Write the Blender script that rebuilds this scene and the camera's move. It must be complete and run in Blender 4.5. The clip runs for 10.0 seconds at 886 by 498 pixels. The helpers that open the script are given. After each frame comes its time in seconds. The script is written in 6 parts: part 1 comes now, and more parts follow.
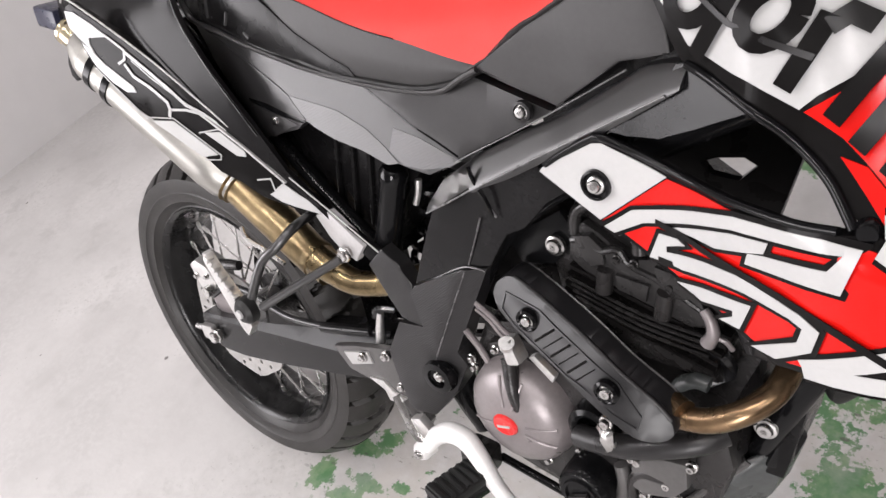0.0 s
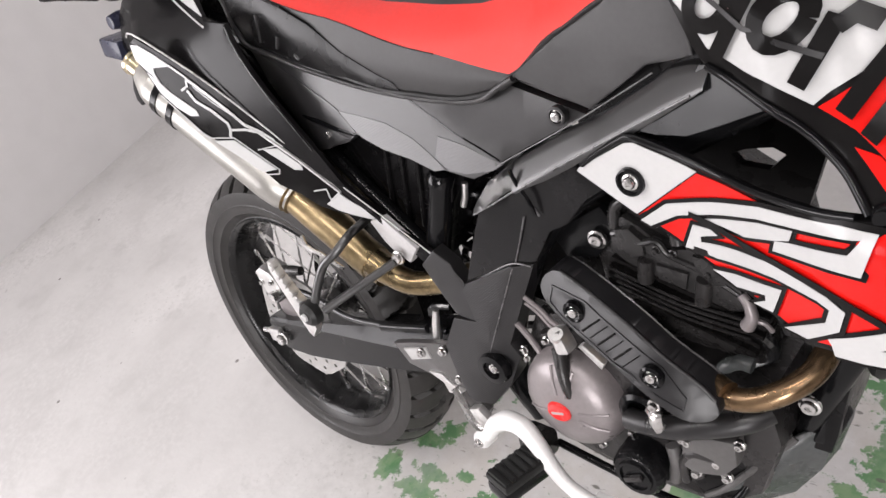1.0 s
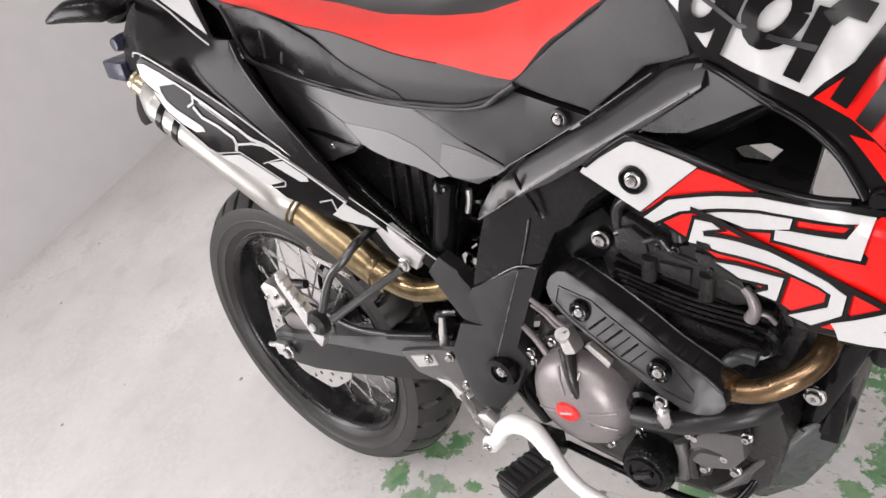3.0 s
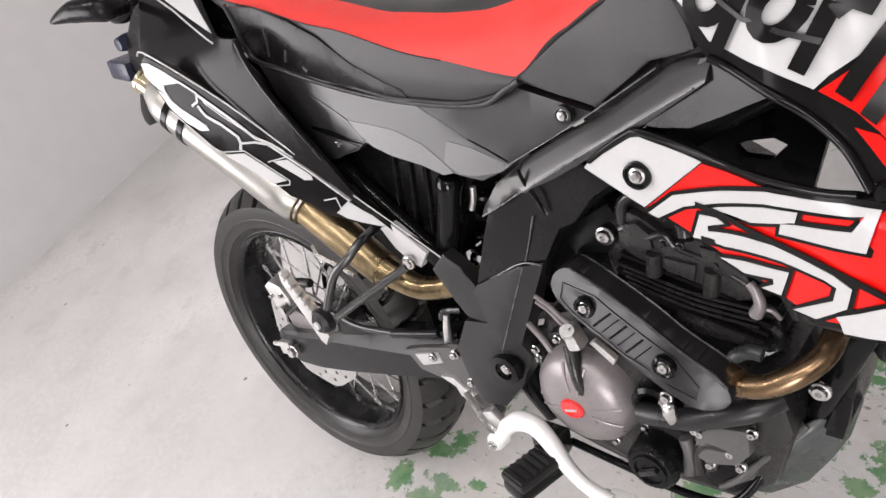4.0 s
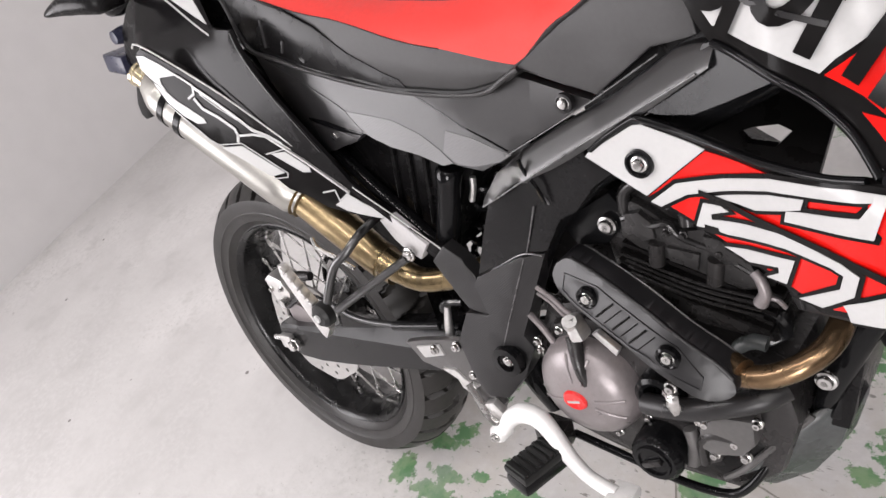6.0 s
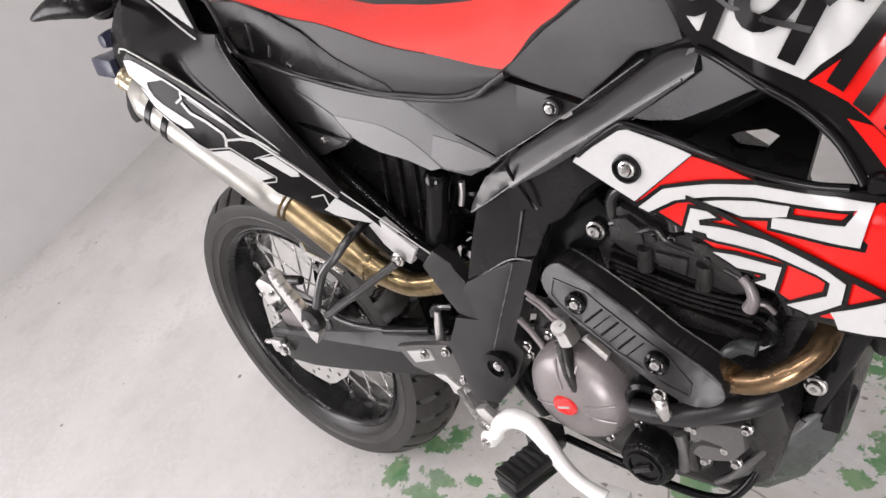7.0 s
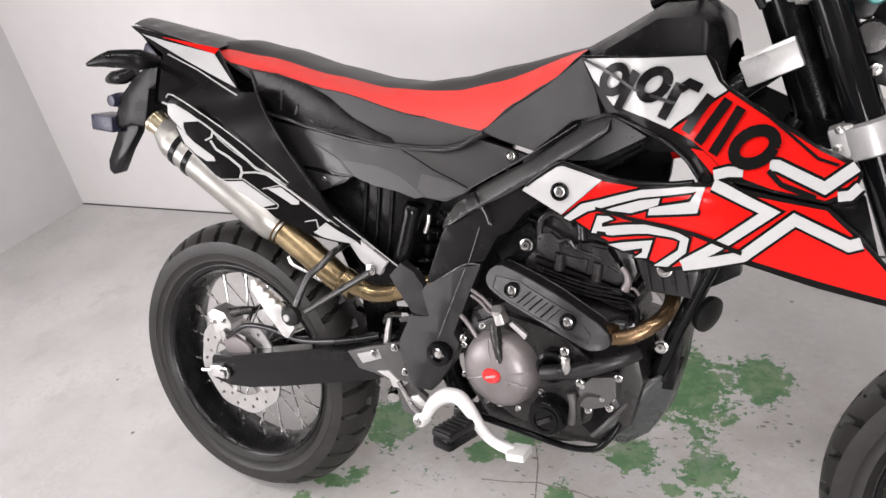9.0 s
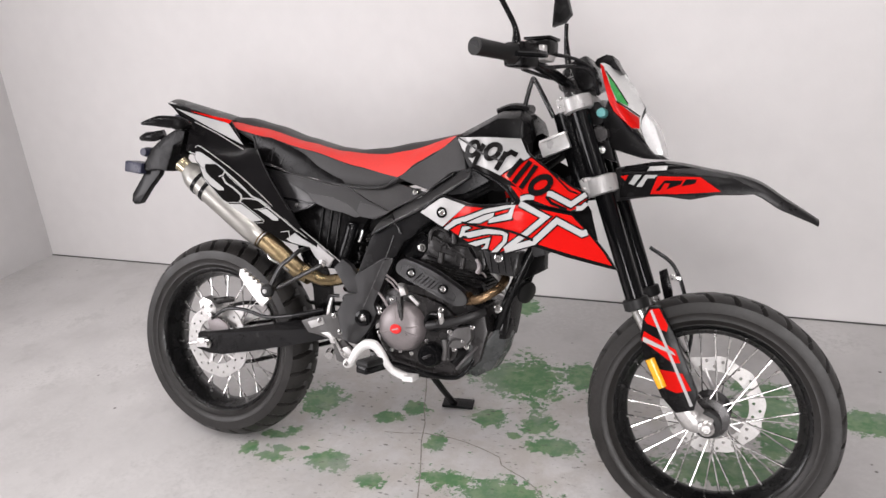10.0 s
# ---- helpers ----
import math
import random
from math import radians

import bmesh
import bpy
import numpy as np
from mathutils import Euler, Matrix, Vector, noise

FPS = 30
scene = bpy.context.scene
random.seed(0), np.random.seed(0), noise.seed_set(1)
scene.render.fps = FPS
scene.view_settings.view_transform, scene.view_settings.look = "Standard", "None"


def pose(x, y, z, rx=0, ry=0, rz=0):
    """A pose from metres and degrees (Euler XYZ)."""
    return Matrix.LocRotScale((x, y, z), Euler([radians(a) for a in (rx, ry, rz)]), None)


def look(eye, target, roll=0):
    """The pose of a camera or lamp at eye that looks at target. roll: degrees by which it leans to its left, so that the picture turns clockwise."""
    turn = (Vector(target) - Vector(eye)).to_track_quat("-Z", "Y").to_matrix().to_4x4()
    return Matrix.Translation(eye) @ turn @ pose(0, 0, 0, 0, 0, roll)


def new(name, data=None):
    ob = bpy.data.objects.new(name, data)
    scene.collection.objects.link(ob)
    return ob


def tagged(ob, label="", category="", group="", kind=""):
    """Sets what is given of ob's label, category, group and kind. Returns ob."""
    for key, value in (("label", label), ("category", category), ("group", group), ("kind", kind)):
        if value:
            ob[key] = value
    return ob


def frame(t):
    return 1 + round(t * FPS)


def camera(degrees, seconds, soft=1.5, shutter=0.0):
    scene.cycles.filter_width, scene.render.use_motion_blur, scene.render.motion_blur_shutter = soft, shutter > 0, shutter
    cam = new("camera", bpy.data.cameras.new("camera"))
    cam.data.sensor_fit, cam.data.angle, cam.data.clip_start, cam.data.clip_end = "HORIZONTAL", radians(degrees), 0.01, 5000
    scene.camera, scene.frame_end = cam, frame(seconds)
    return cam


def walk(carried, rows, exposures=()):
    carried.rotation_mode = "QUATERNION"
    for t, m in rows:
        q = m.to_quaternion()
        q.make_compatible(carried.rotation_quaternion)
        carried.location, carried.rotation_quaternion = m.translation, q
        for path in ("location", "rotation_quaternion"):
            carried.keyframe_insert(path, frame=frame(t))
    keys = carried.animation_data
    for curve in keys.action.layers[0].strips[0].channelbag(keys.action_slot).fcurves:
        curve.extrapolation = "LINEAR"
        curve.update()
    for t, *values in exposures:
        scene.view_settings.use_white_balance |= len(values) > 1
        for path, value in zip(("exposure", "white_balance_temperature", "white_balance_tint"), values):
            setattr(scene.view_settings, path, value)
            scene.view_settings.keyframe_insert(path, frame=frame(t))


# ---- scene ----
cam = camera(61.0, 10.0)
BIKE = (0.026, 0.003, 16.0, -1.8)  # x, y, lean and yaw of the motorcycle on its stand
PATH = [
    (0, (1.06, -0.365, 1.158), (-0.092, 0.647, -0.126), -22.3),
    (0.5, (1.078, -0.375, 1.186), (-0.14, 0.56, -0.096), -26.9),
    (1, (1.093, -0.379, 1.192), (-0.17, 0.541, -0.057), -28.6),
    (1.5, (1.085, -0.391, 1.192), (-0.189, 0.538, -0.038), -28.9),
    (2, (1.093, -0.401, 1.195), (-0.176, 0.546, -0.027), -29.0),
    (2.5, (1.097, -0.404, 1.195), (-0.166, 0.558, -0.022), -29.0),
    (4, (1.097, -0.411, 1.192), (-0.172, 0.552, -0.017), -29.4),
    (4.5, (1.095, -0.412, 1.192), (-0.177, 0.546, -0.018), -29.7),
    (5, (1.091, -0.409, 1.192), (-0.182, 0.542, -0.023), -30.0),
    (5.5, (1.091, -0.408, 1.189), (-0.18, 0.539, -0.031), -30.2),
    (7, (1.095, -0.394, 1.183), (-0.167, 0.555, -0.044), -30.4),
    (7.5, (1.094, -0.389, 1.184), (-0.148, 0.592, -0.039), -29.5),
    (8, (1.09, -0.391, 1.186), (-0.101, 0.659, -0.03), -27.0),
    (8.5, (1.073, -0.527, 1.2), (0.038, 0.725, 0.034), -19.5),
    (9, (1.137, -0.881, 1.248), (0.237, 0.615, 0.273), -11.7),
    (9.2, (1.217, -1.021, 1.253), (0.364, 0.539, 0.337), -9.4),
    (9.5, (1.322, -1.198, 1.305), (0.526, 0.433, 0.464), -7.4),
    (9.7, (1.383, -1.334, 1.323), (0.635, 0.353, 0.553), -5.7),
    (9.9, (1.438, -1.504, 1.34), (0.716, 0.207, 0.598), -5.2),
    (10, (1.473, -1.603, 1.349), (0.757, 0.119, 0.627), -4.8),
]
walk(cam, [(t, look(eye, target, roll)) for t, eye, target, roll in PATH], [(0, 0.22), (7.5, 0.22), (8.5, 0.22), (9.2, 0.15), (9.6, 0.03), (10, -0.05)])

# ---------------------------------------------------------------- world and lights
ROOM = (-1.985, 5.2, -5.2, 1.172, 2.9)  # x0, x1, y0, y1, height

world = bpy.data.worlds.new("world")
scene.world = world
world.use_nodes = True
world.node_tree.nodes["Background"].inputs[0].default_value = (0.8, 0.85, 0.9, 1)
world.node_tree.nodes["Background"].inputs[1].default_value = 0.05


def area(name, x, y, z, sx, sy, power, target, color=(1, 0.985, 0.96)):
    la = bpy.data.lights.new(name, "AREA")
    la.shape, la.size, la.size_y, la.energy, la.color = "RECTANGLE", sx, sy, power, color
    ob = new(name, la)
    ob.matrix_world = look((x, y, z), target)
    return ob


# unseen light behind the camera; the wall opening is added to hold it
FRONT_OPENING = (1.5, 3.2, 2.4)
area("front_light", (FRONT_OPENING[0] + FRONT_OPENING[1]) / 2, ROOM[2] + 0.02, 1.35, 1.5, 1.7, 150, ((FRONT_OPENING[0] + FRONT_OPENING[1]) / 2, 0, 1.3), (1.0, 0.958, 0.968))
# unseen opening added in the side wall, sized so glossy panels reflect it
SIDE_OPENING = (-3.4, -0.95, 0.65, 1.95)
area("side_light", ROOM[0] - 0.03, (SIDE_OPENING[0] + SIDE_OPENING[1]) / 2, (SIDE_OPENING[2] + SIDE_OPENING[3]) / 2, 2.43, 1.28, 84, (0, (SIDE_OPENING[0] + SIDE_OPENING[1]) / 2, (SIDE_OPENING[2] + SIDE_OPENING[3]) / 2), (1.0, 0.955, 0.982))
# unseen tube lights under the ceiling, placed and powered to balance brightness
for x, y, power in ((-1.15, -1.15, 20), (0.75, -1.25, 19), (2.3, -2.0, 21), (1.0, -3.2, 16), (3.2, -2.8, 8), (0.45, 0.25, 7)):
    area("overhead_light", x, y, 2.84, 1.25, 0.12, power, (x, y, 0), (1.0, 0.950, 0.952))


# ---------------------------------------------------------------- materials


def mat(name, color, rough=0.5, metal=0.0, vary=0.08, scale=30.0, bump=0.0, bscale=400.0, coat=0.0, spec=0.5, rvary=0.1, dirt=0.0):
    """Principled surface with two scales of colour and gloss variation and a fine relief."""
    m = bpy.data.materials.new(name)
    m.use_nodes = True
    nt = m.node_tree
    bs = nt.nodes["Principled BSDF"]
    lk = nt.links.new
    tc = nt.nodes.new("ShaderNodeTexCoord")
    n1 = nt.nodes.new("ShaderNodeTexNoise")
    n1.inputs["Scale"].default_value, n1.inputs["Detail"].default_value = scale, 6
    n2 = nt.nodes.new("ShaderNodeTexNoise")
    n2.inputs["Scale"].default_value, n2.inputs["Detail"].default_value = scale * 7, 3
    lk(tc.outputs["Object"], n1.inputs["Vector"]), lk(tc.outputs["Object"], n2.inputs["Vector"])
    add = nt.nodes.new("ShaderNodeMath")
    add.operation = "ADD"
    lk(n1.outputs["Fac"], add.inputs[0]), lk(n2.outputs["Fac"], add.inputs[1])
    rp = nt.nodes.new("ShaderNodeMapRange")
    rp.inputs[1].default_value, rp.inputs[2].default_value = 0.7, 1.3
    rp.inputs[3].default_value, rp.inputs[4].default_value = 1 - vary, 1 + vary
    lk(add.outputs[0], rp.inputs[0])
    mul = nt.nodes.new("ShaderNodeVectorMath")
    mul.operation = "SCALE"
    mul.inputs[0].default_value = color
    lk(rp.outputs[0], mul.inputs["Scale"])
    lk(mul.outputs[0], bs.inputs["Base Color"])
    rr = nt.nodes.new("ShaderNodeMapRange")
    rr.inputs[1].default_value, rr.inputs[2].default_value = 0.3, 0.7
    rr.inputs[3].default_value, rr.inputs[4].default_value = max(0.02, rough - rvary), min(1, rough + rvary)
    lk(n1.outputs["Fac"], rr.inputs[0]), lk(rr.outputs[0], bs.inputs["Roughness"])
    bs.inputs["Metallic"].default_value = metal
    bs.inputs["Specular IOR Level"].default_value = spec
    bs.inputs["Coat Weight"].default_value = coat
    bs.inputs["Coat Roughness"].default_value = 0.06
    if bump:
        n3 = nt.nodes.new("ShaderNodeTexNoise")
        n3.inputs["Scale"].default_value, n3.inputs["Detail"].default_value = bscale, 2
        lk(tc.outputs["Object"], n3.inputs["Vector"])
        bp = nt.nodes.new("ShaderNodeBump")
        bp.inputs["Strength"].default_value, bp.inputs["Distance"].default_value = bump, 0.22 / bscale
        lk(n3.outputs["Fac"], bp.inputs["Height"]), lk(bp.outputs[0], bs.inputs["Normal"])
    return m


PLASTIC = mat("grained black plastic", (0.0055, 0.0052, 0.0055), 0.24, bump=0.3, bscale=900, spec=0.14, vary=0.2)
PLASTIC_GREY = mat("worn grey-black plastic", (0.014, 0.0134, 0.014), 0.33, bump=0.5, bscale=900, vary=0.14, spec=0.4)
GLOSS_BLACK = mat("gloss black plastic", (0.004, 0.004, 0.0045), 0.09, spec=0.22, rvary=0.04)
TAIL_BLACK = mat("black tail plastic", (0.006, 0.0056, 0.006), 0.20, spec=0.10, rvary=0.04)
SATIN_BLACK = mat("satin black paint", (0.005, 0.005, 0.0055), 0.18, spec=0.19)
DARK = mat("dark metal and recess black", (0.006, 0.0055, 0.0055), 0.28, vary=0.3, spec=0.14)
# lighter than the plastic: edge highlights are put into this colour
EDGE = mat("edge highlight grey", (0.075, 0.073, 0.074), 0.28, vary=0.35, scale=60, spec=0.6)
RED = mat("gloss red plastic", (0.60, 0.007, 0.005), 0.12, spec=0.20, rvary=0.04, vary=0.04)
RED_SEAT = mat("red seat vinyl", (0.66, 0.035, 0.028), 0.55, bump=0.5, bscale=1200, vary=0.06)
WHITE = mat("gloss white plastic", (0.45, 0.449, 0.447), 0.18, spec=0.32, rvary=0.05, vary=0.03)
GREEN = mat("green decal", (0.03, 0.38, 0.07), 0.25, coat=0.4)
DECAL_BLACK = mat("black decal film", (0.007, 0.0065, 0.0065), 0.16, spec=0.08, rvary=0.04)
VINYL = mat("black seat vinyl", (0.026, 0.025, 0.0255), 0.48, bump=0.6, bscale=1100, vary=0.12, spec=0.5, rvary=0.03)
RUBBER = mat("tyre rubber", (0.0150, 0.0137, 0.0128), 0.42, bump=0.5, bscale=500, vary=0.35, scale=14, spec=0.4)
SOFT_RUBBER = mat("soft black rubber", (0.009, 0.009, 0.009), 0.48, bump=0.4, bscale=700, spec=0.35)
RIM = mat("black anodised rim", (0.005, 0.005, 0.0052), 0.25, spec=0.3)
STEEL = mat("polished steel", (0.62, 0.61, 0.6), 0.25, 1.0, vary=0.12)
ALU = mat("cast aluminium", (0.66, 0.65, 0.64), 0.38, 0.85, bump=0.3, bscale=600, vary=0.12)
SILVER = mat("silver painted aluminium", (0.44, 0.435, 0.43), 0.34, 0.25, vary=0.05, bump=0.2)
CASE = mat("dark grey cast case", (0.026, 0.0243, 0.0243), 0.26, 0.3, bump=0.5, bscale=500, vary=0.18)
CLUTCH = mat("anthracite cover paint", (0.23, 0.207, 0.209), 0.36, 0.4, bump=0.4, bscale=700, vary=0.08)
PEDAL = mat("silver-white cast metal", (0.80, 0.795, 0.785), 0.38, 0.1, vary=0.05, bump=0.2)
GOLD = mat("heat-tinted gold steel", (0.27, 0.205, 0.115), 0.30, 0.95, vary=0.35, scale=14)
BRONZE = mat("heat-browned pipe", (0.185, 0.122, 0.070), 0.24, 0.92, vary=0.3, scale=16, rvary=0.06)
TITAN = mat("brushed silencer steel", (0.40, 0.39, 0.365), 0.38, 0.95, vary=0.05, bump=0.12, bscale=300, rvary=0.04)
DISC = mat("ground brake disc steel", (0.48, 0.47, 0.46), 0.42, 0.9, vary=0.1)
MASK_WHITE = mat("gloss white mask plastic", (0.74, 0.74, 0.735), 0.22, spec=0.3, vary=0.03)
CABLE = mat("black cable sheath", (0.012, 0.012, 0.013), 0.2)
AMBER = mat("amber reflector", (0.90, 0.42, 0.01), 0.3, coat=0.5, vary=0.05)
BADGE = mat("red badge", (0.75, 0.03, 0.03), 0.25, coat=0.5)
BLUE_GREY = mat("clear smoked lens", (0.03, 0.032, 0.055), 0.3, spec=0.3)
RADIATOR = mat("radiator core", (0.03, 0.03, 0.032), 0.55, 0.3)
LENS = mat("white lamp lens", (0.78, 0.78, 0.78), 0.15, coat=0.6)
CHAMPAGNE = mat("champagne steel", (0.55, 0.48, 0.33), 0.25, 0.9)
GREY_CAP = mat("light grey plastic", (0.42, 0.41, 0.41), 0.4)
SIDE_GREY = mat("grained charcoal plastic", (0.017, 0.0162, 0.0168), 0.37, bump=0.5, bscale=1000, vary=0.12, spec=0.60, rvary=0.02)
KNEE = mat("ribbed grip plastic", (0.024, 0.023, 0.0237), 0.37, vary=0.1, spec=0.85, rvary=0.02)
SHIELD = mat("satin grey-black shield plastic", (0.010, 0.0095, 0.0104), 0.36, bump=0.3, bscale=1100, vary=0.10, spec=0.5, rvary=0.012)
FOOT = mat("woven-grain black plastic", (0.016, 0.0153, 0.016), 0.34, vary=0.1, spec=0.40, rvary=0.03)
CHEEK = mat("polished black cheek plastic", (0.006, 0.006, 0.0064), 0.20, spec=0.20, rvary=0.04)
# one plastic, two copies: BAR brighter for lit tops, SPAR duller for sides
BAR = mat("black plastic, lit copy", (0.009, 0.0087, 0.009), 0.31, bump=0.15, bscale=1100, spec=0.95, vary=0.10, rvary=0.012)
SPAR = mat("black plastic, shaded copy", (0.0072, 0.0069, 0.0073), 0.25, bump=0.25, bscale=900, spec=0.20, vary=0.15, rvary=0.03)
PEG_GREY = mat("grey painted peg plate", (0.075, 0.072, 0.071), 0.34, bump=0.4, bscale=700, vary=0.12)
SKID = mat("scuffed grey-black skid plastic", (0.062, 0.067, 0.067), 0.30, bump=0.5, bscale=500, vary=0.3, scale=20)
HEAD = mat("grey-black head casting", (0.023, 0.022, 0.022), 0.26, 0.3, bump=0.5, bscale=500, vary=0.15)


def ribbed(m, scale, rot, strength):
    """Adds fine straight ribs to a material."""
    nt = m.node_tree
    tc, mp, wv, bp = (nt.nodes.new("ShaderNode" + k) for k in ("TexCoord", "Mapping", "TexWave", "Bump"))
    mp.inputs["Rotation"].default_value = (0, radians(rot), 0)
    wv.bands_direction = "Z"
    wv.inputs["Scale"].default_value = scale
    bp.inputs["Strength"].default_value, bp.inputs["Distance"].default_value = strength, 0.0004
    nt.links.new(tc.outputs["Object"], mp.inputs["Vector"]), nt.links.new(mp.outputs[0], wv.inputs["Vector"])
    nt.links.new(wv.outputs["Fac"], bp.inputs["Height"]), nt.links.new(bp.outputs[0], nt.nodes["Principled BSDF"].inputs["Normal"])


ribbed(KNEE, 110, 25, 0.30)
ribbed(FOOT, 130, 40, 0.5)
TEAL = mat("teal reflection cap", (0.10, 0.30, 0.30), 0.35)

# ---------------------------------------------------------------- shape tools


def link(name, bm, material, parent=None, label="", smooth=40):
    """One mesh object from a bmesh, with sharp edges past an angle."""
    bmesh.ops.recalc_face_normals(bm, faces=bm.faces)
    for f in bm.faces:
        f.smooth = True
    for e in bm.edges:
        if len(e.link_faces) == 2 and e.calc_face_angle(0) > radians(smooth):
            e.smooth = False
    me = bpy.data.meshes.new(name)
    bm.to_mesh(me)
    bm.free()
    me.materials.append(material)
    ob = new(name, me)
    if parent:
        ob.parent = parent
    if label:
        tagged(ob, label)
    return ob


part = link


def spline(pts, n=6):
    """Points on a smooth curve through the given ones."""
    v = [Vector(p) for p in pts]
    if len(v) < 3:
        return v
    out = []
    for i in range(len(v) - 1):
        a, b, c, d = v[max(i - 1, 0)], v[i], v[i + 1], v[min(i + 2, len(v) - 1)]
        for k in range(n):
            t = k / n
            out.append(0.5 * (2 * b + (c - a) * t + (2 * a - 5 * b + 4 * c - d) * t * t + (3 * b - a - 3 * c + d) * t ** 3))
    return out + [v[-1]]


def tube(pts, radius, seg=12, n=6, smooth=True, bm=None, flat=1.0):
    """A round bar along a curve; radius: one number or one for each end point."""
    bm = bm or bmesh.new()
    path = spline(pts, n) if smooth else [Vector(p) for p in pts]
    rad = radius if isinstance(radius, (list, tuple)) else [radius] * len(pts)
    rings, ref = [], None
    for i, p in enumerate(path):
        d = (path[min(i + 1, len(path) - 1)] - path[max(i - 1, 0)]).normalized()
        if ref is None:
            ref = d.orthogonal().normalized() if abs(d.y) > 0.95 else d.cross(Vector((0, 1, 0))).normalized()
        u = (ref - d * ref.dot(d)).normalized()
        ref, w = u, d.cross(u)
        s = i / (len(path) - 1) * (len(rad) - 1)
        j = min(int(s), len(rad) - 2)
        r = rad[j] + (rad[j + 1] - rad[j]) * (s - j)
        rings.append([bm.verts.new(p + (u * math.cos(2 * math.pi * k / seg) + w * flat * math.sin(2 * math.pi * k / seg)) * r) for k in range(seg)])
    for a, b in zip(rings, rings[1:]):
        for k in range(seg):
            bm.faces.new((a[k], a[(k + 1) % seg], b[(k + 1) % seg], b[k]))
    bm.faces.new(rings[0][::-1]), bm.faces.new(rings[-1])
    return bm


def lathe(profile, center, axis=(0, 1, 0), seg=32, bm=None, closed=False, shape=None):
    """Turn a profile of (radius, along) round an axis through center. shape(angle, j) scales the radius."""
    bm = bm or bmesh.new()
    ax = Vector(axis).normalized()
    u = Vector((1, 0, 0)) if abs(ax.x) < 0.9 else Vector((0, 0, 1))
    u = (u - ax * u.dot(ax)).normalized()
    w, c = ax.cross(u), Vector(center)
    rings = []
    for i in range(seg):
        a = 2 * math.pi * i / seg
        rings.append([bm.verts.new(c + ax * h + (u * math.cos(a) + w * math.sin(a)) * r * (shape(a, j) if shape else 1)) for j, (r, h) in enumerate(profile)])
    m = len(profile)
    for i in range(seg):
        a, b = rings[i], rings[(i + 1) % seg]
        for j in range(m if closed else m - 1):
            bm.faces.new((a[j], a[(j + 1) % m], b[(j + 1) % m], b[j]))
    if not closed:
        for j in (0, m - 1):
            if profile[j][0] > 1e-5:
                bm.faces.new([r[j] for r in rings])
    bmesh.ops.remove_doubles(bm, verts=bm.verts, dist=1e-5)
    return bm


def box(center, size, rot=(0, 0, 0), bevel=0.003, bm=None, taper=(1, 1)):
    """A block with rounded edges; taper narrows its top along x and y."""
    own = bmesh.new()
    bmesh.ops.create_cube(own, size=1)
    for v in own.verts:
        if v.co.z > 0:
            v.co.x *= taper[0]
            v.co.y *= taper[1]
        v.co = Vector((v.co.x * size[0], v.co.y * size[1], v.co.z * size[2]))
    if bevel:
        bmesh.ops.bevel(own, geom=list(own.edges), offset=bevel, segments=2, affect="EDGES", profile=0.6)
    own.transform(pose(*center, *rot))
    if bm is None:
        return own
    me = bpy.data.meshes.new("tmp")
    own.to_mesh(me)
    own.free()
    bm.from_mesh(me)
    bpy.data.meshes.remove(me)
    return bm


def plate(outline, surf, thick=0.004, step=0.03, bevel=0.0, lift=0.0, flip=1, cuts=()):
    """A sheet cut to an outline in x and z, laid on the surface y = surf(x, z), with thickness behind it."""
    f = surf if callable(surf) else (lambda x, z: surf)
    bm = bmesh.new()
    bm.faces.new([bm.verts.new((x, 0, z)) for x, z in outline])
    if callable(surf) and step:
        xs, zs = [p[0] for p in outline], [p[1] for p in outline]
        for k, (lo, hi) in ((0, (min(xs), max(xs))), (2, (min(zs), max(zs)))):
            for i in range(1, int((hi - lo) / step) + 1):
                no = Vector((0, 0, 0))
                no[k] = 1
                bmesh.ops.bisect_plane(bm, geom=list(bm.verts) + list(bm.edges) + list(bm.faces), plane_co=no * (lo + (hi - lo) * i / (int((hi - lo) / step) + 1)), plane_no=no)
        for (ax, az), (bx, bz) in cuts:
            bmesh.ops.bisect_plane(bm, geom=list(bm.verts) + list(bm.edges) + list(bm.faces), plane_co=(ax, 0, az), plane_no=(bz - az, 0, ax - bx))
        bmesh.ops.triangulate(bm, faces=[g for g in bm.faces if len(g.verts) > 4])
    rim = [e for e in bm.edges if len(e.link_faces) == 1]
    front = list(bm.faces)
    ex = bmesh.ops.extrude_face_region(bm, geom=front)
    back = {v for v in ex["geom"] if isinstance(v, bmesh.types.BMVert)}
    for v in bm.verts:
        v.co.y = flip * (f(v.co.x, v.co.z) - lift + (thick if v in back else 0))
    if bevel:
        edge = [e for e in rim if e.is_valid]
        bmesh.ops.bevel(bm, geom=edge, offset=bevel, segments=2, affect="EDGES", profile=0.6, clamp_overlap=True)
    return bm


def ribbon(pts, width):
    """Outline of a band of even width along a broken line in x and z."""
    v = [Vector(p) for p in pts]
    left, right = [], []
    for i, p in enumerate(v):
        a = (p - v[i - 1]).normalized() if i else (v[1] - p).normalized()
        b = (v[i + 1] - p).normalized() if i < len(v) - 1 else a
        n = Vector((-a.y - b.y, a.x + b.x))
        n = n.normalized() if n.length > 1e-4 else Vector((-a.y, a.x))
        k = width / 2 / max(0.5, n.dot(Vector((-a.y, a.x))))
        left.append(tuple(p + n * k)), right.append(tuple(p - n * k))
    return left + right[::-1]


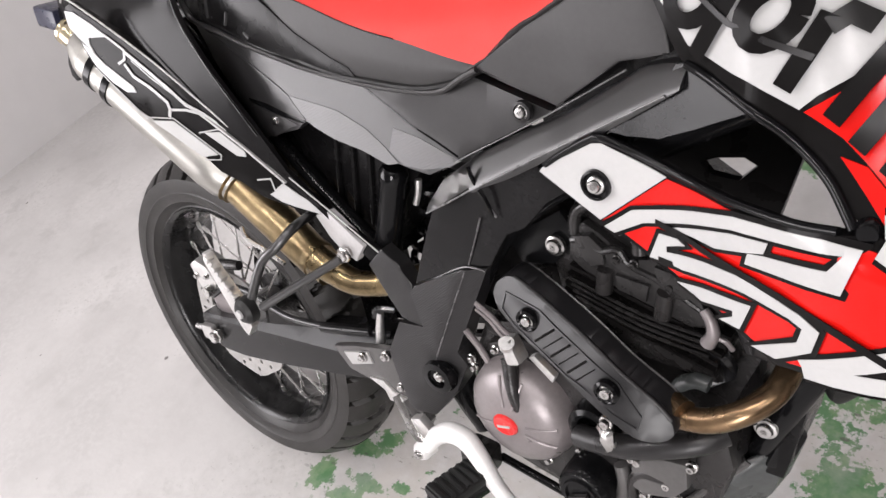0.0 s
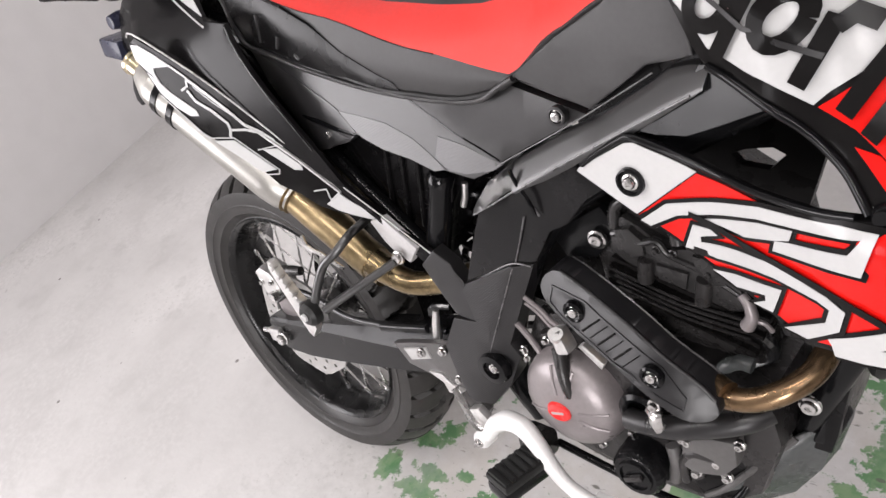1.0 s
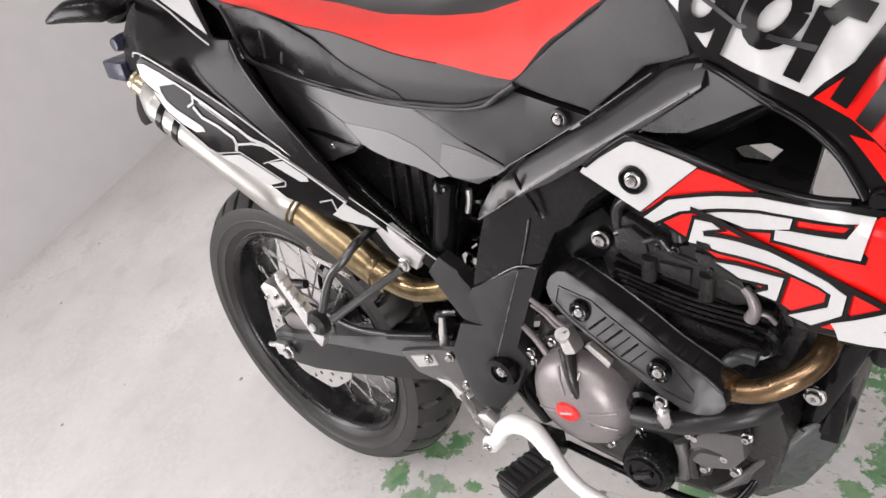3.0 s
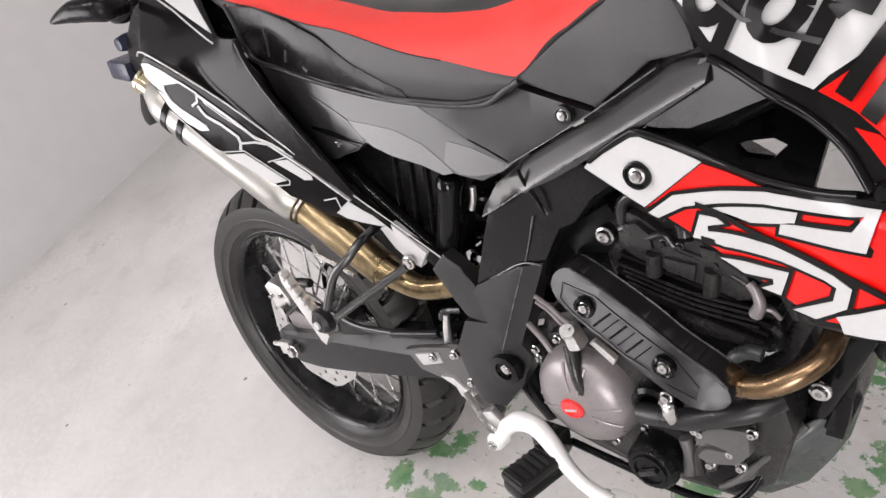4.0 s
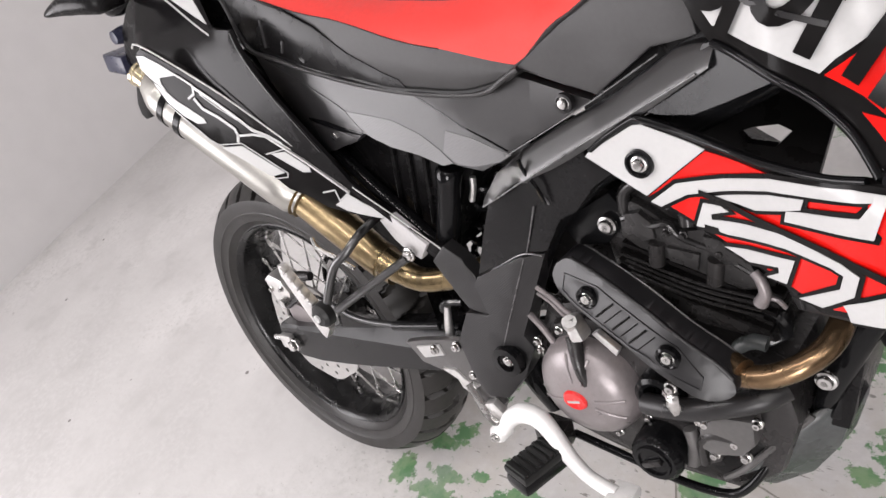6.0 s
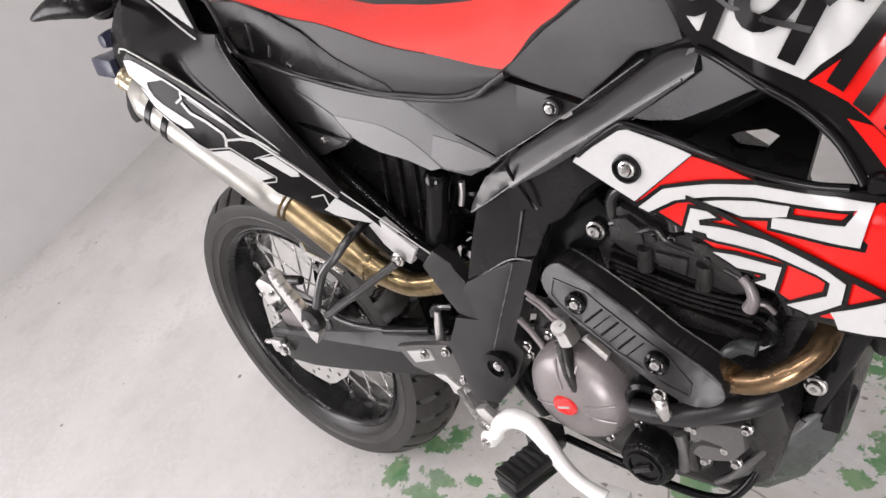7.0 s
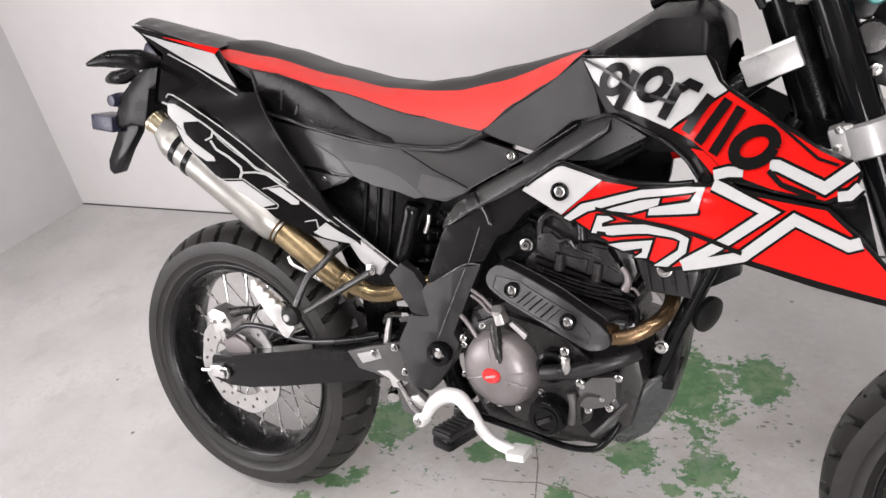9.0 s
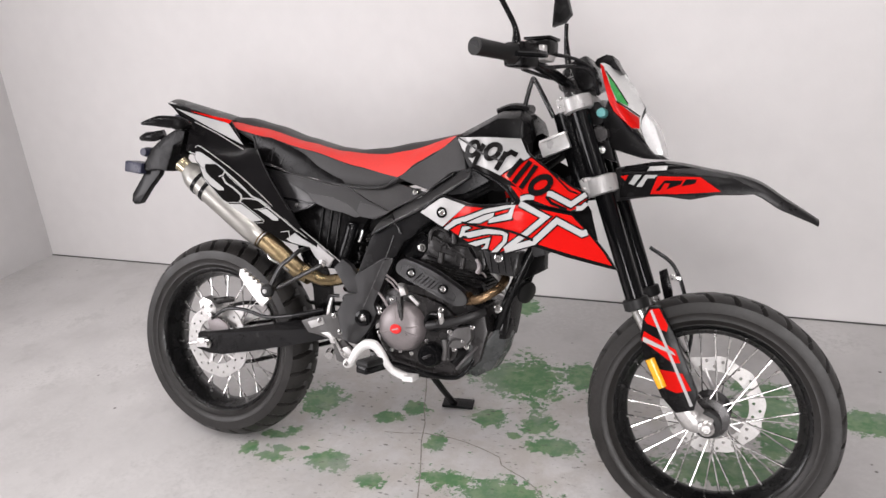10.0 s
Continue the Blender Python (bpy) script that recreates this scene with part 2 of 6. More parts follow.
def band(pts, width, surf, lift, thick=0.0006, flip=1):
    """A band of film, built piece by piece along a broken line."""
    bm = bmesh.new()
    out = ribbon(pts, width)
    n = len(pts)
    f = surf if callable(surf) else (lambda x, z: surf)
    cols = []
    for i in range(n):
        cols.append((Vector(out[i]), Vector(out[2 * n - 1 - i])))
    rows = []
    for i in range(n - 1):
        k = max(1, int((Vector(pts[i + 1]) - Vector(pts[i])).length / 0.02))
        for j in range(k + (i == n - 2)):
            t = j / k
            rows.append((cols[i][0].lerp(cols[i + 1][0], t), cols[i][1].lerp(cols[i + 1][1], t)))
    vs = [[bm.verts.new((p.x, flip * (f(p.x, p.y) - lift + d), p.y)) for p in r for d in (0, thick)] for r in rows]
    for a, b in zip(vs, vs[1:]):
        for i, j in ((0, 2), (2, 3), (3, 1), (1, 0)):
            bm.faces.new((a[i], a[j], b[j], b[i]))
    for r in (vs[0], vs[-1]):
        bm.faces.new((r[0], r[2], r[3], r[1]))
    return bm


def grid(rows, close=False):
    """A skin over rows of points."""
    bm = bmesh.new()
    vs = [[bm.verts.new(p) for p in r] for r in rows]
    for a, b in zip(vs, vs[1:]):
        for j in range(len(a) - (0 if close else 1)):
            k = (j + 1) % len(a)
            bm.faces.new((a[j], a[k], b[k], b[j]))
    return bm


def bolt(name, x, y, z, r, parent, material=None, depth=0.005):
    """A flanged button-head bolt with a hex socket, facing the near side."""
    bm = lathe([(0, 0.004), (r * 1.18, 0.004), (r * 1.22, 0.0015), (r * 1.15, 0.0), (r * 0.88, -0.0006), (r * 0.86, -depth * 0.6), (r * 0.72, -depth * 0.93), (r * 0.40, -depth)], (x, y, z), seg=20)
    lathe([(r * 0.40, -depth), (r * 0.36, -depth + 0.0025), (0, -depth + 0.0025)], (x, y, z), seg=6, bm=bm)
    return part(name, bm, material or STEEL, parent)


def holed(outer, holes, y0, y1):
    """A flat ring or sheet in x and z with real holes, between two depths."""
    bm = bmesh.new()
    loops = []
    for lp in [outer] + holes:
        vs = [bm.verts.new((x, y0, z)) for x, z in lp]
        loops += [bm.edges.new((vs[i], vs[(i + 1) % len(vs)])) for i in range(len(vs))]
    bmesh.ops.triangle_fill(bm, edges=loops, use_beauty=True)
    ex = bmesh.ops.extrude_face_region(bm, geom=list(bm.faces))
    for v in ex["geom"]:
        if isinstance(v, bmesh.types.BMVert):
            v.co.y = y1
    return bm


def circle(cx, cz, r, n, start=0.0):
    return [(cx + r * math.cos(start + 2 * math.pi * i / n), cz + r * math.sin(start + 2 * math.pi * i / n)) for i in range(n)]


CREST = [(0.69, -0.111), (0.757, -0.122), (0.826, -0.131), (0.90, -0.170), (0.97, -0.206), (1.05, -0.221), (1.14, -0.229), (1.215, -0.232)]


def shr(x, z):
    """Side of the tank shroud: swells forward along its crest, turns in above and a little below it."""
    t = min(1.0, max(0.0, (x - 0.87) / 0.125))
    k = 0.65 * t * t * (3 - 2 * t)
    return eased(CREST, x) + 0.10 * max(0.0, 0.75 - z) + k * max(0.0, z - 0.765)


def footf(x, z):
    """Foot of the frame cover, folded back along its front."""
    return strutf(x, z) + 0.55 * max(0.0, (x - 0.526) * 0.92 - (z - 0.45) * 0.39)


def eased(table, x):
    """Curve without kinks through a table of (x, value)."""
    x = min(max(x, table[0][0]), table[-1][0] - 1e-6)
    i = max(j for j in range(len(table) - 1) if table[j][0] <= x)
    (a, va), (b, vb) = table[i], table[i + 1]
    sl = [(table[min(j + 1, len(table) - 1)][1] - table[max(j - 1, 0)][1]) / (table[min(j + 1, len(table) - 1)][0] - table[max(j - 1, 0)][0]) for j in (i, i + 1)]
    h, t = b - a, (x - a) / (b - a)
    return va * (1 + 2 * t) * (1 - t) ** 2 + vb * t * t * (3 - 2 * t) + h * sl[0] * t * (1 - t) ** 2 - h * sl[1] * t * t * (1 - t)


def barf(x, z):
    """Frame cover bar; it widens towards the tank, with a ridge along its middle."""
    d = 0.862 * (z - 0.733) - 0.507 * (x - 0.660)
    return -0.112 - 0.11 * (0.80 - z) - 0.16 * max(0.0, x - 0.70) + 0.10 * d + 0.45 * math.hypot(d, 0.0025)


def tailf(x, z):
    """Side of the tail and the long rear bar."""
    a, b = -0.150 + 0.12 * max(0.0, x - 0.12), -0.045 - 0.62 * (1.03 - z)
    return max(a, b) + 0.012 * math.log(1 + math.exp(-abs(a - b) / 0.012))


def mpan(x, z):
    """Number panel over the silencer."""
    return -0.175 + 0.19 * max(0.0, x - 0.02)


def sidef(x, z):
    """Panel below the seat: a broad middle facet, a rear facet and a front one that fall away."""
    rear = 0.844 * (0.848 - z) - 0.536 * (x - 0.206)
    front = 0.47 * (x - 0.472) + 0.88 * (z - 0.798)
    return -0.099 - 0.19 * (0.80 - z) + 0.30 * 0.05 * math.tanh(max(0.0, rear) / 0.05) + 0.22 * 0.065 * math.tanh(max(0.0, front) / 0.065)


def hsf(x, z):
    """Heat shield face, tilted up a little and rounded back at its front end."""
    return -0.131 - 0.30 * (x - 0.68) + 4.0 * max(0.0, x - 0.76) ** 2 + 0.32 * (z - 0.581 + 0.28 * (x - 0.68))


def maskf(x, z):
    """Near half of the headlight mask, from its rear edge round to the crest."""
    t = min(1.0, max(0.0, (1.107 - z) / 0.151))
    edge = 1.129 + 0.030 * t + 0.053 * t * t
    u = min(1.0, max(0.0, (x - edge) / (0.026 + 0.09 * t * (1.0 - 0.62 * t))))
    return -0.085 * (1.0 - u ** 1.5)


def cheekf(x, z):
    """Cheek between the frame cover and the tank, rounded across and wider towards the tank."""
    return -0.116 + 0.13 * (z - 0.80) - 0.12 * (x - 0.76) - 1.5 * max(0.0, x - 0.79) ** 2


def strutf(x, z):
    """Plastic frame cover."""
    return -0.108 - 0.06 * max(0.0, 0.68 - z)



def interp(table, x):
    """Smooth value from a table of (x, value)."""
    if x <= table[0][0]:
        return table[0][1]
    for (a, va), (b, vb) in zip(table, table[1:]):
        if x <= b:
            t = (x - a) / (b - a)
            t = t * t * (3 - 2 * t) * 0.4 + t * 0.6
            return va + (vb - va) * t
    return table[-1][1]


# ---------------------------------------------------------------- the room


def node_floor():
    m = bpy.data.materials.new("worn painted concrete")
    m.use_nodes = True
    nt = m.node_tree
    bs, lk = nt.nodes["Principled BSDF"], nt.links.new
    tc = nt.nodes.new("ShaderNodeTexCoord")

    def noise_at(scale, detail=6, rough=0.6, vec=None):
        n = nt.nodes.new("ShaderNodeTexNoise")
        n.inputs["Scale"].default_value, n.inputs["Detail"].default_value, n.inputs["Roughness"].default_value = scale, detail, rough
        lk(vec or tc.outputs["Object"], n.inputs["Vector"])
        return n.outputs["Fac"]

    def math_(op, a, b=None, c=None):
        n = nt.nodes.new("ShaderNodeMath")
        n.operation = op
        for i, v in enumerate((a, b, c)):
            if v is None:
                continue
            if isinstance(v, (int, float)):
                n.inputs[i].default_value = v
            else:
                lk(v, n.inputs[i])
        return n.outputs[0]

    def span(v, a, b, lo=0.0, hi=1.0):
        n = nt.nodes.new("ShaderNodeMapRange")
        n.interpolation_type = "SMOOTHSTEP"
        for i, k in enumerate((a, b, lo, hi)):
            n.inputs[i + 1].default_value = k
        lk(v, n.inputs[0])
        return n.outputs[0]

    def mix(fac, a, b):
        n = nt.nodes.new("ShaderNodeMix")
        n.data_type = "RGBA"
        lk(fac, n.inputs[0]) if not isinstance(fac, float) else None
        for i, v in ((6, a), (7, b)):
            if isinstance(v, tuple):
                n.inputs[i].default_value = (*v, 1)
            else:
                lk(v, n.inputs[i])
        return n.outputs[2]

    # patches where the grey coat has worn down to the old green one: x, y, half length, half width
    worn = None
    for x, y, rx, ry in WORN + CHIPS:
        mp = nt.nodes.new("ShaderNodeMapping")
        mp.vector_type = "TEXTURE"
        mp.inputs["Location"].default_value = (x, y, 0)
        mp.inputs["Scale"].default_value = (rx * 1.35, ry * 1.35, 1)
        lk(tc.outputs["Object"], mp.inputs["Vector"])
        ln = nt.nodes.new("ShaderNodeVectorMath")
        ln.operation = "LENGTH"
        lk(mp.outputs[0], ln.inputs[0])
        d = math_("SUBTRACT", 1.0, ln.outputs["Value"])
        worn = d if worn is None else math_("MAXIMUM", worn, d)
    worn = math_("MAXIMUM", worn, -3.0)
    zone = nt.nodes.new("ShaderNodeMapping")
    zone.vector_type = "TEXTURE"
    zone.inputs["Location"].default_value, zone.inputs["Scale"].default_value = (0.75, 0.22, 0), (1.05, 0.62, 1)
    lk(tc.outputs["Object"], zone.inputs["Vector"])
    zl = nt.nodes.new("ShaderNodeVectorMath")
    zl.operation = "LENGTH"
    lk(zone.outputs[0], zl.inputs[0])
    near = span(zl.outputs["Value"], 1.0, 0.45)
    edge = math_("ADD", math_("MULTIPLY", math_("SUBTRACT", noise_at(9, 6, 0.6), 0.5), 2.2), math_("MULTIPLY", math_("SUBTRACT", noise_at(48, 7, 0.72), 0.5), 3.0))
    green = span(math_("ADD", math_("MULTIPLY", worn, 1.15), edge), 0.12, 0.30)
    # scattered flecks of the old coat round the patches
    fleck = math_("MULTIPLY", span(noise_at(38, 7, 0.68), 0.61, 0.66), near)
    green = math_("MAXIMUM", green, math_("MULTIPLY", fleck, span(noise_at(4, 2), 0.42, 0.52)))
    bare = math_("MULTIPLY", near, span(noise_at(5.5, 8, 0.7), 0.40, 0.62))
    cloud = noise_at(1.3, 5)
    fine = noise_at(60, 4)
    coat = mix(span(cloud, 0.35, 0.68), (0.465, 0.455, 0.449), (0.615, 0.602, 0.596))
    coat = mix(span(fine, 0.35, 0.75), coat, (0.54, 0.530, 0.523))
    col = mix(math_("MULTIPLY", bare, 0.70), coat, (0.43, 0.40, 0.365))
    film = mix(span(noise_at(22, 6, 0.65), 0.42, 0.62), (0.085, 0.20, 0.085), (0.17, 0.27, 0.14))
    col = mix(green, col, film)
    # broad stains, pits in clusters, scuffs and specks
    stain = span(noise_at(3.1, 7, 0.62), 0.46, 0.72)
    col = mix(math_("MULTIPLY", stain, 0.42), col, (0.39, 0.380, 0.372))
    smear = span(noise_at(7.5, 8, 0.7), 0.52, 0.66)
    col = mix(math_("MULTIPLY", smear, 0.30), col, (0.36, 0.355, 0.345))
    pits = math_("MULTIPLY", span(noise_at(95, 5, 0.7), 0.60, 0.68), span(noise_at(2.6, 4), 0.50, 0.66))
    col = mix(math_("MULTIPLY", pits, 0.85), col, (0.26, 0.25, 0.235))
    st = nt.nodes.new("ShaderNodeMapping")
    st.inputs["Scale"].default_value = (3, 40, 1)
    st.inputs["Rotation"].default_value = (0, 0, 0.5)
    lk(tc.outputs["Object"], st.inputs["Vector"])
    scuff = span(noise_at(2.2, 6, 0.7, st.outputs[0]), 0.70, 0.80)
    col = mix(math_("MULTIPLY", scuff, 0.35), col, (0.22, 0.21, 0.20))
    vo = nt.nodes.new("ShaderNodeTexVoronoi")
    vo.inputs["Scale"].default_value = 13
    lk(tc.outputs["Object"], vo.inputs["Vector"])
    speck = math_("MULTIPLY", span(vo.outputs["Distance"], 0.09, 0.05), span(noise_at(5, 3), 0.52, 0.6))
    col = mix(math_("MULTIPLY", speck, 0.8), col, (0.07, 0.06, 0.055))
    v2 = nt.nodes.new("ShaderNodeTexVoronoi")
    v2.inputs["Scale"].default_value = 42
    st2 = nt.nodes.new("ShaderNodeMapping")
    st2.inputs["Scale"].default_value = (0.55, 1.2, 1)
    st2.inputs["Rotation"].default_value = (0, 0, 0.6)
    lk(tc.outputs["Object"], st2.inputs["Vector"]), lk(st2.outputs[0], v2.inputs["Vector"])
    chips = math_("MULTIPLY", span(v2.outputs["Distance"], 0.19, 0.14), span(noise_at(9, 5), 0.48, 0.56))
    chips = math_("MULTIPLY", chips, near)
    col = mix(math_("MULTIPLY", chips, 0.75), col, (0.10, 0.095, 0.085))
    slit = nt.nodes.new("ShaderNodeMapping")
    slit.inputs["Scale"].default_value, slit.inputs["Rotation"].default_value = (26, 95, 1), (0, 0, 0.3)
    lk(tc.outputs["Object"], slit.inputs["Vector"])
    nicks = math_("MULTIPLY", span(noise_at(1.0, 5, 0.6, slit.outputs[0]), 0.635, 0.68), near)
    col = mix(math_("MULTIPLY", nicks, 0.75), col, (0.12, 0.11, 0.095))
    lk(col, bs.inputs["Base Color"])
    lk(span(math_("ADD", cloud, math_("MULTIPLY", bare, 0.4)), 0.3, 0.9, 0.36, 0.62), bs.inputs["Roughness"])
    bs.inputs["Specular IOR Level"].default_value = 0.4
    bp = nt.nodes.new("ShaderNodeBump")
    bp.inputs["Strength"].default_value, bp.inputs["Distance"].default_value = 0.25, 0.004
    lk(math_("ADD", noise_at(35, 5), math_("MULTIPLY", green, -0.5)), bp.inputs["Height"])
    lk(bp.outputs[0], bs.inputs["Normal"])
    return m


WORN = [
    (0.23, 0.25, 0.069, 0.070), (0.41, -0.05, 0.051, 0.043), (0.56, -0.09, 0.041, 0.029), (0.49, 0.21, 0.041, 0.032), (0.55, 0.27, 0.040, 0.031), (0.68, 0.12, 0.026, 0.040),
    (0.77, -0.03, 0.079, 0.028), (0.81, 0.28, 0.050, 0.042), (0.94, -0.06, 0.128, 0.055), (0.84, 0.53, 0.142, 0.115), (0.96, 0.28, 0.060, 0.041), (1.02, 0.19, 0.062, 0.037),
    (1.03, 0.58, 0.050, 0.077), (1.50, 0.20, 0.145, 0.070), (1.59, 0.56, 0.089, 0.123), (1.63, 0.39, 0.060, 0.081), (1.87, 0.53, 0.084, 0.056), (0.71, 1.06, 0.046, 0.062),
]
CHIPS = [(0.17, 0.03, 0.045, 0.015), (0.22, 0.06, 0.028, 0.022), (0.22, -0.07, 0.044, 0.020), (0.13, -0.05, 0.018, 0.026), (0.30, -0.01, 0.016, 0.010), (0.24, -0.03, 0.035, 0.015), (0.88, 0.41, 0.014, 0.010), (0.92, 0.38, 0.014, 0.014), (0.90, 0.21, 0.020, 0.013)]
FLOOR = node_floor()
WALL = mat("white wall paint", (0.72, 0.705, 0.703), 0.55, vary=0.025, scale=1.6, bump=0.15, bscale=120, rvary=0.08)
# side wall set darker than the back wall
WALL_SIDE = mat("side wall, darker tone", (0.56, 0.55, 0.55), 0.6, vary=0.03, scale=1.6, bump=0.15, bscale=120)
# unseen ceiling and walls, kept dim so black plastic reflects less of them
CEILING = mat("dim unseen ceiling", (0.30, 0.295, 0.29), 0.7, vary=0.02, scale=2)
WALL_FAR = mat("dim unseen wall", (0.26, 0.255, 0.25), 0.65, vary=0.05, scale=1.2)
SEAL = mat("dark wall joint", (0.06, 0.058, 0.055), 0.7, vary=0.4)

CRACK = mat("dirt-filled crack", (0.24, 0.225, 0.20), 0.8, vary=0.6, scale=60)

X0, X1, Y0, Y1, H = ROOM


def slab(name, lo, hi, material, label, category):
    bm = box([(a + b) / 2 for a, b in zip(lo, hi)], [b - a for a, b in zip(lo, hi)], bevel=0)
    return tagged(link(name, bm, material), label, category, kind="structure")


slab("floor", (X0 - 0.1, Y0 - 0.1, -0.1), (X1 + 0.1, Y1 + 0.1, 0), FLOOR, "light grey painted concrete floor worn to green", "floor")
for crack in ([(0.507, 0.126), (0.570, 0.141), (0.630, 0.148), (0.721, 0.151), (0.770, 0.139), (0.821, 0.120), (0.862, 0.110), (0.890, 0.092), (0.905, 0.068), (0.928, 0.049), (0.974, 0.029), (1.014, -0.002), (1.050, -0.039)], [(0.503, 0.486), (0.541, 0.380), (0.574, 0.286), (0.612, 0.196), (0.640, 0.115), (0.672, 0.030), (0.696, -0.034), (0.724, -0.129)]):
    bm = bmesh.new()
    rim = ribbon([(x + 0.004 * math.sin(71 * x + 37 * y), y + 0.004 * math.sin(53 * x - 91 * y)) for x, y in crack], 0.0034)
    n = len(rim) // 2
    ends = [(bm.verts.new((*rim[i], 0.0006)), bm.verts.new((*rim[2 * n - 1 - i], 0.0006))) for i in range(n)]
    for p, q in zip(ends, ends[1:]):
        bm.faces.new((p[0], p[1], q[1], q[0]))
    tagged(link("floor_crack", bm, CRACK), "thin dark crack in the painted floor", "crack", kind="structure")
slab("wall_back", (X0, Y1, 0), (X1, Y1 + 0.12, H), WALL, "plain white painted wall behind the motorcycle", "wall")
for y0, y1, z0, z1 in ((Y0, SIDE_OPENING[0], 0, H), (SIDE_OPENING[1], Y1 + 0.12, 0, H), (SIDE_OPENING[0], SIDE_OPENING[1], 0, SIDE_OPENING[2]), (SIDE_OPENING[0], SIDE_OPENING[1], SIDE_OPENING[3], H)):
    slab("wall_left", (X0 - 0.12, y0, z0), (X0, y1, z1), WALL_SIDE, "plain side wall, darker than the back wall", "wall")
slab("wall_right", (X1, Y0, 0), (X1 + 0.12, Y1 + 0.12, H), WALL_FAR, "unseen dim wall closing the room", "wall")
slab("wall_front", (X0 - 0.12, Y0 - 0.12, 0), (FRONT_OPENING[0], Y0, H), WALL_FAR, "unseen dim wall closing the room", "wall")
slab("wall_front", (FRONT_OPENING[1], Y0 - 0.12, 0), (X1 + 0.12, Y0, H), WALL_FAR, "unseen dim wall closing the room", "wall")
slab("wall_front", (FRONT_OPENING[0], Y0 - 0.12, FRONT_OPENING[2]), (FRONT_OPENING[1], Y0, H), WALL_FAR, "unseen dim wall over the front opening", "wall")
slab("ceiling", (X0 - 0.12, Y0 - 0.12, H), (X1 + 0.12, Y1 + 0.12, H + 0.1), CEILING, "unseen dim ceiling closing the room", "ceiling")
slab("trim", (X0, Y1 - 0.004, 0), (X1, Y1, 0.005), SEAL, "dark joint line at the foot of the wall", "trim")


# ---------------------------------------------------------------- the motorcycle: root, wheels, swingarm, fork
bike = new("motorcycle")
bike.matrix_world = pose(BIKE[0], BIKE[1], 0.003, -BIKE[2], 0, BIKE[3])
tagged(bike, "red, white and black supermoto motorcycle leaning on its side stand", "motorcycle")


def tyre(name, c, half, R, parent, pitch):
    """Road tyre with slanted grooves cut into its tread."""
    near = [(0.214, -half * 0.70), (0.219, -half * 0.76), (0.2205, -half * 0.80), (0.223, -half * 0.79), (0.233, -half * 0.91), (0.2345, -half * 0.945), (0.2375, -half * 0.94), (0.250, -half * 0.995), (0.2515, -half * 1.015), (0.2535, -half * 1.0), (0.268, -half * 1.0)]
    k = 9
    crown = [(R - (R - 0.276) * abs(s) ** 2.3, half * 0.985 * s) for s in [i / k for i in range(-k, k + 1)]]
    prof = near + crown + [(r, -y) for r, y in near[::-1]]
    seg = 528
    bm = bmesh.new()
    rings = []
    for i in range(seg):
        a = 2 * math.pi * i / seg
        row = []
        for j, (r, y) in enumerate(prof):
            s = abs(y) / half
            if len(near) <= j < len(prof) - len(near) and 0.12 < s < 0.93:
                ph = (a * pitch / (2 * math.pi) + (0.45 * s if y < 0 else 0.45 * s + 0.5)) % 1
                if (ph < 0.17 and s > 0.3) or (ph < 0.40 and 0.2 < s <= 0.32):
                    r -= 0.013
            row.append(bm.verts.new((c[0] + r * math.cos(a), c[1] + y, c[2] + r * math.sin(a))))
        rings.append(row)
    for i in range(seg):
        a, b = rings[i], rings[(i + 1) % seg]
        for j in range(len(prof) - 1):
            bm.faces.new((a[j], a[j + 1], b[j + 1], b[j]))
    return part(name, bm, RUBBER, parent, "black road tyre with slanted grooves", smooth=26)


def wheel(name, c, half, R, pitch, label):
    """Spoked wheel: black rim with hub, spokes, nipples and tyre under it."""
    w = half * 0.80
    prof = [(0.221, -w), (0.219, -w - 0.003), (0.212, -w + 0.001), (0.209, -w + 0.008), (0.203, -w * 0.5), (0.195, -w * 0.28), (0.193, 0), (0.195, w * 0.28), (0.203, w * 0.5), (0.209, w - 0.008), (0.212, w - 0.001), (0.219, w + 0.003), (0.221, w), (0.213, w * 0.7), (0.210, 0), (0.213, -w * 0.7)]
    rim = part(name, lathe(prof, c, seg=96, closed=True), RIM, bike, label)
    tyre("tyre", c, half, R, rim, pitch)
    hub = lathe([(0.0, -0.062), (0.018, -0.062), (0.020, -0.050), (0.046, -0.046), (0.048, -0.034), (0.030, -0.028), (0.026, 0.0), (0.030, 0.028), (0.048, 0.034), (0.046, 0.046), (0.020, 0.05), (0.018, 0.062), (0, 0.062)], c, seg=32)
    part("hub", hub, CASE, rim, "dark cast wheel hub")
    for i in range(36):
        side = -1 if i % 2 else 1
        a = 2 * math.pi * i / 36
        lean = (0.38 if (i // 2) % 2 else -0.38)
        p = Vector((c[0] + 0.043 * math.cos(a + lean), c[1] + side * 0.041, c[2] + 0.043 * math.sin(a + lean)))
        q = Vector((c[0] + 0.194 * math.cos(a), c[1] + side * 0.010, c[2] + 0.194 * math.sin(a)))
        bm = tube([p, q], 0.0019, seg=6, smooth=False)
        tube([q + (p - q) * 0.10, q], 0.0036, seg=6, smooth=False, bm=bm)
        part("spoke", bm, STEEL, rim)
    return rim


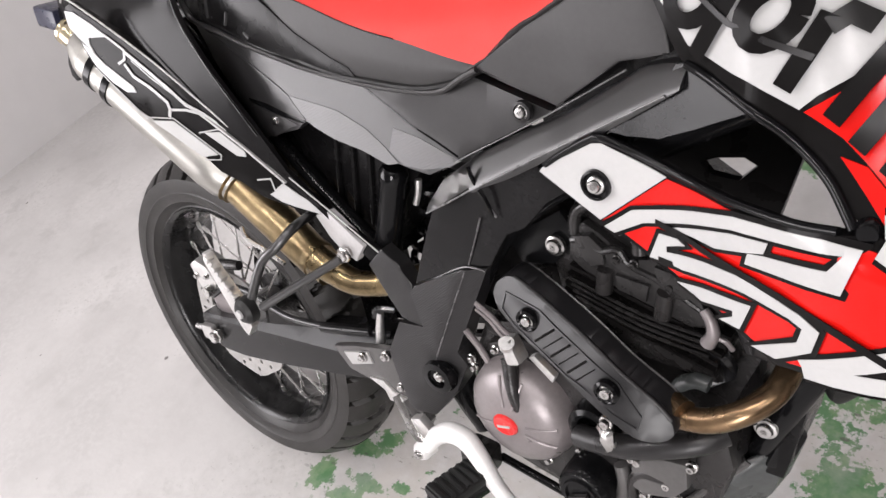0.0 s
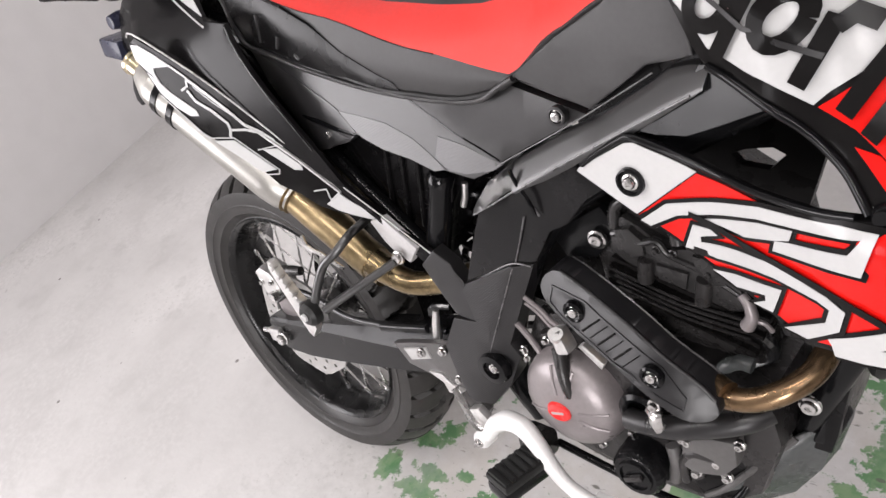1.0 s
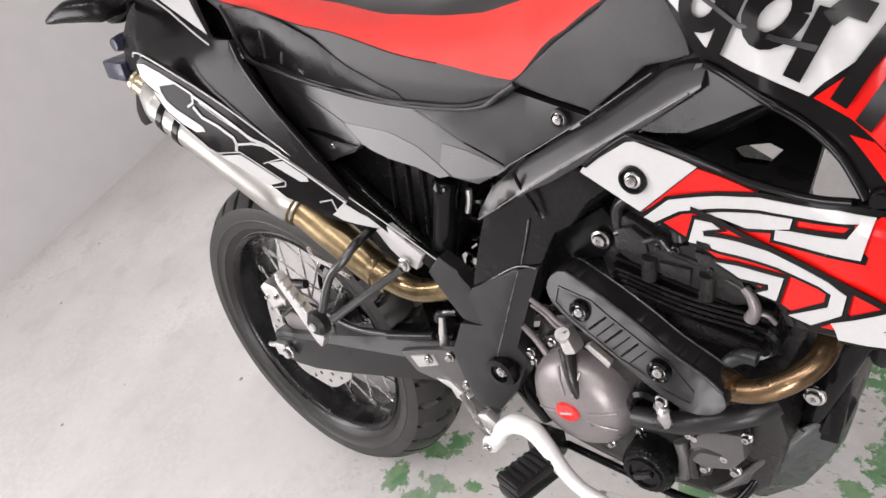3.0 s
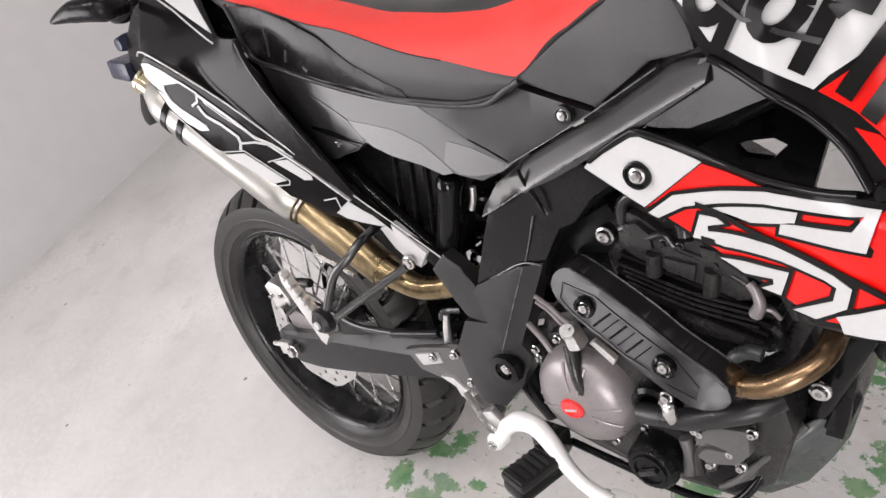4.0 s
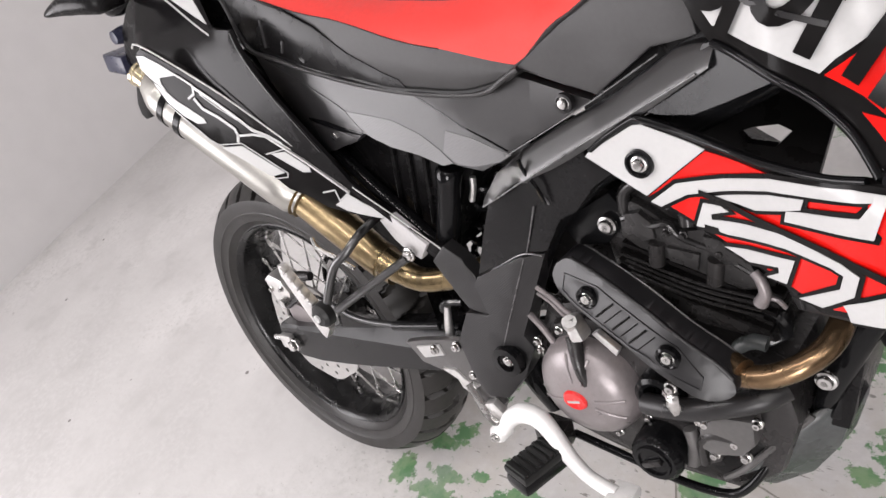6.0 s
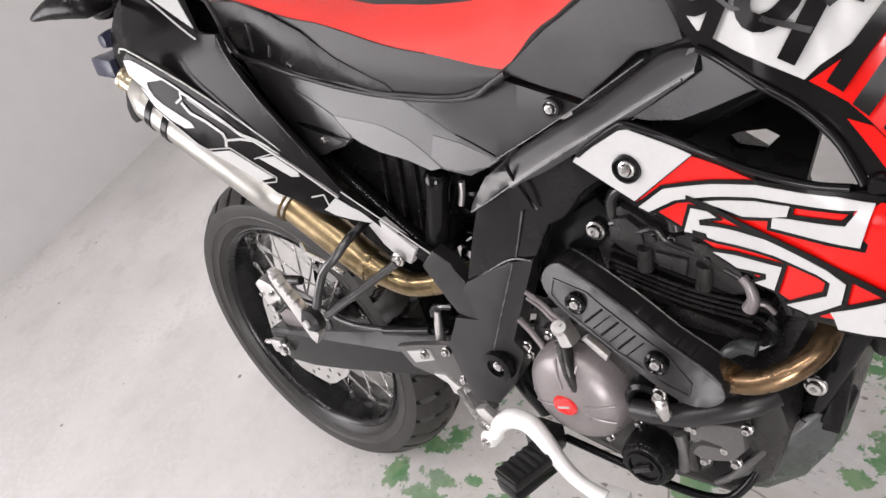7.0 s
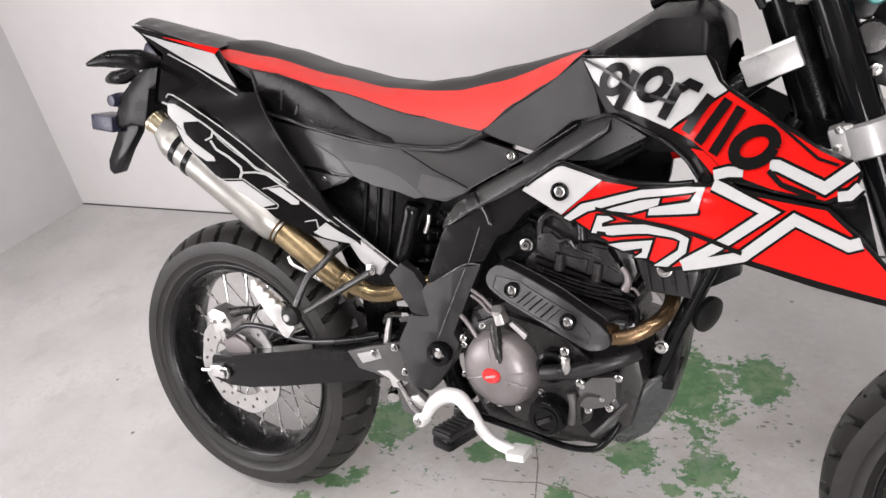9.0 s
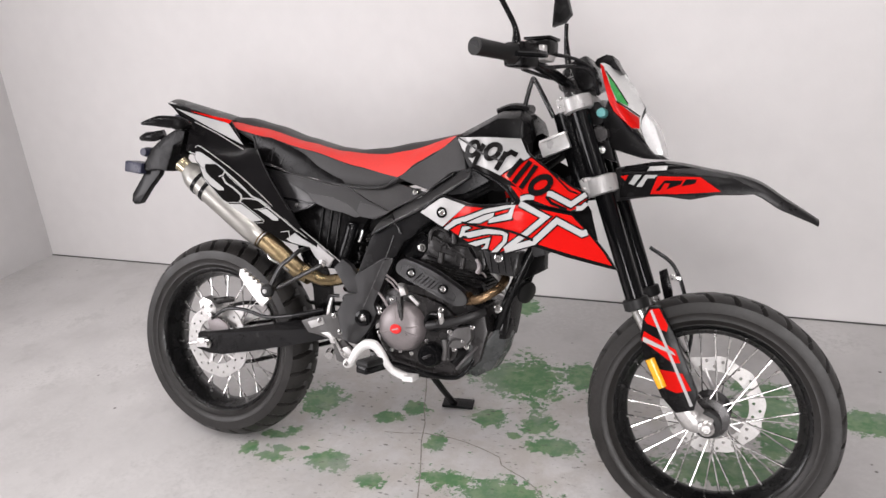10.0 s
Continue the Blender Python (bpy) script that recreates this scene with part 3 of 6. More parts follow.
def disc(name, c, y, r0, r1, parent, waves=10, holes=30):
    """Wave-edged brake disc with drilled holes and a spider."""
    n = 120
    outer = [(c[0] + r1 * (1 + 0.022 * math.sin(waves * t)) * math.cos(t), c[2] + r1 * (1 + 0.022 * math.sin(waves * t)) * math.sin(t)) for t in [2 * math.pi * i / n for i in range(n)]]
    cut = [circle(c[0], c[2], r0, 60)]
    for i in range(holes):
        t = 2 * math.pi * i / holes
        r = r0 + (r1 - r0) * (0.30 if i % 2 else 0.68)
        cut.append(circle(c[0] + r * math.cos(t), c[2] + r * math.sin(t), 0.0042, 7))
    d = part(name, holed(outer, cut, y - 0.0022, y + 0.0022), DISC, parent, "drilled steel brake disc with wavy edge", smooth=30)
    for i in range(5):
        t = 2 * math.pi * i / 5 + 0.3
        part("spider_arm", tube([(c[0] + 0.04 * math.cos(t), y + 0.002, c[2] + 0.04 * math.sin(t)), (c[0] + (r0 + 0.006) * math.cos(t + 0.25), y, c[2] + (r0 + 0.006) * math.sin(t + 0.25))], 0.006, seg=8, smooth=False, flat=0.5), ALU, parent)
    return d


RW, FW = (0.0, 0.0, 0.306), (1.420, -0.014, 0.292)
rear = wheel("rear_wheel", RW, 0.067, 0.306, 33, "black spoked rear wheel with road tyre")
disc("brake_disc", RW, -0.058, 0.072, 0.112, rear, 8, 28)
front = wheel("front_wheel", FW, 0.056, 0.290, 30, "black spoked front wheel with road tyre")
disc("brake_disc", FW, 0.060, 0.086, 0.122, front, 10, 36)
# sprocket and chain on the far side
part("sprocket", lathe([(0.045, 0.064), (0.095, 0.066), (0.098, 0.069), (0.095, 0.072), (0.045, 0.070)], RW, seg=84, closed=True, shape=lambda a, j: 1 + 0.018 * math.sin(42 * a)), ALU, rear)
part("chain", tube([(0.0, 0.068, 0.402), (0.25, 0.068, 0.428), (0.50, 0.068, 0.44), (0.535, 0.068, 0.41), (0.50, 0.068, 0.375), (0.25, 0.068, 0.29), (0.0, 0.068, 0.21), (-0.07, 0.068, 0.24), (-0.096, 0.068, 0.31), (-0.07, 0.068, 0.375), (0.0, 0.068, 0.402)], 0.007, seg=6, n=5), DARK, bike)

# swingarm with its axle block
ARM = [(-0.045, 0.286), (-0.040, 0.336), (0.02, 0.345), (0.15, 0.372), (0.31, 0.408), (0.47, 0.446), (0.50, 0.42), (0.47, 0.385), (0.29, 0.335), (0.15, 0.300), (0.06, 0.281), (0.0, 0.276)]
RIDGE = ((-0.02, 0.333), (0.48, 0.410))


def swingf(x, z):
    """Swingarm side: upright below its ridge, sloping inwards above it."""
    return -0.100 + 0.75 * max(0.0, z - 0.336 - 0.154 * x)


swing = part("swingarm", plate(ARM, swingf, 0.040, 0.06, 0.005, cuts=(RIDGE,)), SPAR, bike, "satin black box-section swingarm", smooth=25)
part("swingarm", plate(ARM, swingf, 0.040, 0.06, 0.005, flip=-1, cuts=(RIDGE,)), SPAR, bike, smooth=25)
part("cross_tube", tube([(0.44, -0.08, 0.415), (0.44, 0.08, 0.415)], 0.028, smooth=False, seg=20), SATIN_BLACK, swing)
part("axle_block", box((-0.022, -0.103, 0.307), (0.034, 0.016, 0.028), (0, -8, 0), 0.004), ALU, swing, "bare aluminium axle adjuster block")
part("axle_nut", lathe([(0.0, -0.118), (0.009, -0.118), (0.0105, -0.116), (0.0105, -0.110), (0.014, -0.109), (0.014, -0.104), (0, -0.104)], (0.0, 0, 0.306), seg=6), STEEL, swing)
part("axle", tube([(0, -0.115, 0.306), (0, 0.115, 0.306)], 0.009, smooth=False), STEEL, swing)
part("adjuster_screw", tube([(-0.045, -0.098, 0.302), (-0.075, -0.098, 0.297)], 0.005, smooth=False, seg=8), STEEL, swing)

# rear caliper and its bracket on top of the disc
cal = part("rear_caliper", plate([(-0.050, 0.428), (-0.030, 0.442), (0.000, 0.436), (0.018, 0.412), (0.014, 0.384), (-0.008, 0.372), (-0.034, 0.386)], -0.090, 0.040, bevel=0.008), ALU, bike, "cast aluminium rear brake caliper")
part("caliper_bracket", plate([(-0.020, 0.372), (0.014, 0.384), (0.052, 0.366), (0.062, 0.340), (0.020, 0.332), (-0.015, 0.345)], -0.082, 0.008, bevel=0.002), CLUTCH, cal)
part("slide_pin", tube([(-0.010, -0.070, 0.425), (0.030, -0.066, 0.436), (0.060, -0.062, 0.440)], [0.012, 0.010, 0.008], seg=14), CASE, cal)
bolt("bolt", -0.030, -0.092, 0.412, 0.005, cal), bolt("bolt", 0.000, -0.092, 0.418, 0.005, cal)
part("banjo", lathe([(0.0, -0.104), (0.009, -0.104), (0.010, -0.092), (0, -0.092)], (0.004, 0, 0.394), seg=12), STEEL, cal)
part("brake_hose", tube([(0.003, -0.090, 0.382), (0.058, -0.090, 0.415), (0.123, -0.090, 0.419), (0.205, -0.095, 0.408), (0.299, -0.100, 0.423), (0.385, -0.100, 0.445), (0.426, -0.090, 0.445)], 0.0055, seg=10), CABLE, swing)
part("hose_sleeve", tube([(0.300, -0.102, 0.423), (0.358, -0.102, 0.438), (0.403, -0.102, 0.451)], 0.0075, seg=10), SATIN_BLACK, swing, "glossy black hose sleeve")

# front fork: two legs, sliders, axle lugs, clamps
TOP, MID, LOW = (1.078, 1.025), (1.245, 0.555), (1.372, 0.325)
fork_parts = []
for s, nm in ((-1, "fork_leg"), (1, "fork_leg")):
    y = s * 0.098
    leg = part(nm, tube([(TOP[0], y, TOP[1]), (1.166, y, 0.778), (MID[0], y, MID[1])], [0.0225, 0.0225, 0.022], seg=28, smooth=False), GLOSS_BLACK, bike, "black upside-down fork leg")
    part("fork_cap", lathe([(0, 0.012), (0.018, 0.012), (0.022, 0.006), (0.022, -0.01), (0, -0.01)], (TOP[0] - 0.004, y, TOP[1] + 0.006), (-0.335, 0, 0.94), 24), CASE, leg)
    part("dust_seal", lathe([(0.0275, 0.012), (0.030, 0.010), (0.030, -0.012), (0.024, -0.016), (0.02, -0.016)], (MID[0], y, MID[1]), (-0.34, 0, 0.94), 24), SOFT_RUBBER, leg)
    part("slider_tube", tube([(MID[0], y, MID[1]), (LOW[0], y, LOW[1])], 0.0205, seg=20, smooth=False), STEEL, leg, "bright chromed slider tube")
    part("axle_lug", tube([(1.325, y, 0.405), (1.362, y, 0.335), (1.390, y, 0.300), (1.432, y, 0.293)], [0.026, 0.030, 0.032, 0.022], seg=16), ALU, leg, "cast aluminium fork foot")
    fork_parts.append(leg)
part("front_axle", lathe([(0.0, -0.128), (0.010, -0.128), (0.012, -0.125), (0.018, -0.122), (0.018, -0.118), (0.011, -0.116), (0.011, 0.12), (0, 0.12)], FW, seg=20), STEEL, bike)
part("axle_ring", lathe([(0.018, -0.100), (0.030, -0.098), (0.032, -0.085), (0.030, -0.066), (0.018, -0.064)], FW, seg=28, closed=True), SOFT_RUBBER, front)


def clamp(name, cx, cz, h, w, label, material):
    """Fork bridge across both legs."""
    b = box((cx, 0, cz), (0.062, 0.10, h), (0, -19.5, 0), 0.006)
    ob = part(name, b, material, bike, label)
    for s in (-1, 1):
        part("pinch_ring", lathe([(0.0275, -h / 2), (0.036, -h / 2 + 0.003), (0.037, 0), (0.036, h / 2 - 0.003), (0.0275, h / 2)], (cx, s * 0.098, cz), (-0.335, 0, 0.94), 28), material, ob)
        part("lug", box((cx - 0.028, s * 0.100, cz - 0.004), (0.03, 0.05, h * 0.9), (0, -19.5, 0), 0.005), material, ob)
        part("web", box((cx, s * 0.062, cz), (0.050, 0.04, h * 0.86), (0, -19.5, 0), 0.005), material, ob)
        for k in (-1, 1):
            bolt("bolt", cx - 0.034, s * 0.1 - 0.028, cz + k * h * 0.25, 0.0045, ob)
    return ob


clamp("lower_fork_clamp", 1.1495, 0.825, 0.044, 0.1, "silver aluminium lower fork clamp", SILVER)
clamp("upper_fork_clamp", 1.083, 1.012, 0.036, 0.1, "silver aluminium upper fork clamp", SILVER)
part("steering_stem", tube([(1.04, 0, 1.02), (1.11, 0, 0.82)], 0.026, smooth=False, seg=20), DARK, bike)

# fork guard with stripes and the amber reflector
GUARD = [(1.267, 0.534), (1.280, 0.555), (1.303, 0.557), (1.342, 0.490), (1.397, 0.367), (1.391, 0.327), (1.351, 0.314), (1.318, 0.348), (1.275, 0.429), (1.263, 0.481)]
guard = part("fork_guard", plate(GUARD, -0.130, 0.016, bevel=0.005), PLASTIC, fork_parts[0], "black plastic fork guard with red stripes")
for pts in ([(1.270, 0.524), (1.281, 0.548), (1.301, 0.553), (1.323, 0.516), (1.321, 0.501), (1.277, 0.515)], [(1.267, 0.476), (1.271, 0.497), (1.343, 0.462), (1.355, 0.433), (1.338, 0.431)], [(1.305, 0.413), (1.361, 0.409), (1.383, 0.373), (1.350, 0.363), (1.327, 0.370)]):
    part("red_stripe", plate(pts, -0.130, 0.002, lift=0.0012), RED, fork_parts[0], "gloss red stripe")
for pts in ([(1.270, 0.484), (1.336, 0.458), (1.344, 0.449), (1.270, 0.473)], [(1.281, 0.546), (1.286, 0.549), (1.388, 0.339), (1.382, 0.336)]):
    part("white_line", plate(pts, -0.130, 0.002, lift=0.0022), WHITE, fork_parts[0], "thin white line")
refl = spline([(p[0], -0.140, p[1]) for p in [(1.289, 0.436), (1.320, 0.374)]], 4)
part("reflector", tube(refl, 0.0105, seg=12, smooth=False, flat=0.6), AMBER, fork_parts[0], "amber side reflector")
# front caliper and hose at the far leg, clipped brake line
fcal = part("front_caliper", box((1.325, 0.072, 0.405), (0.05, 0.055, 0.10), (0, -28, 0), 0.010), CASE, bike, "dark front brake caliper")
part("pad_pin", tube([(1.32, 0.03, 0.40), (1.32, 0.11, 0.40)], 0.005, smooth=False, seg=8), STEEL, fcal)
part("brake_line", tube([(1.244, 0.090, 0.668), (1.294, 0.100, 0.635), (1.319, 0.100, 0.598), (1.336, 0.100, 0.551), (1.359, 0.090, 0.476), (1.352, 0.080, 0.390)], 0.005, seg=8), CABLE, bike)
part("line_clip", box((1.311, 0.100, 0.594), (0.030, 0.014, 0.014), (0, 10, 0), 0.003), STEEL, bike)
part("line_bracket", plate([(1.270, 0.608), (1.289, 0.618), (1.306, 0.561), (1.310, 0.537), (1.290, 0.530), (1.279, 0.570)], 0.085, 0.012, bevel=0.003), SATIN_BLACK, bike)


# ---------------------------------------------------------------- bodywork
# seat: tables of height along x
SEAT_TOP = [(-0.04, 0.968), (0.02, 0.983), (0.08, 0.982), (0.17, 0.962), (0.28, 0.929), (0.39, 0.903), (0.47, 0.896), (0.55, 0.903), (0.64, 0.920), (0.78, 0.946)]
RED_UP = [(-0.04, 0.966), (0.052, 0.967), (0.16, 0.950), (0.319, 0.912), (0.425, 0.890), (0.513, 0.884), (0.56, 0.884), (0.63, 0.896), (0.78, 0.942)]
RED_LOW = [(-0.04, 0.960), (0.04, 0.953), (0.088, 0.943), (0.19, 0.923), (0.345, 0.888), (0.493, 0.849), (0.618, 0.825), (0.67, 0.866), (0.727, 0.897), (0.78, 0.938)]
SEAM = [(-0.04, 0.955), (0.07, 0.950), (0.15, 0.915), (0.20, 0.850), (0.33, 0.822), (0.44, 0.802), (0.545, 0.797), (0.600, 0.810), (0.63, 0.828), (0.67, 0.860), (0.727, 0.890), (0.78, 0.934)]
HALF = [(-0.04, 0.055), (0.03, 0.072), (0.15, 0.088), (0.30, 0.096), (0.45, 0.097), (0.62, 0.095), (0.70, 0.090), (0.78, 0.078)]


def seat_rows(kind, s):
    rows = []
    for i in range(61):
        x = -0.04 + 0.82 * i / 60
        t, a, b, c, h = (interp(q, x) for q in (SEAT_TOP, RED_UP, RED_LOW, SEAM, HALF))
        u = h * 0.56
        if kind == "top":
            r = [(0, t), (u * 0.5, t - 0.001), (u * 0.8, t * 0.7 + a * 0.3 - 0.001), (u, a)]
        elif kind == "red":
            r = [(u, a), (u * 0.55 + h * 0.45, a * 0.72 + b * 0.28), (h * 0.92, a * 0.35 + b * 0.65), (h, b)]
        else:
            r = [(h, b), (h + 0.003, b * 0.6 + c * 0.4), (h + 0.003, c + 0.004), (h - 0.002, c - 0.004), (h - 0.03, c - 0.006)]
        rows.append([(x, s * y, z) for y, z in r])
    return rows


top = []
for near, farr in zip(seat_rows("top", -1), seat_rows("top", 1)):
    top.append(near[::-1] + farr[1:])
seat = part("seat", grid(top), VINYL, bike, "black and red vinyl seat")
for s in (-1, 1):
    part("red_panel", grid(seat_rows("red", s)), RED_SEAT, seat, "red vinyl side panel of the seat")
    part("side_panel", grid(seat_rows("side", s)), VINYL, seat)
    part("piping", tube([(x, s * (interp(HALF, x) + 0.001), interp(RED_LOW, x)) for x in [0.04 * i for i in range(14)]], 0.0009, seg=6, n=2), SOFT_RUBBER, seat)
    part("seam_cord", tube([(x, s * (interp(HALF, x) + 0.002), interp(SEAM, x) - 0.001) for x in [0.16 + 0.04 * i for i in range(12)]], 0.003, seg=6, n=3), SOFT_RUBBER, seat)
part("end_cap", plate([(-0.05, 0.95), (-0.045, 0.965), (0.0, 0.978), (0.0, 0.95)], -0.05, 0.10), VINYL, seat)
part("rear_recess", plate([(0.166, 0.926), (0.220, 0.921), (0.282, 0.900), (0.328, 0.879), (0.376, 0.845), (0.427, 0.821), (0.452, 0.812), (0.463, 0.799), (0.381, 0.809), (0.286, 0.830), (0.193, 0.855), (0.176, 0.880), (0.166, 0.910)], -0.1010, 0.004, bevel=0.001), PLASTIC, seat, "dark recessed rear flank of the seat")
# pressed pleats on the rear flank of the seat
for k in range(3):
    x0 = 0.222 + 0.032 * k
    part("pleat", tube([(x0 + 0.008, -0.1010, 0.893 - 0.9 * (x0 - 0.222)), (x0, -0.1010, interp(SEAM, x0) + 0.010)], 0.0022, seg=6, smooth=False), PLASTIC_GREY, seat)

# black flank between seat and tank
for s in (1, -1):
    part("seat_flank", plate([(0.618, 0.822), (0.705, 0.795), (0.768, 0.841), (0.812, 0.852), (0.806, 0.880), (0.786, 0.934), (0.727, 0.892), (0.674, 0.862)], lambda x, z: -0.097 - 0.10 * max(0, x - 0.7) + 0.10 * max(0, z - 0.86), 0.02, 0.03, 0.003, flip=s), VINYL, bike, "grained black flank in front of the seat")

# panel below the seat
SIDE = [(0.140, 0.878), (0.164, 0.844), (0.191, 0.798), (0.230, 0.758), (0.272, 0.716), (0.276, 0.708), (0.351, 0.731), (0.374, 0.745), (0.445, 0.728), (0.524, 0.716), (0.560, 0.712), (0.575, 0.719), (0.604, 0.738), (0.695, 0.786), (0.603, 0.811), (0.575, 0.797), (0.539, 0.792), (0.441, 0.798), (0.323, 0.815), (0.176, 0.838)]
FAR_SIDE = [(0.21, 0.84), (0.33, 0.76), (0.56, 0.70), (0.60, 0.79), (0.45, 0.80)]
for s in (1, -1):
    sp = part("side_panel", plate(SIDE if s > 0 else FAR_SIDE, sidef, 0.014, 0.025, 0.003, flip=s, cuts=(((0.206, 0.848), (0.368, 0.745)), ((0.472, 0.798), (0.593, 0.734)))), SIDE_GREY, bike, "grained dark grey side panel below the seat")
    if s == 1:
        # raised swage and knee pad
        part("grip_patch", plate([(0.3442, 0.7718), (0.3792, 0.7688), (0.4276, 0.7632), (0.4713, 0.7487), (0.4994, 0.7321), (0.5186, 0.7179), (0.5024, 0.7140), (0.4666, 0.7239), (0.4207, 0.7310), (0.3879, 0.7408), (0.3607, 0.7570)], sidef, 0.003, 0.015, 0, lift=0.0006), KNEE, sp, "ribbed grip patch")
        part("grip_patch", plate([(0.5119, 0.7546), (0.5482, 0.7484), (0.5858, 0.7366), (0.6013, 0.7325), (0.5880, 0.7246), (0.5516, 0.7167), (0.5252, 0.7171), (0.5051, 0.7299)], sidef, 0.003, 0.015, 0, lift=0.0006), KNEE, sp)
        part("crease", band([(0.175, 0.841), (0.274, 0.805), (0.331, 0.779), (0.344, 0.772), (0.373, 0.747)], 0.0020, sidef, 0.0010, 0.0016), SIDE_GREY, sp)
        part("joint", band([(0.466, 0.795), (0.508, 0.775), (0.535, 0.761), (0.569, 0.748), (0.597, 0.736)], 0.0016, sidef, 0.0006, 0.0012), GLOSS_BLACK, sp)
        part("rear_lip", plate([(0.256, 0.757), (0.294, 0.755), (0.333, 0.749), (0.373, 0.746), (0.369, 0.742), (0.335, 0.743), (0.289, 0.748), (0.260, 0.753)], sidef, 0.003, 0.02, 0.001, lift=0.0015), GLOSS_BLACK, sp)
        part("lug", plate([(0.265, 0.750), (0.288, 0.747), (0.334, 0.742), (0.356, 0.738), (0.303, 0.715), (0.284, 0.715), (0.273, 0.731)], sidef, 0.004, 0.02, 0.001, lift=0.002), SIDE_GREY, sp)
part("lip_bead", tube([(0.158, -0.101, 0.929), (0.166, -0.101, 0.908), (0.173, -0.101, 0.876), (0.188, -0.102, 0.853), (0.237, -0.102, 0.840), (0.284, -0.101, 0.826), (0.380, -0.099, 0.805), (0.465, -0.099, 0.795), (0.540, -0.099, 0.793), (0.577, -0.099, 0.798), (0.602, -0.099, 0.812), (0.622, -0.099, 0.822)], 0.0032, seg=8), SIDE_GREY, sp)
bolt("bolt", 0.669, -0.0995, 0.787, 0.0062, bike), bolt("bolt", 0.309, -0.102, 0.736, 0.0065, bike)
part("bolt_cup", lathe([(0.0075, -0.003), (0.0102, -0.0025), (0.0102, 0.004), (0.0075, 0.004)], (0.669, -0.099, 0.787), seg=24, closed=True), PLASTIC_GREY, bike)

# tail: side panels, top cover, stickers
TAIL = [(-0.200, 1.023), (-0.061, 0.996), (0.071, 0.965), (0.150, 0.892)] + [(0.196, 0.889), (0.253, 0.796), (0.303, 0.727), (0.334, 0.682), (0.391, 0.627), (0.458, 0.593), (0.440, 0.575), (0.380, 0.629), (0.329, 0.669), (0.267, 0.715), (0.191, 0.761), (0.136, 0.809), (0.079, 0.849), (-0.050, 0.878)] + [(-0.074, 0.963)]
FAR_TAIL = [(-0.190, 1.022), (0.049, 0.966), (0.110, 0.875), (-0.10, 0.872)]
for s in (1, -1):
    tp = part("tail_panel", plate(TAIL if s > 0 else FAR_TAIL, tailf, 0.006, 0.025, 0.002, flip=s), TAIL_BLACK, bike, "gloss black tail side panel")
    part("white_decal", plate([(-0.155, 1.005), (-0.073, 0.987), (0.064, 0.960), (0.144, 0.899), (-0.004, 0.950)], tailf, 0.0012, 0.03, 0, 0.0014, s), WHITE, tp, "white tail decal")
    part("red_decal", plate([(-0.095, 0.997), (0.075, 0.969), (0.068, 0.959)], tailf, 0.0012, 0.03, 0, 0.0024, s), RED, tp, "red tail decal")
    if s < 0:
        continue
    part("edge_line", band([(-0.060, 0.963), (0.037, 0.931), (0.150, 0.886)], 0.0022, tailf, 0.0012, flip=s), SILVER, tp)
    part("edge_bead", band([(-0.038, 0.875), (0.076, 0.845), (0.133, 0.805), (0.189, 0.757), (0.265, 0.710), (0.328, 0.665)], 0.0030, tailf, 0.0014, 0.003, s), SILVER, tp)
    part("edge_line", band([(0.337, 0.674), (0.401, 0.630), (0.455, 0.591)], 0.0020, tailf, 0.0012, flip=s), SILVER, tp)
    part("edge_line", band([(0.196, 0.886), (0.252, 0.793), (0.300, 0.724)], 0.0016, tailf, 0.0012, flip=s), PLASTIC_GREY, tp)
part("tail_cover", grid([[(x, y, z + 0.012 * (1 - (y / w) ** 2)) for y in [w * k / 4 for k in range(-4, 5)]] for x, z, w in ((-0.20, 1.022, 0.040), (-0.19, 1.026, 0.046), (-0.10, 1.004, 0.056), (0.0, 0.980, 0.066), (0.05, 0.966, 0.070))]), PLASTIC_GREY, bike, "grey-black tail top cover")
part("tail_end", grid([[(x, y, z) for y in (-w, 0, w)] for x, z, w in ((-0.198, 1.022, 0.042), (-0.108, 0.960, 0.070), (-0.105, 0.868, 0.100))]), PLASTIC, bike)
part("inner_fender", plate([(-0.10, 0.95), (0.05, 0.94), (0.20, 0.86), (0.36, 0.62), (0.33, 0.60), (0.10, 0.76), (-0.09, 0.87)], -0.07, 0.14, bevel=0.006), PLASTIC, bike, "black under-tail moulding")
part("mud_guard", grid([[(x, y, z) for y in (-0.055, -0.03, 0.03, 0.055)] for x, z in ((-0.10, 0.87), (0.05, 0.80), (0.18, 0.72), (0.28, 0.62), (0.335, 0.50), (0.345, 0.40))]), PLASTIC, bike, "black plastic inner mudguard")
part("tail_lamp", box((-0.165, 0, 0.965), (0.05, 0.075, 0.028), (0, 33, 0), 0.006), BLUE_GREY, bike, "smoked tail lamp")

# plate carrier with indicators (plate left out)
carrier = part("plate_carrier", plate([(-0.121, 0.944), (-0.167, 0.949), (-0.227, 0.919), (-0.278, 0.880), (-0.310, 0.826), (-0.302, 0.810), (-0.253, 0.816), (-0.215, 0.814), (-0.199, 0.851), (-0.184, 0.893), (-0.121, 0.923)], -0.04, 0.08, bevel=0.006), PLASTIC, bike, "black plastic plate carrier")
part("carrier_blade", plate([(-0.306, 0.820), (-0.366, 0.736), (-0.369, 0.713), (-0.357, 0.703), (-0.333, 0.709), (-0.294, 0.760), (-0.255, 0.801), (-0.249, 0.817)], -0.028, 0.020, bevel=0.004), SATIN_BLACK, carrier)
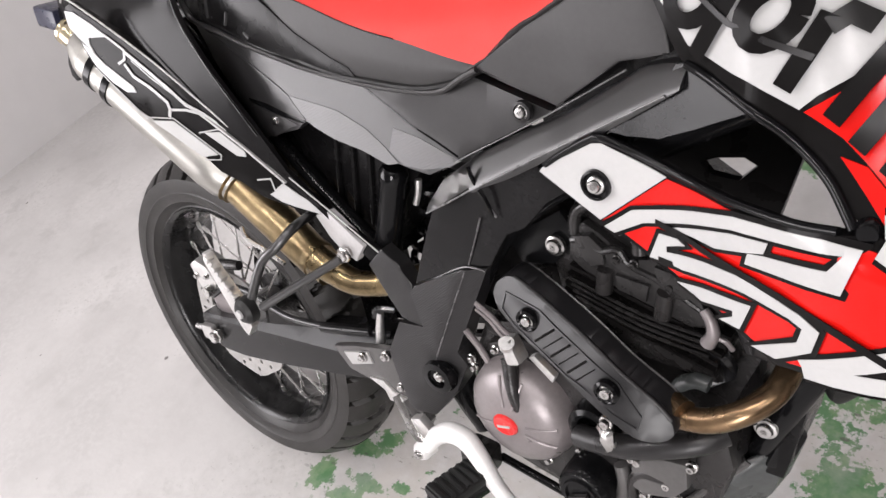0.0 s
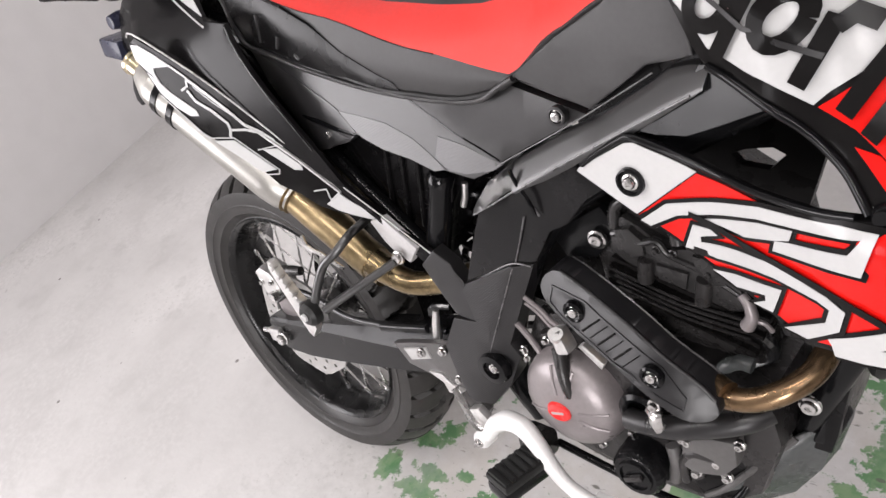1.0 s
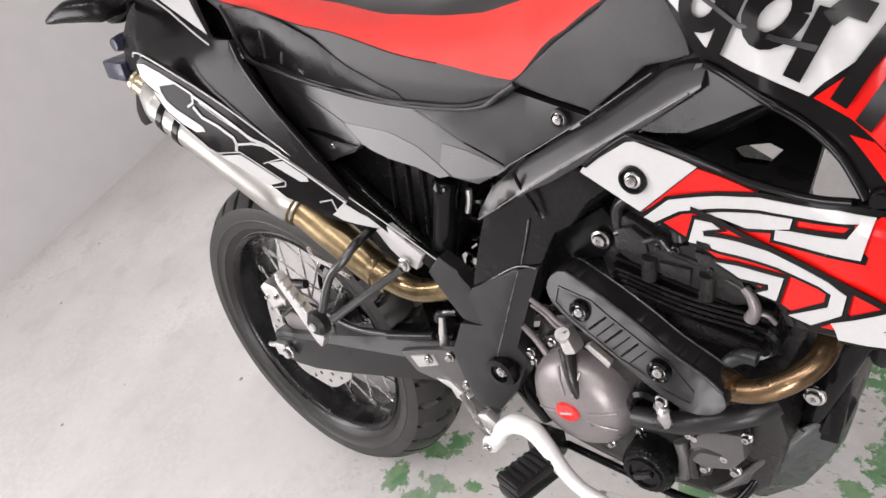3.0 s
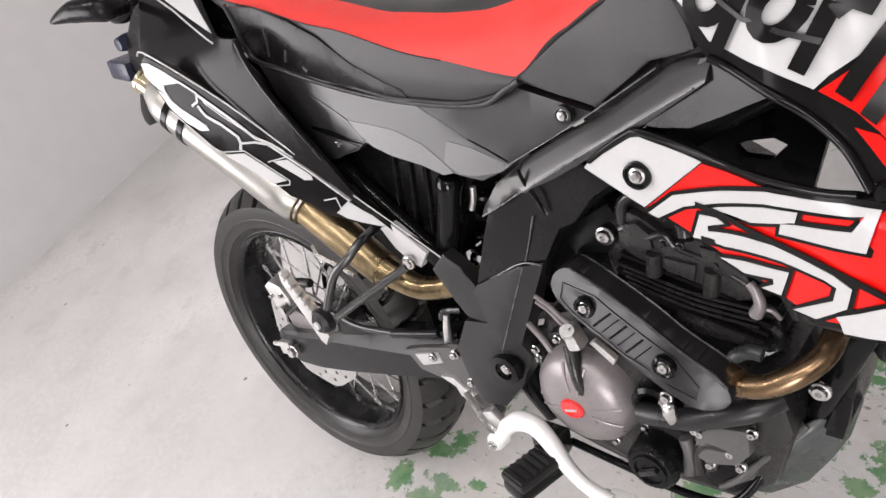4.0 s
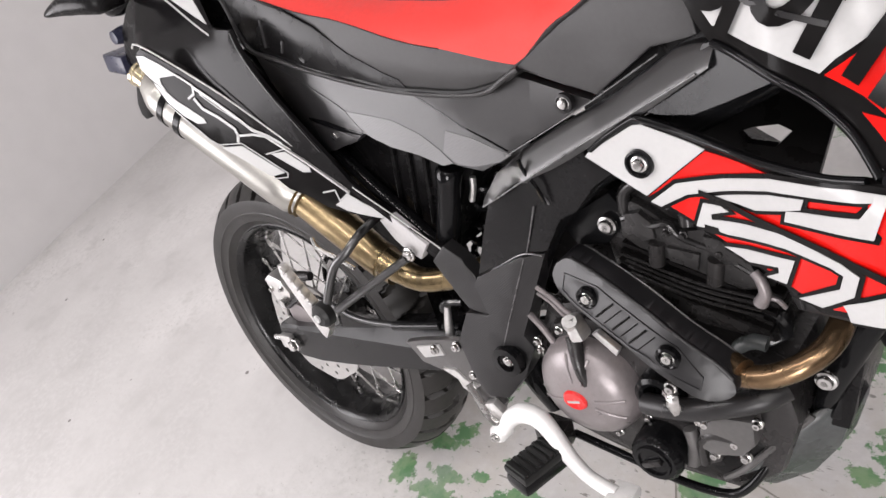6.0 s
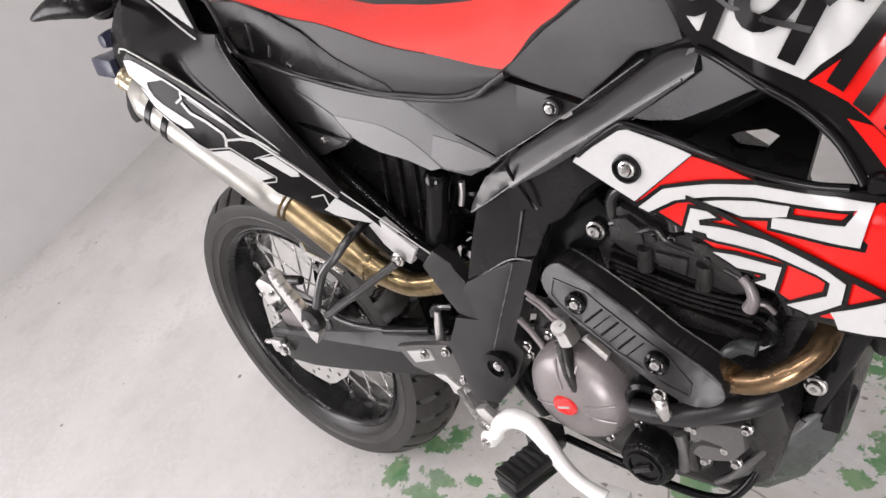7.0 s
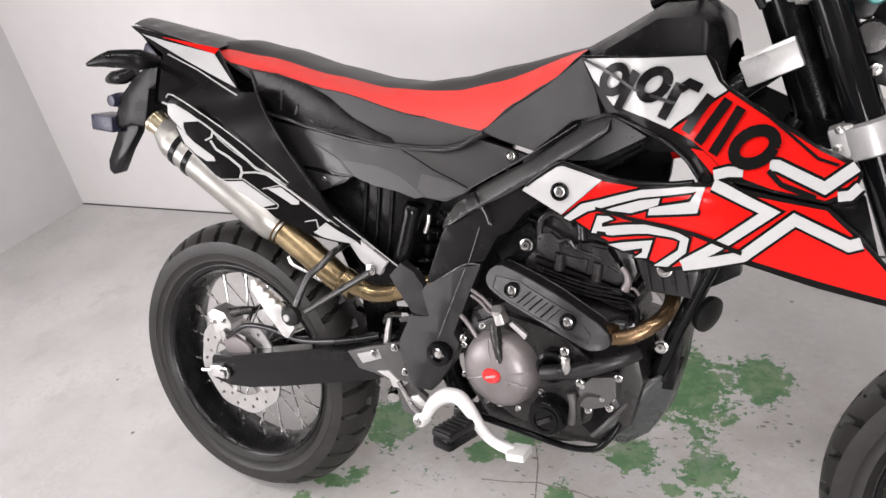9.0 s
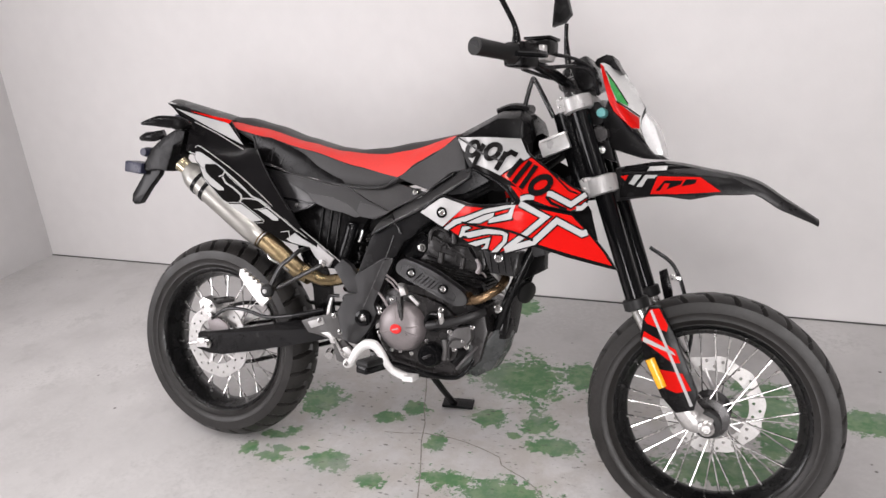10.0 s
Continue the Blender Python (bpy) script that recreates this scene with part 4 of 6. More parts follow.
part("lamp_cowl", tube([(-0.332, -0.020, 0.914), (-0.297, -0.030, 0.919), (-0.267, -0.030, 0.921), (-0.237, -0.020, 0.931)], [0.008, 0.015, 0.016, 0.012], seg=14), PLASTIC, carrier)
part("plate_lamp", box((-0.341, -0.020, 0.822), (0.070, 0.06, 0.036), (0, 6, 0), 0.006), BLUE_GREY, carrier, "small plate lamp")
# small bluish dome, a blue reflection put into its colour
part("blue_glint", lathe([(0, -0.02), (0.012, -0.018), (0.016, 0), (0.016, 0.03)], (-0.300, -0.030, 0.871), seg=16), BLUE_GREY, carrier)
for s, pts in ((-1, [(-0.155, -0.200, 0.951), (-0.105, -0.185, 0.959), (-0.047, -0.165, 0.955), (-0.040, -0.130, 0.950)]), (1, [(-0.19, 0.10, 0.945), (-0.20, 0.13, 0.945), (-0.22, 0.165, 0.945), (-0.24, 0.19, 0.945)])):
    ind = part("indicator", tube(pts, [0.003, 0.016, 0.019, 0.010] if s < 0 else [0.010, 0.019, 0.016, 0.003], seg=12, flat=0.7), PLASTIC, carrier, "black rear indicator on a short stalk")
    end = Vector(pts[-1] if s < 0 else pts[0])
    part("stalk", tube([end, (-0.16, s * 0.05, 0.945)], 0.007, smooth=False, seg=8), SOFT_RUBBER, ind)

# number panel over the silencer with its decals
PANEL = [(0.018, 0.878), (0.032, 0.885), (0.098, 0.846), (0.158, 0.804), (0.220, 0.752), (0.272, 0.708), (0.307, 0.6735), (0.337, 0.651), (0.378, 0.6275), (0.364, 0.6205), (0.320, 0.6265), (0.275, 0.637), (0.247, 0.654), (0.181, 0.679), (0.110, 0.730), (0.062, 0.781), (0.040, 0.802), (0.028, 0.838), (0.015, 0.856)]
npan = part("number_panel", plate(PANEL, mpan, 0.012, 0.03, 0.003), DECAL_BLACK, bike, "black side panel with white geometric graphics over the silencer")
for pts in (
    [(0.020, 0.876), (0.034, 0.875), (0.059, 0.861), (0.082, 0.845), (0.049, 0.844), (0.047, 0.833), (0.051, 0.821), (0.029, 0.843), (0.018, 0.856)],
    [(0.032, 0.836), (0.044, 0.827), (0.064, 0.806), (0.103, 0.778), (0.105, 0.770), (0.088, 0.770), (0.066, 0.783), (0.045, 0.804)],
    [(0.116, 0.732), (0.157, 0.7335), (0.219, 0.691), (0.184, 0.684)],
    [(0.206, 0.7205), (0.233, 0.723), (0.266, 0.699), (0.266, 0.692), (0.252, 0.692)],
    [(0.303, 0.6495), (0.317, 0.659), (0.336, 0.6465), (0.372, 0.6275), (0.362, 0.623), (0.330, 0.628), (0.306, 0.6335), (0.290, 0.642)],
):
    part("white_decal", plate(pts, mpan, 0.0010, 0.03, 0, 0.0014), WHITE, npan, "white geometric decal")
for w, pts in (
    (0.0032, [(0.049, 0.8435), (0.082, 0.8445), (0.093, 0.837), (0.108, 0.826), (0.104, 0.814), (0.090, 0.808)]),
    (0.0046, [(0.101, 0.808), (0.110, 0.792), (0.134, 0.778), (0.157, 0.759), (0.158, 0.749), (0.153, 0.739)]),
    (0.0048, [(0.109, 0.823), (0.136, 0.802), (0.164, 0.779), (0.188, 0.757), (0.217, 0.745)]),
    (0.0014, [(0.115, 0.813), (0.141, 0.791), (0.180, 0.764), (0.215, 0.742)]),
    (0.0034, [(0.156, 0.749), (0.186, 0.750), (0.217, 0.745), (0.235, 0.734), (0.246, 0.727)]),
    (0.0016, [(0.090, 0.751), (0.113, 0.7365), (0.159, 0.7375), (0.225, 0.691), (0.222, 0.6845), (0.181, 0.681)]),
    (0.0016, [(0.197, 0.720), (0.236, 0.7275), (0.272, 0.700)]),
    (0.0020, [(0.275, 0.661), (0.2975, 0.665), (0.3005, 0.6485), (0.317, 0.6600)]),
    (0.0016, [(0.044, 0.802), (0.064, 0.781), (0.112, 0.733)]),
):
    part("white_line", band(pts, w, mpan, 0.0020), WHITE, npan)
part("panel_bead", tube([(x, mpan(x, z) - 0.002, z + 0.003) for x, z in ((0.020, 0.884), (0.034, 0.888), (0.098, 0.848), (0.158, 0.806), (0.220, 0.755), (0.272, 0.710), (0.307, 0.676), (0.340, 0.652), (0.376, 0.630))], 0.0013, seg=8, n=3), SILVER, npan, "bright upper edge of the panel")
# light grey plastic end of the panel
part("grey_cap", plate([(0.362, 0.6235), (0.386, 0.6335), (0.439, 0.598), (0.421, 0.573), (0.402, 0.580), (0.381, 0.597)], -0.118, 0.012, 0.03, 0.002), GREY_CAP, npan, "light grey lower end of the panel")

# tank, shroud: a lower wing with the angular graphic and an upper cover with the side mark
WING = [(0.688, 0.736), (0.719, 0.759), (0.750, 0.780), (0.761, 0.783), (0.795, 0.775), (0.842, 0.765), (0.880, 0.765), (0.929, 0.770), (0.965, 0.777), (0.982, 0.781), (1.050, 0.770), (1.114, 0.762), (1.150, 0.728), (1.188, 0.685), (1.218, 0.643), (1.109, 0.662), (1.045, 0.677), (1.020, 0.682), (0.989, 0.673), (0.943, 0.657), (0.926, 0.649), (0.909, 0.653), (0.872, 0.660), (0.841, 0.663), (0.812, 0.674), (0.779, 0.693), (0.757, 0.703)]
UPPER = [(0.788, 0.934), (0.893, 0.932), (0.956, 0.932), (0.966, 0.921), (0.977, 0.897), (0.987, 0.889), (1.019, 0.870), (1.099, 0.824), (1.138, 0.808), (1.145, 0.796), (1.138, 0.778), (1.112, 0.7655), (1.050, 0.774), (0.983, 0.785), (0.972, 0.784), (0.962, 0.790), (0.949, 0.804), (0.933, 0.816), (0.915, 0.827), (0.891, 0.838), (0.858, 0.850), (0.832, 0.856), (0.822, 0.868), (0.805, 0.900)]
FAR_SHROUD = [(0.80, 0.76), (1.00, 0.765), (1.13, 0.785), (1.05, 0.845), (0.972, 0.887), (0.945, 0.932), (0.80, 0.932), (0.815, 0.872)]
far_shroud = part("tank_shroud", plate(FAR_SHROUD, shr, 0.010, 0.025, 0.003, flip=-1), DECAL_BLACK, bike, "black and red tank shroud")
part("red_decal", plate([(0.98, 0.78), (1.11, 0.79), (1.05, 0.835), (0.98, 0.87)], shr, 0.0012, 0.03, 0, 0.0014, -1), RED, far_shroud)
wing = part("tank_shroud", plate(WING, shr, 0.010, 0.020, 0.003), DECAL_BLACK, bike, "red, white and black tank shroud with geometric graphics")
upper = part("tank_shroud", plate(UPPER, shr, 0.010, 0.020, 0.003), DECAL_BLACK, bike, "white and red upper tank cover with a black side mark")
for owner, material, pts in (
    (wing, WHITE, [(0.692, 0.737), (0.696, 0.742), (0.752, 0.777), (0.762, 0.779), (0.822, 0.762), (0.757, 0.705)]),
    (wing, RED, [(0.758, 0.704), (0.822, 0.7605), (0.838, 0.760), (0.862, 0.760), (0.888, 0.760), (0.820, 0.736), (0.790, 0.727)]),
    (wing, RED, [(0.776, 0.700), (0.802, 0.712), (0.818, 0.719), (0.885, 0.745), (0.930, 0.766), (0.975, 0.7745), (1.050, 0.766), (1.112, 0.758), (1.148, 0.724), (1.184, 0.684), (1.206, 0.653), (1.108, 0.672), (1.048, 0.685), (1.022, 0.690), (0.988, 0.680), (0.944, 0.664), (0.926, 0.656), (0.872, 0.666), (0.841, 0.669), (0.812, 0.680)]),
    (upper, WHITE, [(0.792, 0.930), (0.955, 0.929), (0.973, 0.897), (0.985, 0.886), (0.931, 0.849), (0.922, 0.840), (0.888, 0.854), (0.838, 0.868), (0.828, 0.880), (0.808, 0.902)]),
    (upper, RED, [(0.925, 0.839), (0.988, 0.884), (1.018, 0.866), (1.099, 0.820), (1.134, 0.805), (1.140, 0.795), (1.134, 0.781), (1.110, 0.769), (1.052, 0.777), (0.998, 0.792), (0.966, 0.816), (0.950, 0.827)]),
    (upper, RED, [(0.951, 0.817), (0.967, 0.814), (0.999, 0.790), (0.983, 0.788)]),
):
    part("decal", plate(pts, shr, 0.0010, 0.010, 0, 0.0014), material, owner, "gloss red decal" if material is RED else "gloss white decal")
# the angular graphic: black outlines first, white strokes on them
ANGULAR = (
    [(0.762, 0.701), (0.790, 0.7245), (0.820, 0.7335), (0.886, 0.758), (0.928, 0.767), (0.951, 0.772), (0.976, 0.774), (0.968, 0.741), (0.898, 0.725), (0.900, 0.735), (0.913, 0.740), (0.958, 0.754), (0.966, 0.768), (0.917, 0.755), (0.885, 0.747), (0.818, 0.720), (0.800, 0.7145), (0.772, 0.697)],
    [(0.825, 0.7185), (0.885, 0.7435), (0.916, 0.752), (0.913, 0.742), (0.899, 0.735), (0.870, 0.7225)],
    [(0.805, 0.682), (0.815, 0.709), (0.833, 0.711), (0.841, 0.708), (0.822, 0.699), (0.822, 0.693), (0.862, 0.704), (0.893, 0.711), (0.925, 0.711), (0.944, 0.710), (0.958, 0.705), (0.954, 0.685), (0.928, 0.659), (0.907, 0.655), (0.943, 0.686), (0.946, 0.700), (0.936, 0.702), (0.898, 0.699), (0.880, 0.695), (0.838, 0.683)],
    [(0.832, 0.668), (0.858, 0.677), (0.905, 0.691), (0.896, 0.663), (0.876, 0.659), (0.889, 0.670), (0.889, 0.676), (0.858, 0.664)],
)
for pts in ANGULAR:
    part("black_outline", band(pts + pts[:1], 0.0075, shr, 0.0030), DECAL_BLACK, wing)
for pts in ANGULAR:
    part("white_stroke", plate(pts, shr, 0.0008, 0.010, 0, 0.0040), WHITE, wing, "white angular stroke of the graphic")
CROSS = (
    (wing, 0.0125, [(0.985, 0.778), (1.000, 0.773), (1.053, 0.751), (1.003, 0.708), (0.949, 0.667)]),
    (wing, 0.0135, [(1.150, 0.724), (1.138, 0.719), (1.080, 0.745), (1.025, 0.692), (0.990, 0.680), (0.949, 0.666)]),
    (upper, 0.0115, [(0.984, 0.788), (1.000, 0.793), (1.018, 0.794)]),
    (upper, 0.0120, [(1.047, 0.803), (1.056, 0.803), (1.108, 0.782), (1.138, 0.806)]),
    (upper, 0.0100, [(1.122, 0.774), (1.134, 0.776), (1.143, 0.786)]),
)
for owner, w, pts in CROSS:
    part("black_outline", band(pts, w + 0.0065, shr, 0.0030), DECAL_BLACK, owner)
for owner, w, pts in CROSS:
    part("white_stroke", band(pts, w, shr, 0.0040), WHITE, owner, "white angular stroke of the graphic")
part("seam", band([(0.812, 0.7195), (0.866, 0.714), (0.928, 0.715), (0.967, 0.712), (0.992, 0.706), (1.024, 0.696)], 0.0060, shr, 0.0046), DECAL_BLACK, wing, "black panel seam")
part("seam", band([(1.021, 0.870), (1.064, 0.838), (1.098, 0.812), (1.120, 0.806)], 0.0034, shr, 0.0040), DECAL_BLACK, upper)
part("seam", band([(1.046, 0.797), (1.062, 0.783), (1.100, 0.771)], 0.0060, shr, 0.0046), DECAL_BLACK, upper)
part("seam", band([(0.792, 0.931), (0.830, 0.913), (0.873, 0.890), (0.926, 0.872)], 0.0040, shr, 0.0066), PLASTIC_GREY, upper, "raised crease of the cover")
# side mark, drawn as plain closed rings and slanted bars


def oval(cx, cz, rx, rz, lean=0.35, n=18):
    return [(cx + rx * math.cos(2 * math.pi * i / n) + lean * rz * math.sin(2 * math.pi * i / n), cz + rz * math.sin(2 * math.pi * i / n)) for i in range(n + 1)]


for w, pts in (
    (0.0115, oval(0.842, 0.902, 0.017, 0.017)),
    (0.0125, [(0.846, 0.862), (0.861, 0.888), (0.876, 0.913)]),
    (0.0120, oval(0.899, 0.896, 0.016, 0.017)),
    (0.0125, [(0.911, 0.853), (0.922, 0.876), (0.931, 0.896)]),
    (0.0115, [(0.931, 0.889), (0.941, 0.896), (0.955, 0.889)]),
    (0.0125, [(0.942, 0.837), (0.955, 0.860), (0.968, 0.880)]),
    (0.0125, [(0.959, 0.824), (0.974, 0.850), (0.989, 0.875)]),
    (0.0125, [(0.979, 0.812), (0.993, 0.840), (1.006, 0.866)]),
    (0.0135, oval(1.027, 0.822, 0.022, 0.019)),
):
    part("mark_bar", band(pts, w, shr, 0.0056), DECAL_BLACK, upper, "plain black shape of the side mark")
part("shroud_backing", plate([(0.995, 0.790), (1.040, 0.850), (1.110, 0.815), (1.150, 0.770), (1.168, 0.705), (1.060, 0.700)], lambda x, z: shr(x, z) + 0.022, 0.006, 0.03, 0.001), PLASTIC, wing)
# glossy black rim round the gap between wing and cover
part("gap_rim", tube([(x, shr(x, z) - 0.001, z) for x, z in ((0.700, 0.746), (0.722, 0.7625), (0.750, 0.781), (0.762, 0.784), (0.795, 0.776), (0.842, 0.767), (0.880, 0.767), (0.929, 0.772), (0.960, 0.778))], 0.0034, seg=10, n=4), GLOSS_BLACK, wing, "glossy black rim of the shroud")
part("gap_rim", tube([(x, shr(x, z) - 0.001, z) for x, z in ((0.838, 0.854), (0.858, 0.849), (0.891, 0.836), (0.915, 0.825), (0.933, 0.814), (0.949, 0.802), (0.962, 0.788), (0.968, 0.781))], 0.0036, seg=10, n=4), GLOSS_BLACK, upper)
part("rim_knot", lathe([(0.0, -0.004), (0.006, -0.004), (0.0085, 0.0), (0.008, 0.012)], (0.976, shr(0.976, 0.782), 0.782), seg=16), GLOSS_BLACK, upper)
bolt("bolt", 0.826, -0.1235, 0.891, 0.0068, upper)
part("bolt_cup", lathe([(0.0080, -0.003), (0.0105, -0.0025), (0.0105, 0.004), (0.0080, 0.004)], (0.826, -0.122, 0.891), seg=24, closed=True), SATIN_BLACK, upper)
tb = (0.757, -0.120, 0.741)
bolt("bolt", tb[0], -0.1265, tb[2], 0.0070, bike)
part("bolt_cup", lathe([(0.0, -0.0005), (0.0105, -0.0005), (0.012, -0.0035), (0.0138, -0.003), (0.0142, 0.004), (0, 0.004)], (tb[0], -0.1245, tb[2]), seg=28), SATIN_BLACK, bike)

# tank body under the shrouds, top cover and cap
tank = part("fuel_tank", grid([[(x, y, z) for y, z in ((-w, lo), (-w - 0.006, lo * 0.5 + hi * 0.5 - 0.01), (-w + 0.004, hi - 0.02), (-w * 0.6, hi), (0, hi + 0.008), (w * 0.6, hi), (w - 0.004, hi - 0.02), (w + 0.006, lo * 0.5 + hi * 0.5 - 0.01), (w, lo))] for x, lo, hi, w in ((0.755, 0.84, 0.928, 0.075), (0.775, 0.83, 0.942, 0.088), (0.83, 0.82, 0.968, 0.10), (0.887, 0.80, 0.998, 0.10), (0.940, 0.80, 0.998, 0.098), (0.965, 0.80, 0.978, 0.092), (0.975, 0.80, 0.94, 0.085))]), PLASTIC, bike, "black plastic tank cover")
part("fuel_cap", lathe([(0, 0.026), (0.026, 0.026), (0.034, 0.022), (0.036, 0.01), (0.040, 0.004), (0.040, -0.006)], (0.905, 0, 0.976), (0, 0, 1), 32), PLASTIC, tank, "round black fuel cap")
part("breather_loop", tube([(0.93, -0.02, 1.01), (0.945, -0.02, 1.07), (0.955, -0.025, 1.078), (0.985, -0.03, 1.03), (1.01, -0.03, 0.985)], 0.006, seg=10), CABLE, tank)
part("cap_guard", tube([(0.86, 0.0, 0.999), (0.90, 0.0, 1.012), (0.945, 0.0, 1.006)], 0.012, seg=10, flat=2.5), PLASTIC, tank)
# dark inner cheek seen through the gap behind the shroud
part("tank_cheek", plate([(0.748, 0.776), (0.768, 0.788), (0.782, 0.787), (0.812, 0.790), (0.841, 0.803), (0.886, 0.826), (0.851, 0.843), (0.834, 0.850), (0.822, 0.848), (0.812, 0.828), (0.790, 0.806)], cheekf, 0.010, 0.010, 0), CHEEK, bike, "gloss black inner cheek below the tank")
# black plate added to darken the gap between bar and seat flank
part("gap_filler", plate([(0.681, 0.779), (0.736, 0.819), (0.766, 0.842), (0.815, 0.847), (0.825, 0.823), (0.747, 0.778), (0.688, 0.749)], -0.085, 0.012, bevel=0.002), PLASTIC, bike)
part("inner_frame", holed([(0.744, 0.790), (0.800, 0.815), (0.905, 0.815), (0.899, 0.760), (0.884, 0.697), (0.818, 0.686), (0.714, 0.705)], [[(0.815, 0.739), (0.828, 0.745), (0.852, 0.749), (0.864, 0.743), (0.849, 0.727), (0.824, 0.729)]], -0.045, -0.035), DARK, bike, "black inner frame plate with an opening")
part("inner_frame", holed([(0.698, 0.757), (0.760, 0.790), (0.885, 0.780), (0.874, 0.716), (0.857, 0.650), (0.783, 0.639), (0.665, 0.660)], [[(0.774, 0.698), (0.794, 0.711), (0.824, 0.714), (0.838, 0.704), (0.817, 0.683), (0.786, 0.685)]], 0.04, 0.05), DARK, bike)
part("red_glimpse", plate([(0.895, 0.802), (0.930, 0.812), (0.934, 0.788), (0.902, 0.782)], -0.048, 0.004), RED, bike)
res = part("head_bracket", box((1.030, -0.083, 0.915), (0.072, 0.022, 0.036), (0, -22, 0), 0.004), SILVER, bike, "brushed silver bracket beside the steering head")
part("bracket_lip", box((1.026, -0.090, 0.934), (0.066, 0.026, 0.005), (0, -22, 0), 0.0015), ALU, res)

# steering head, frame spars
for s in (-1, 1):
    fr = part("frame_spar", tube([(1.05, s * 0.035, 0.93), (0.95, s * 0.07, 0.86), (0.82, s * 0.085, 0.79), (0.66, s * 0.085, 0.69), (0.57, s * 0.085, 0.56), (0.53, s * 0.08, 0.42), (0.56, s * 0.07, 0.34)], 0.020, seg=14), SATIN_BLACK, bike, "satin black steel frame spar")
    part("down_tube", tube([(1.06, s * 0.03, 0.84), (0.995, s * 0.045, 0.70), (0.930, s * 0.055, 0.55), (0.897, s * 0.048, 0.46), (0.872, s * 0.035, 0.39), (0.82, s * 0.035, 0.325), (0.70, s * 0.06, 0.300), (0.58, s * 0.07, 0.33)], 0.013, seg=12), SATIN_BLACK, fr)
    part("subframe_rail", tube([(0.62, s * 0.075, 0.74), (0.40, s * 0.075, 0.78), (0.15, s * 0.07, 0.86), (-0.05, s * 0.06, 0.92)], 0.012, seg=10), SATIN_BLACK, fr)
    part("subframe_strut", tube([(0.53, s * 0.082, 0.50), (0.40, s * 0.085, 0.60), (0.25, s * 0.08, 0.72), (0.12, s * 0.07, 0.84)], 0.011, seg=10), SATIN_BLACK, fr)
part("head_tube", tube([(1.035, 0, 1.0), (1.105, 0, 0.80)], 0.035, seg=20, smooth=False), SATIN_BLACK, bike)

# black plastic cover over the spar: upper bar, knee, foot, rear spike
BAR_TOP = [(0.611, 0.7355), (0.633, 0.748), (0.673, 0.769), (0.720, 0.793), (0.748, 0.812), (0.775, 0.829), (0.789, 0.840), (0.816, 0.848), (0.832, 0.848)]
BAR_RIDGE = [(0.614, 0.706), (0.660, 0.733), (0.745, 0.783), (0.829, 0.832)]
BAR_FOOT = [(0.620, 0.7055), (0.629, 0.712), (0.659, 0.725), (0.689, 0.742), (0.733, 0.770), (0.753, 0.781), (0.783, 0.800), (0.819, 0.824), (0.8295, 0.8315)]


def along(line, t):
    """Point at a share of the length of a broken line in x and z."""
    v = [Vector(p) for p in line]
    left = t * sum((q - p).length for p, q in zip(v, v[1:]))
    for p, q in zip(v, v[1:]):
        if left <= (q - p).length:
            return p.lerp(q, left / (q - p).length)
        left -= (q - p).length
    return v[-1]


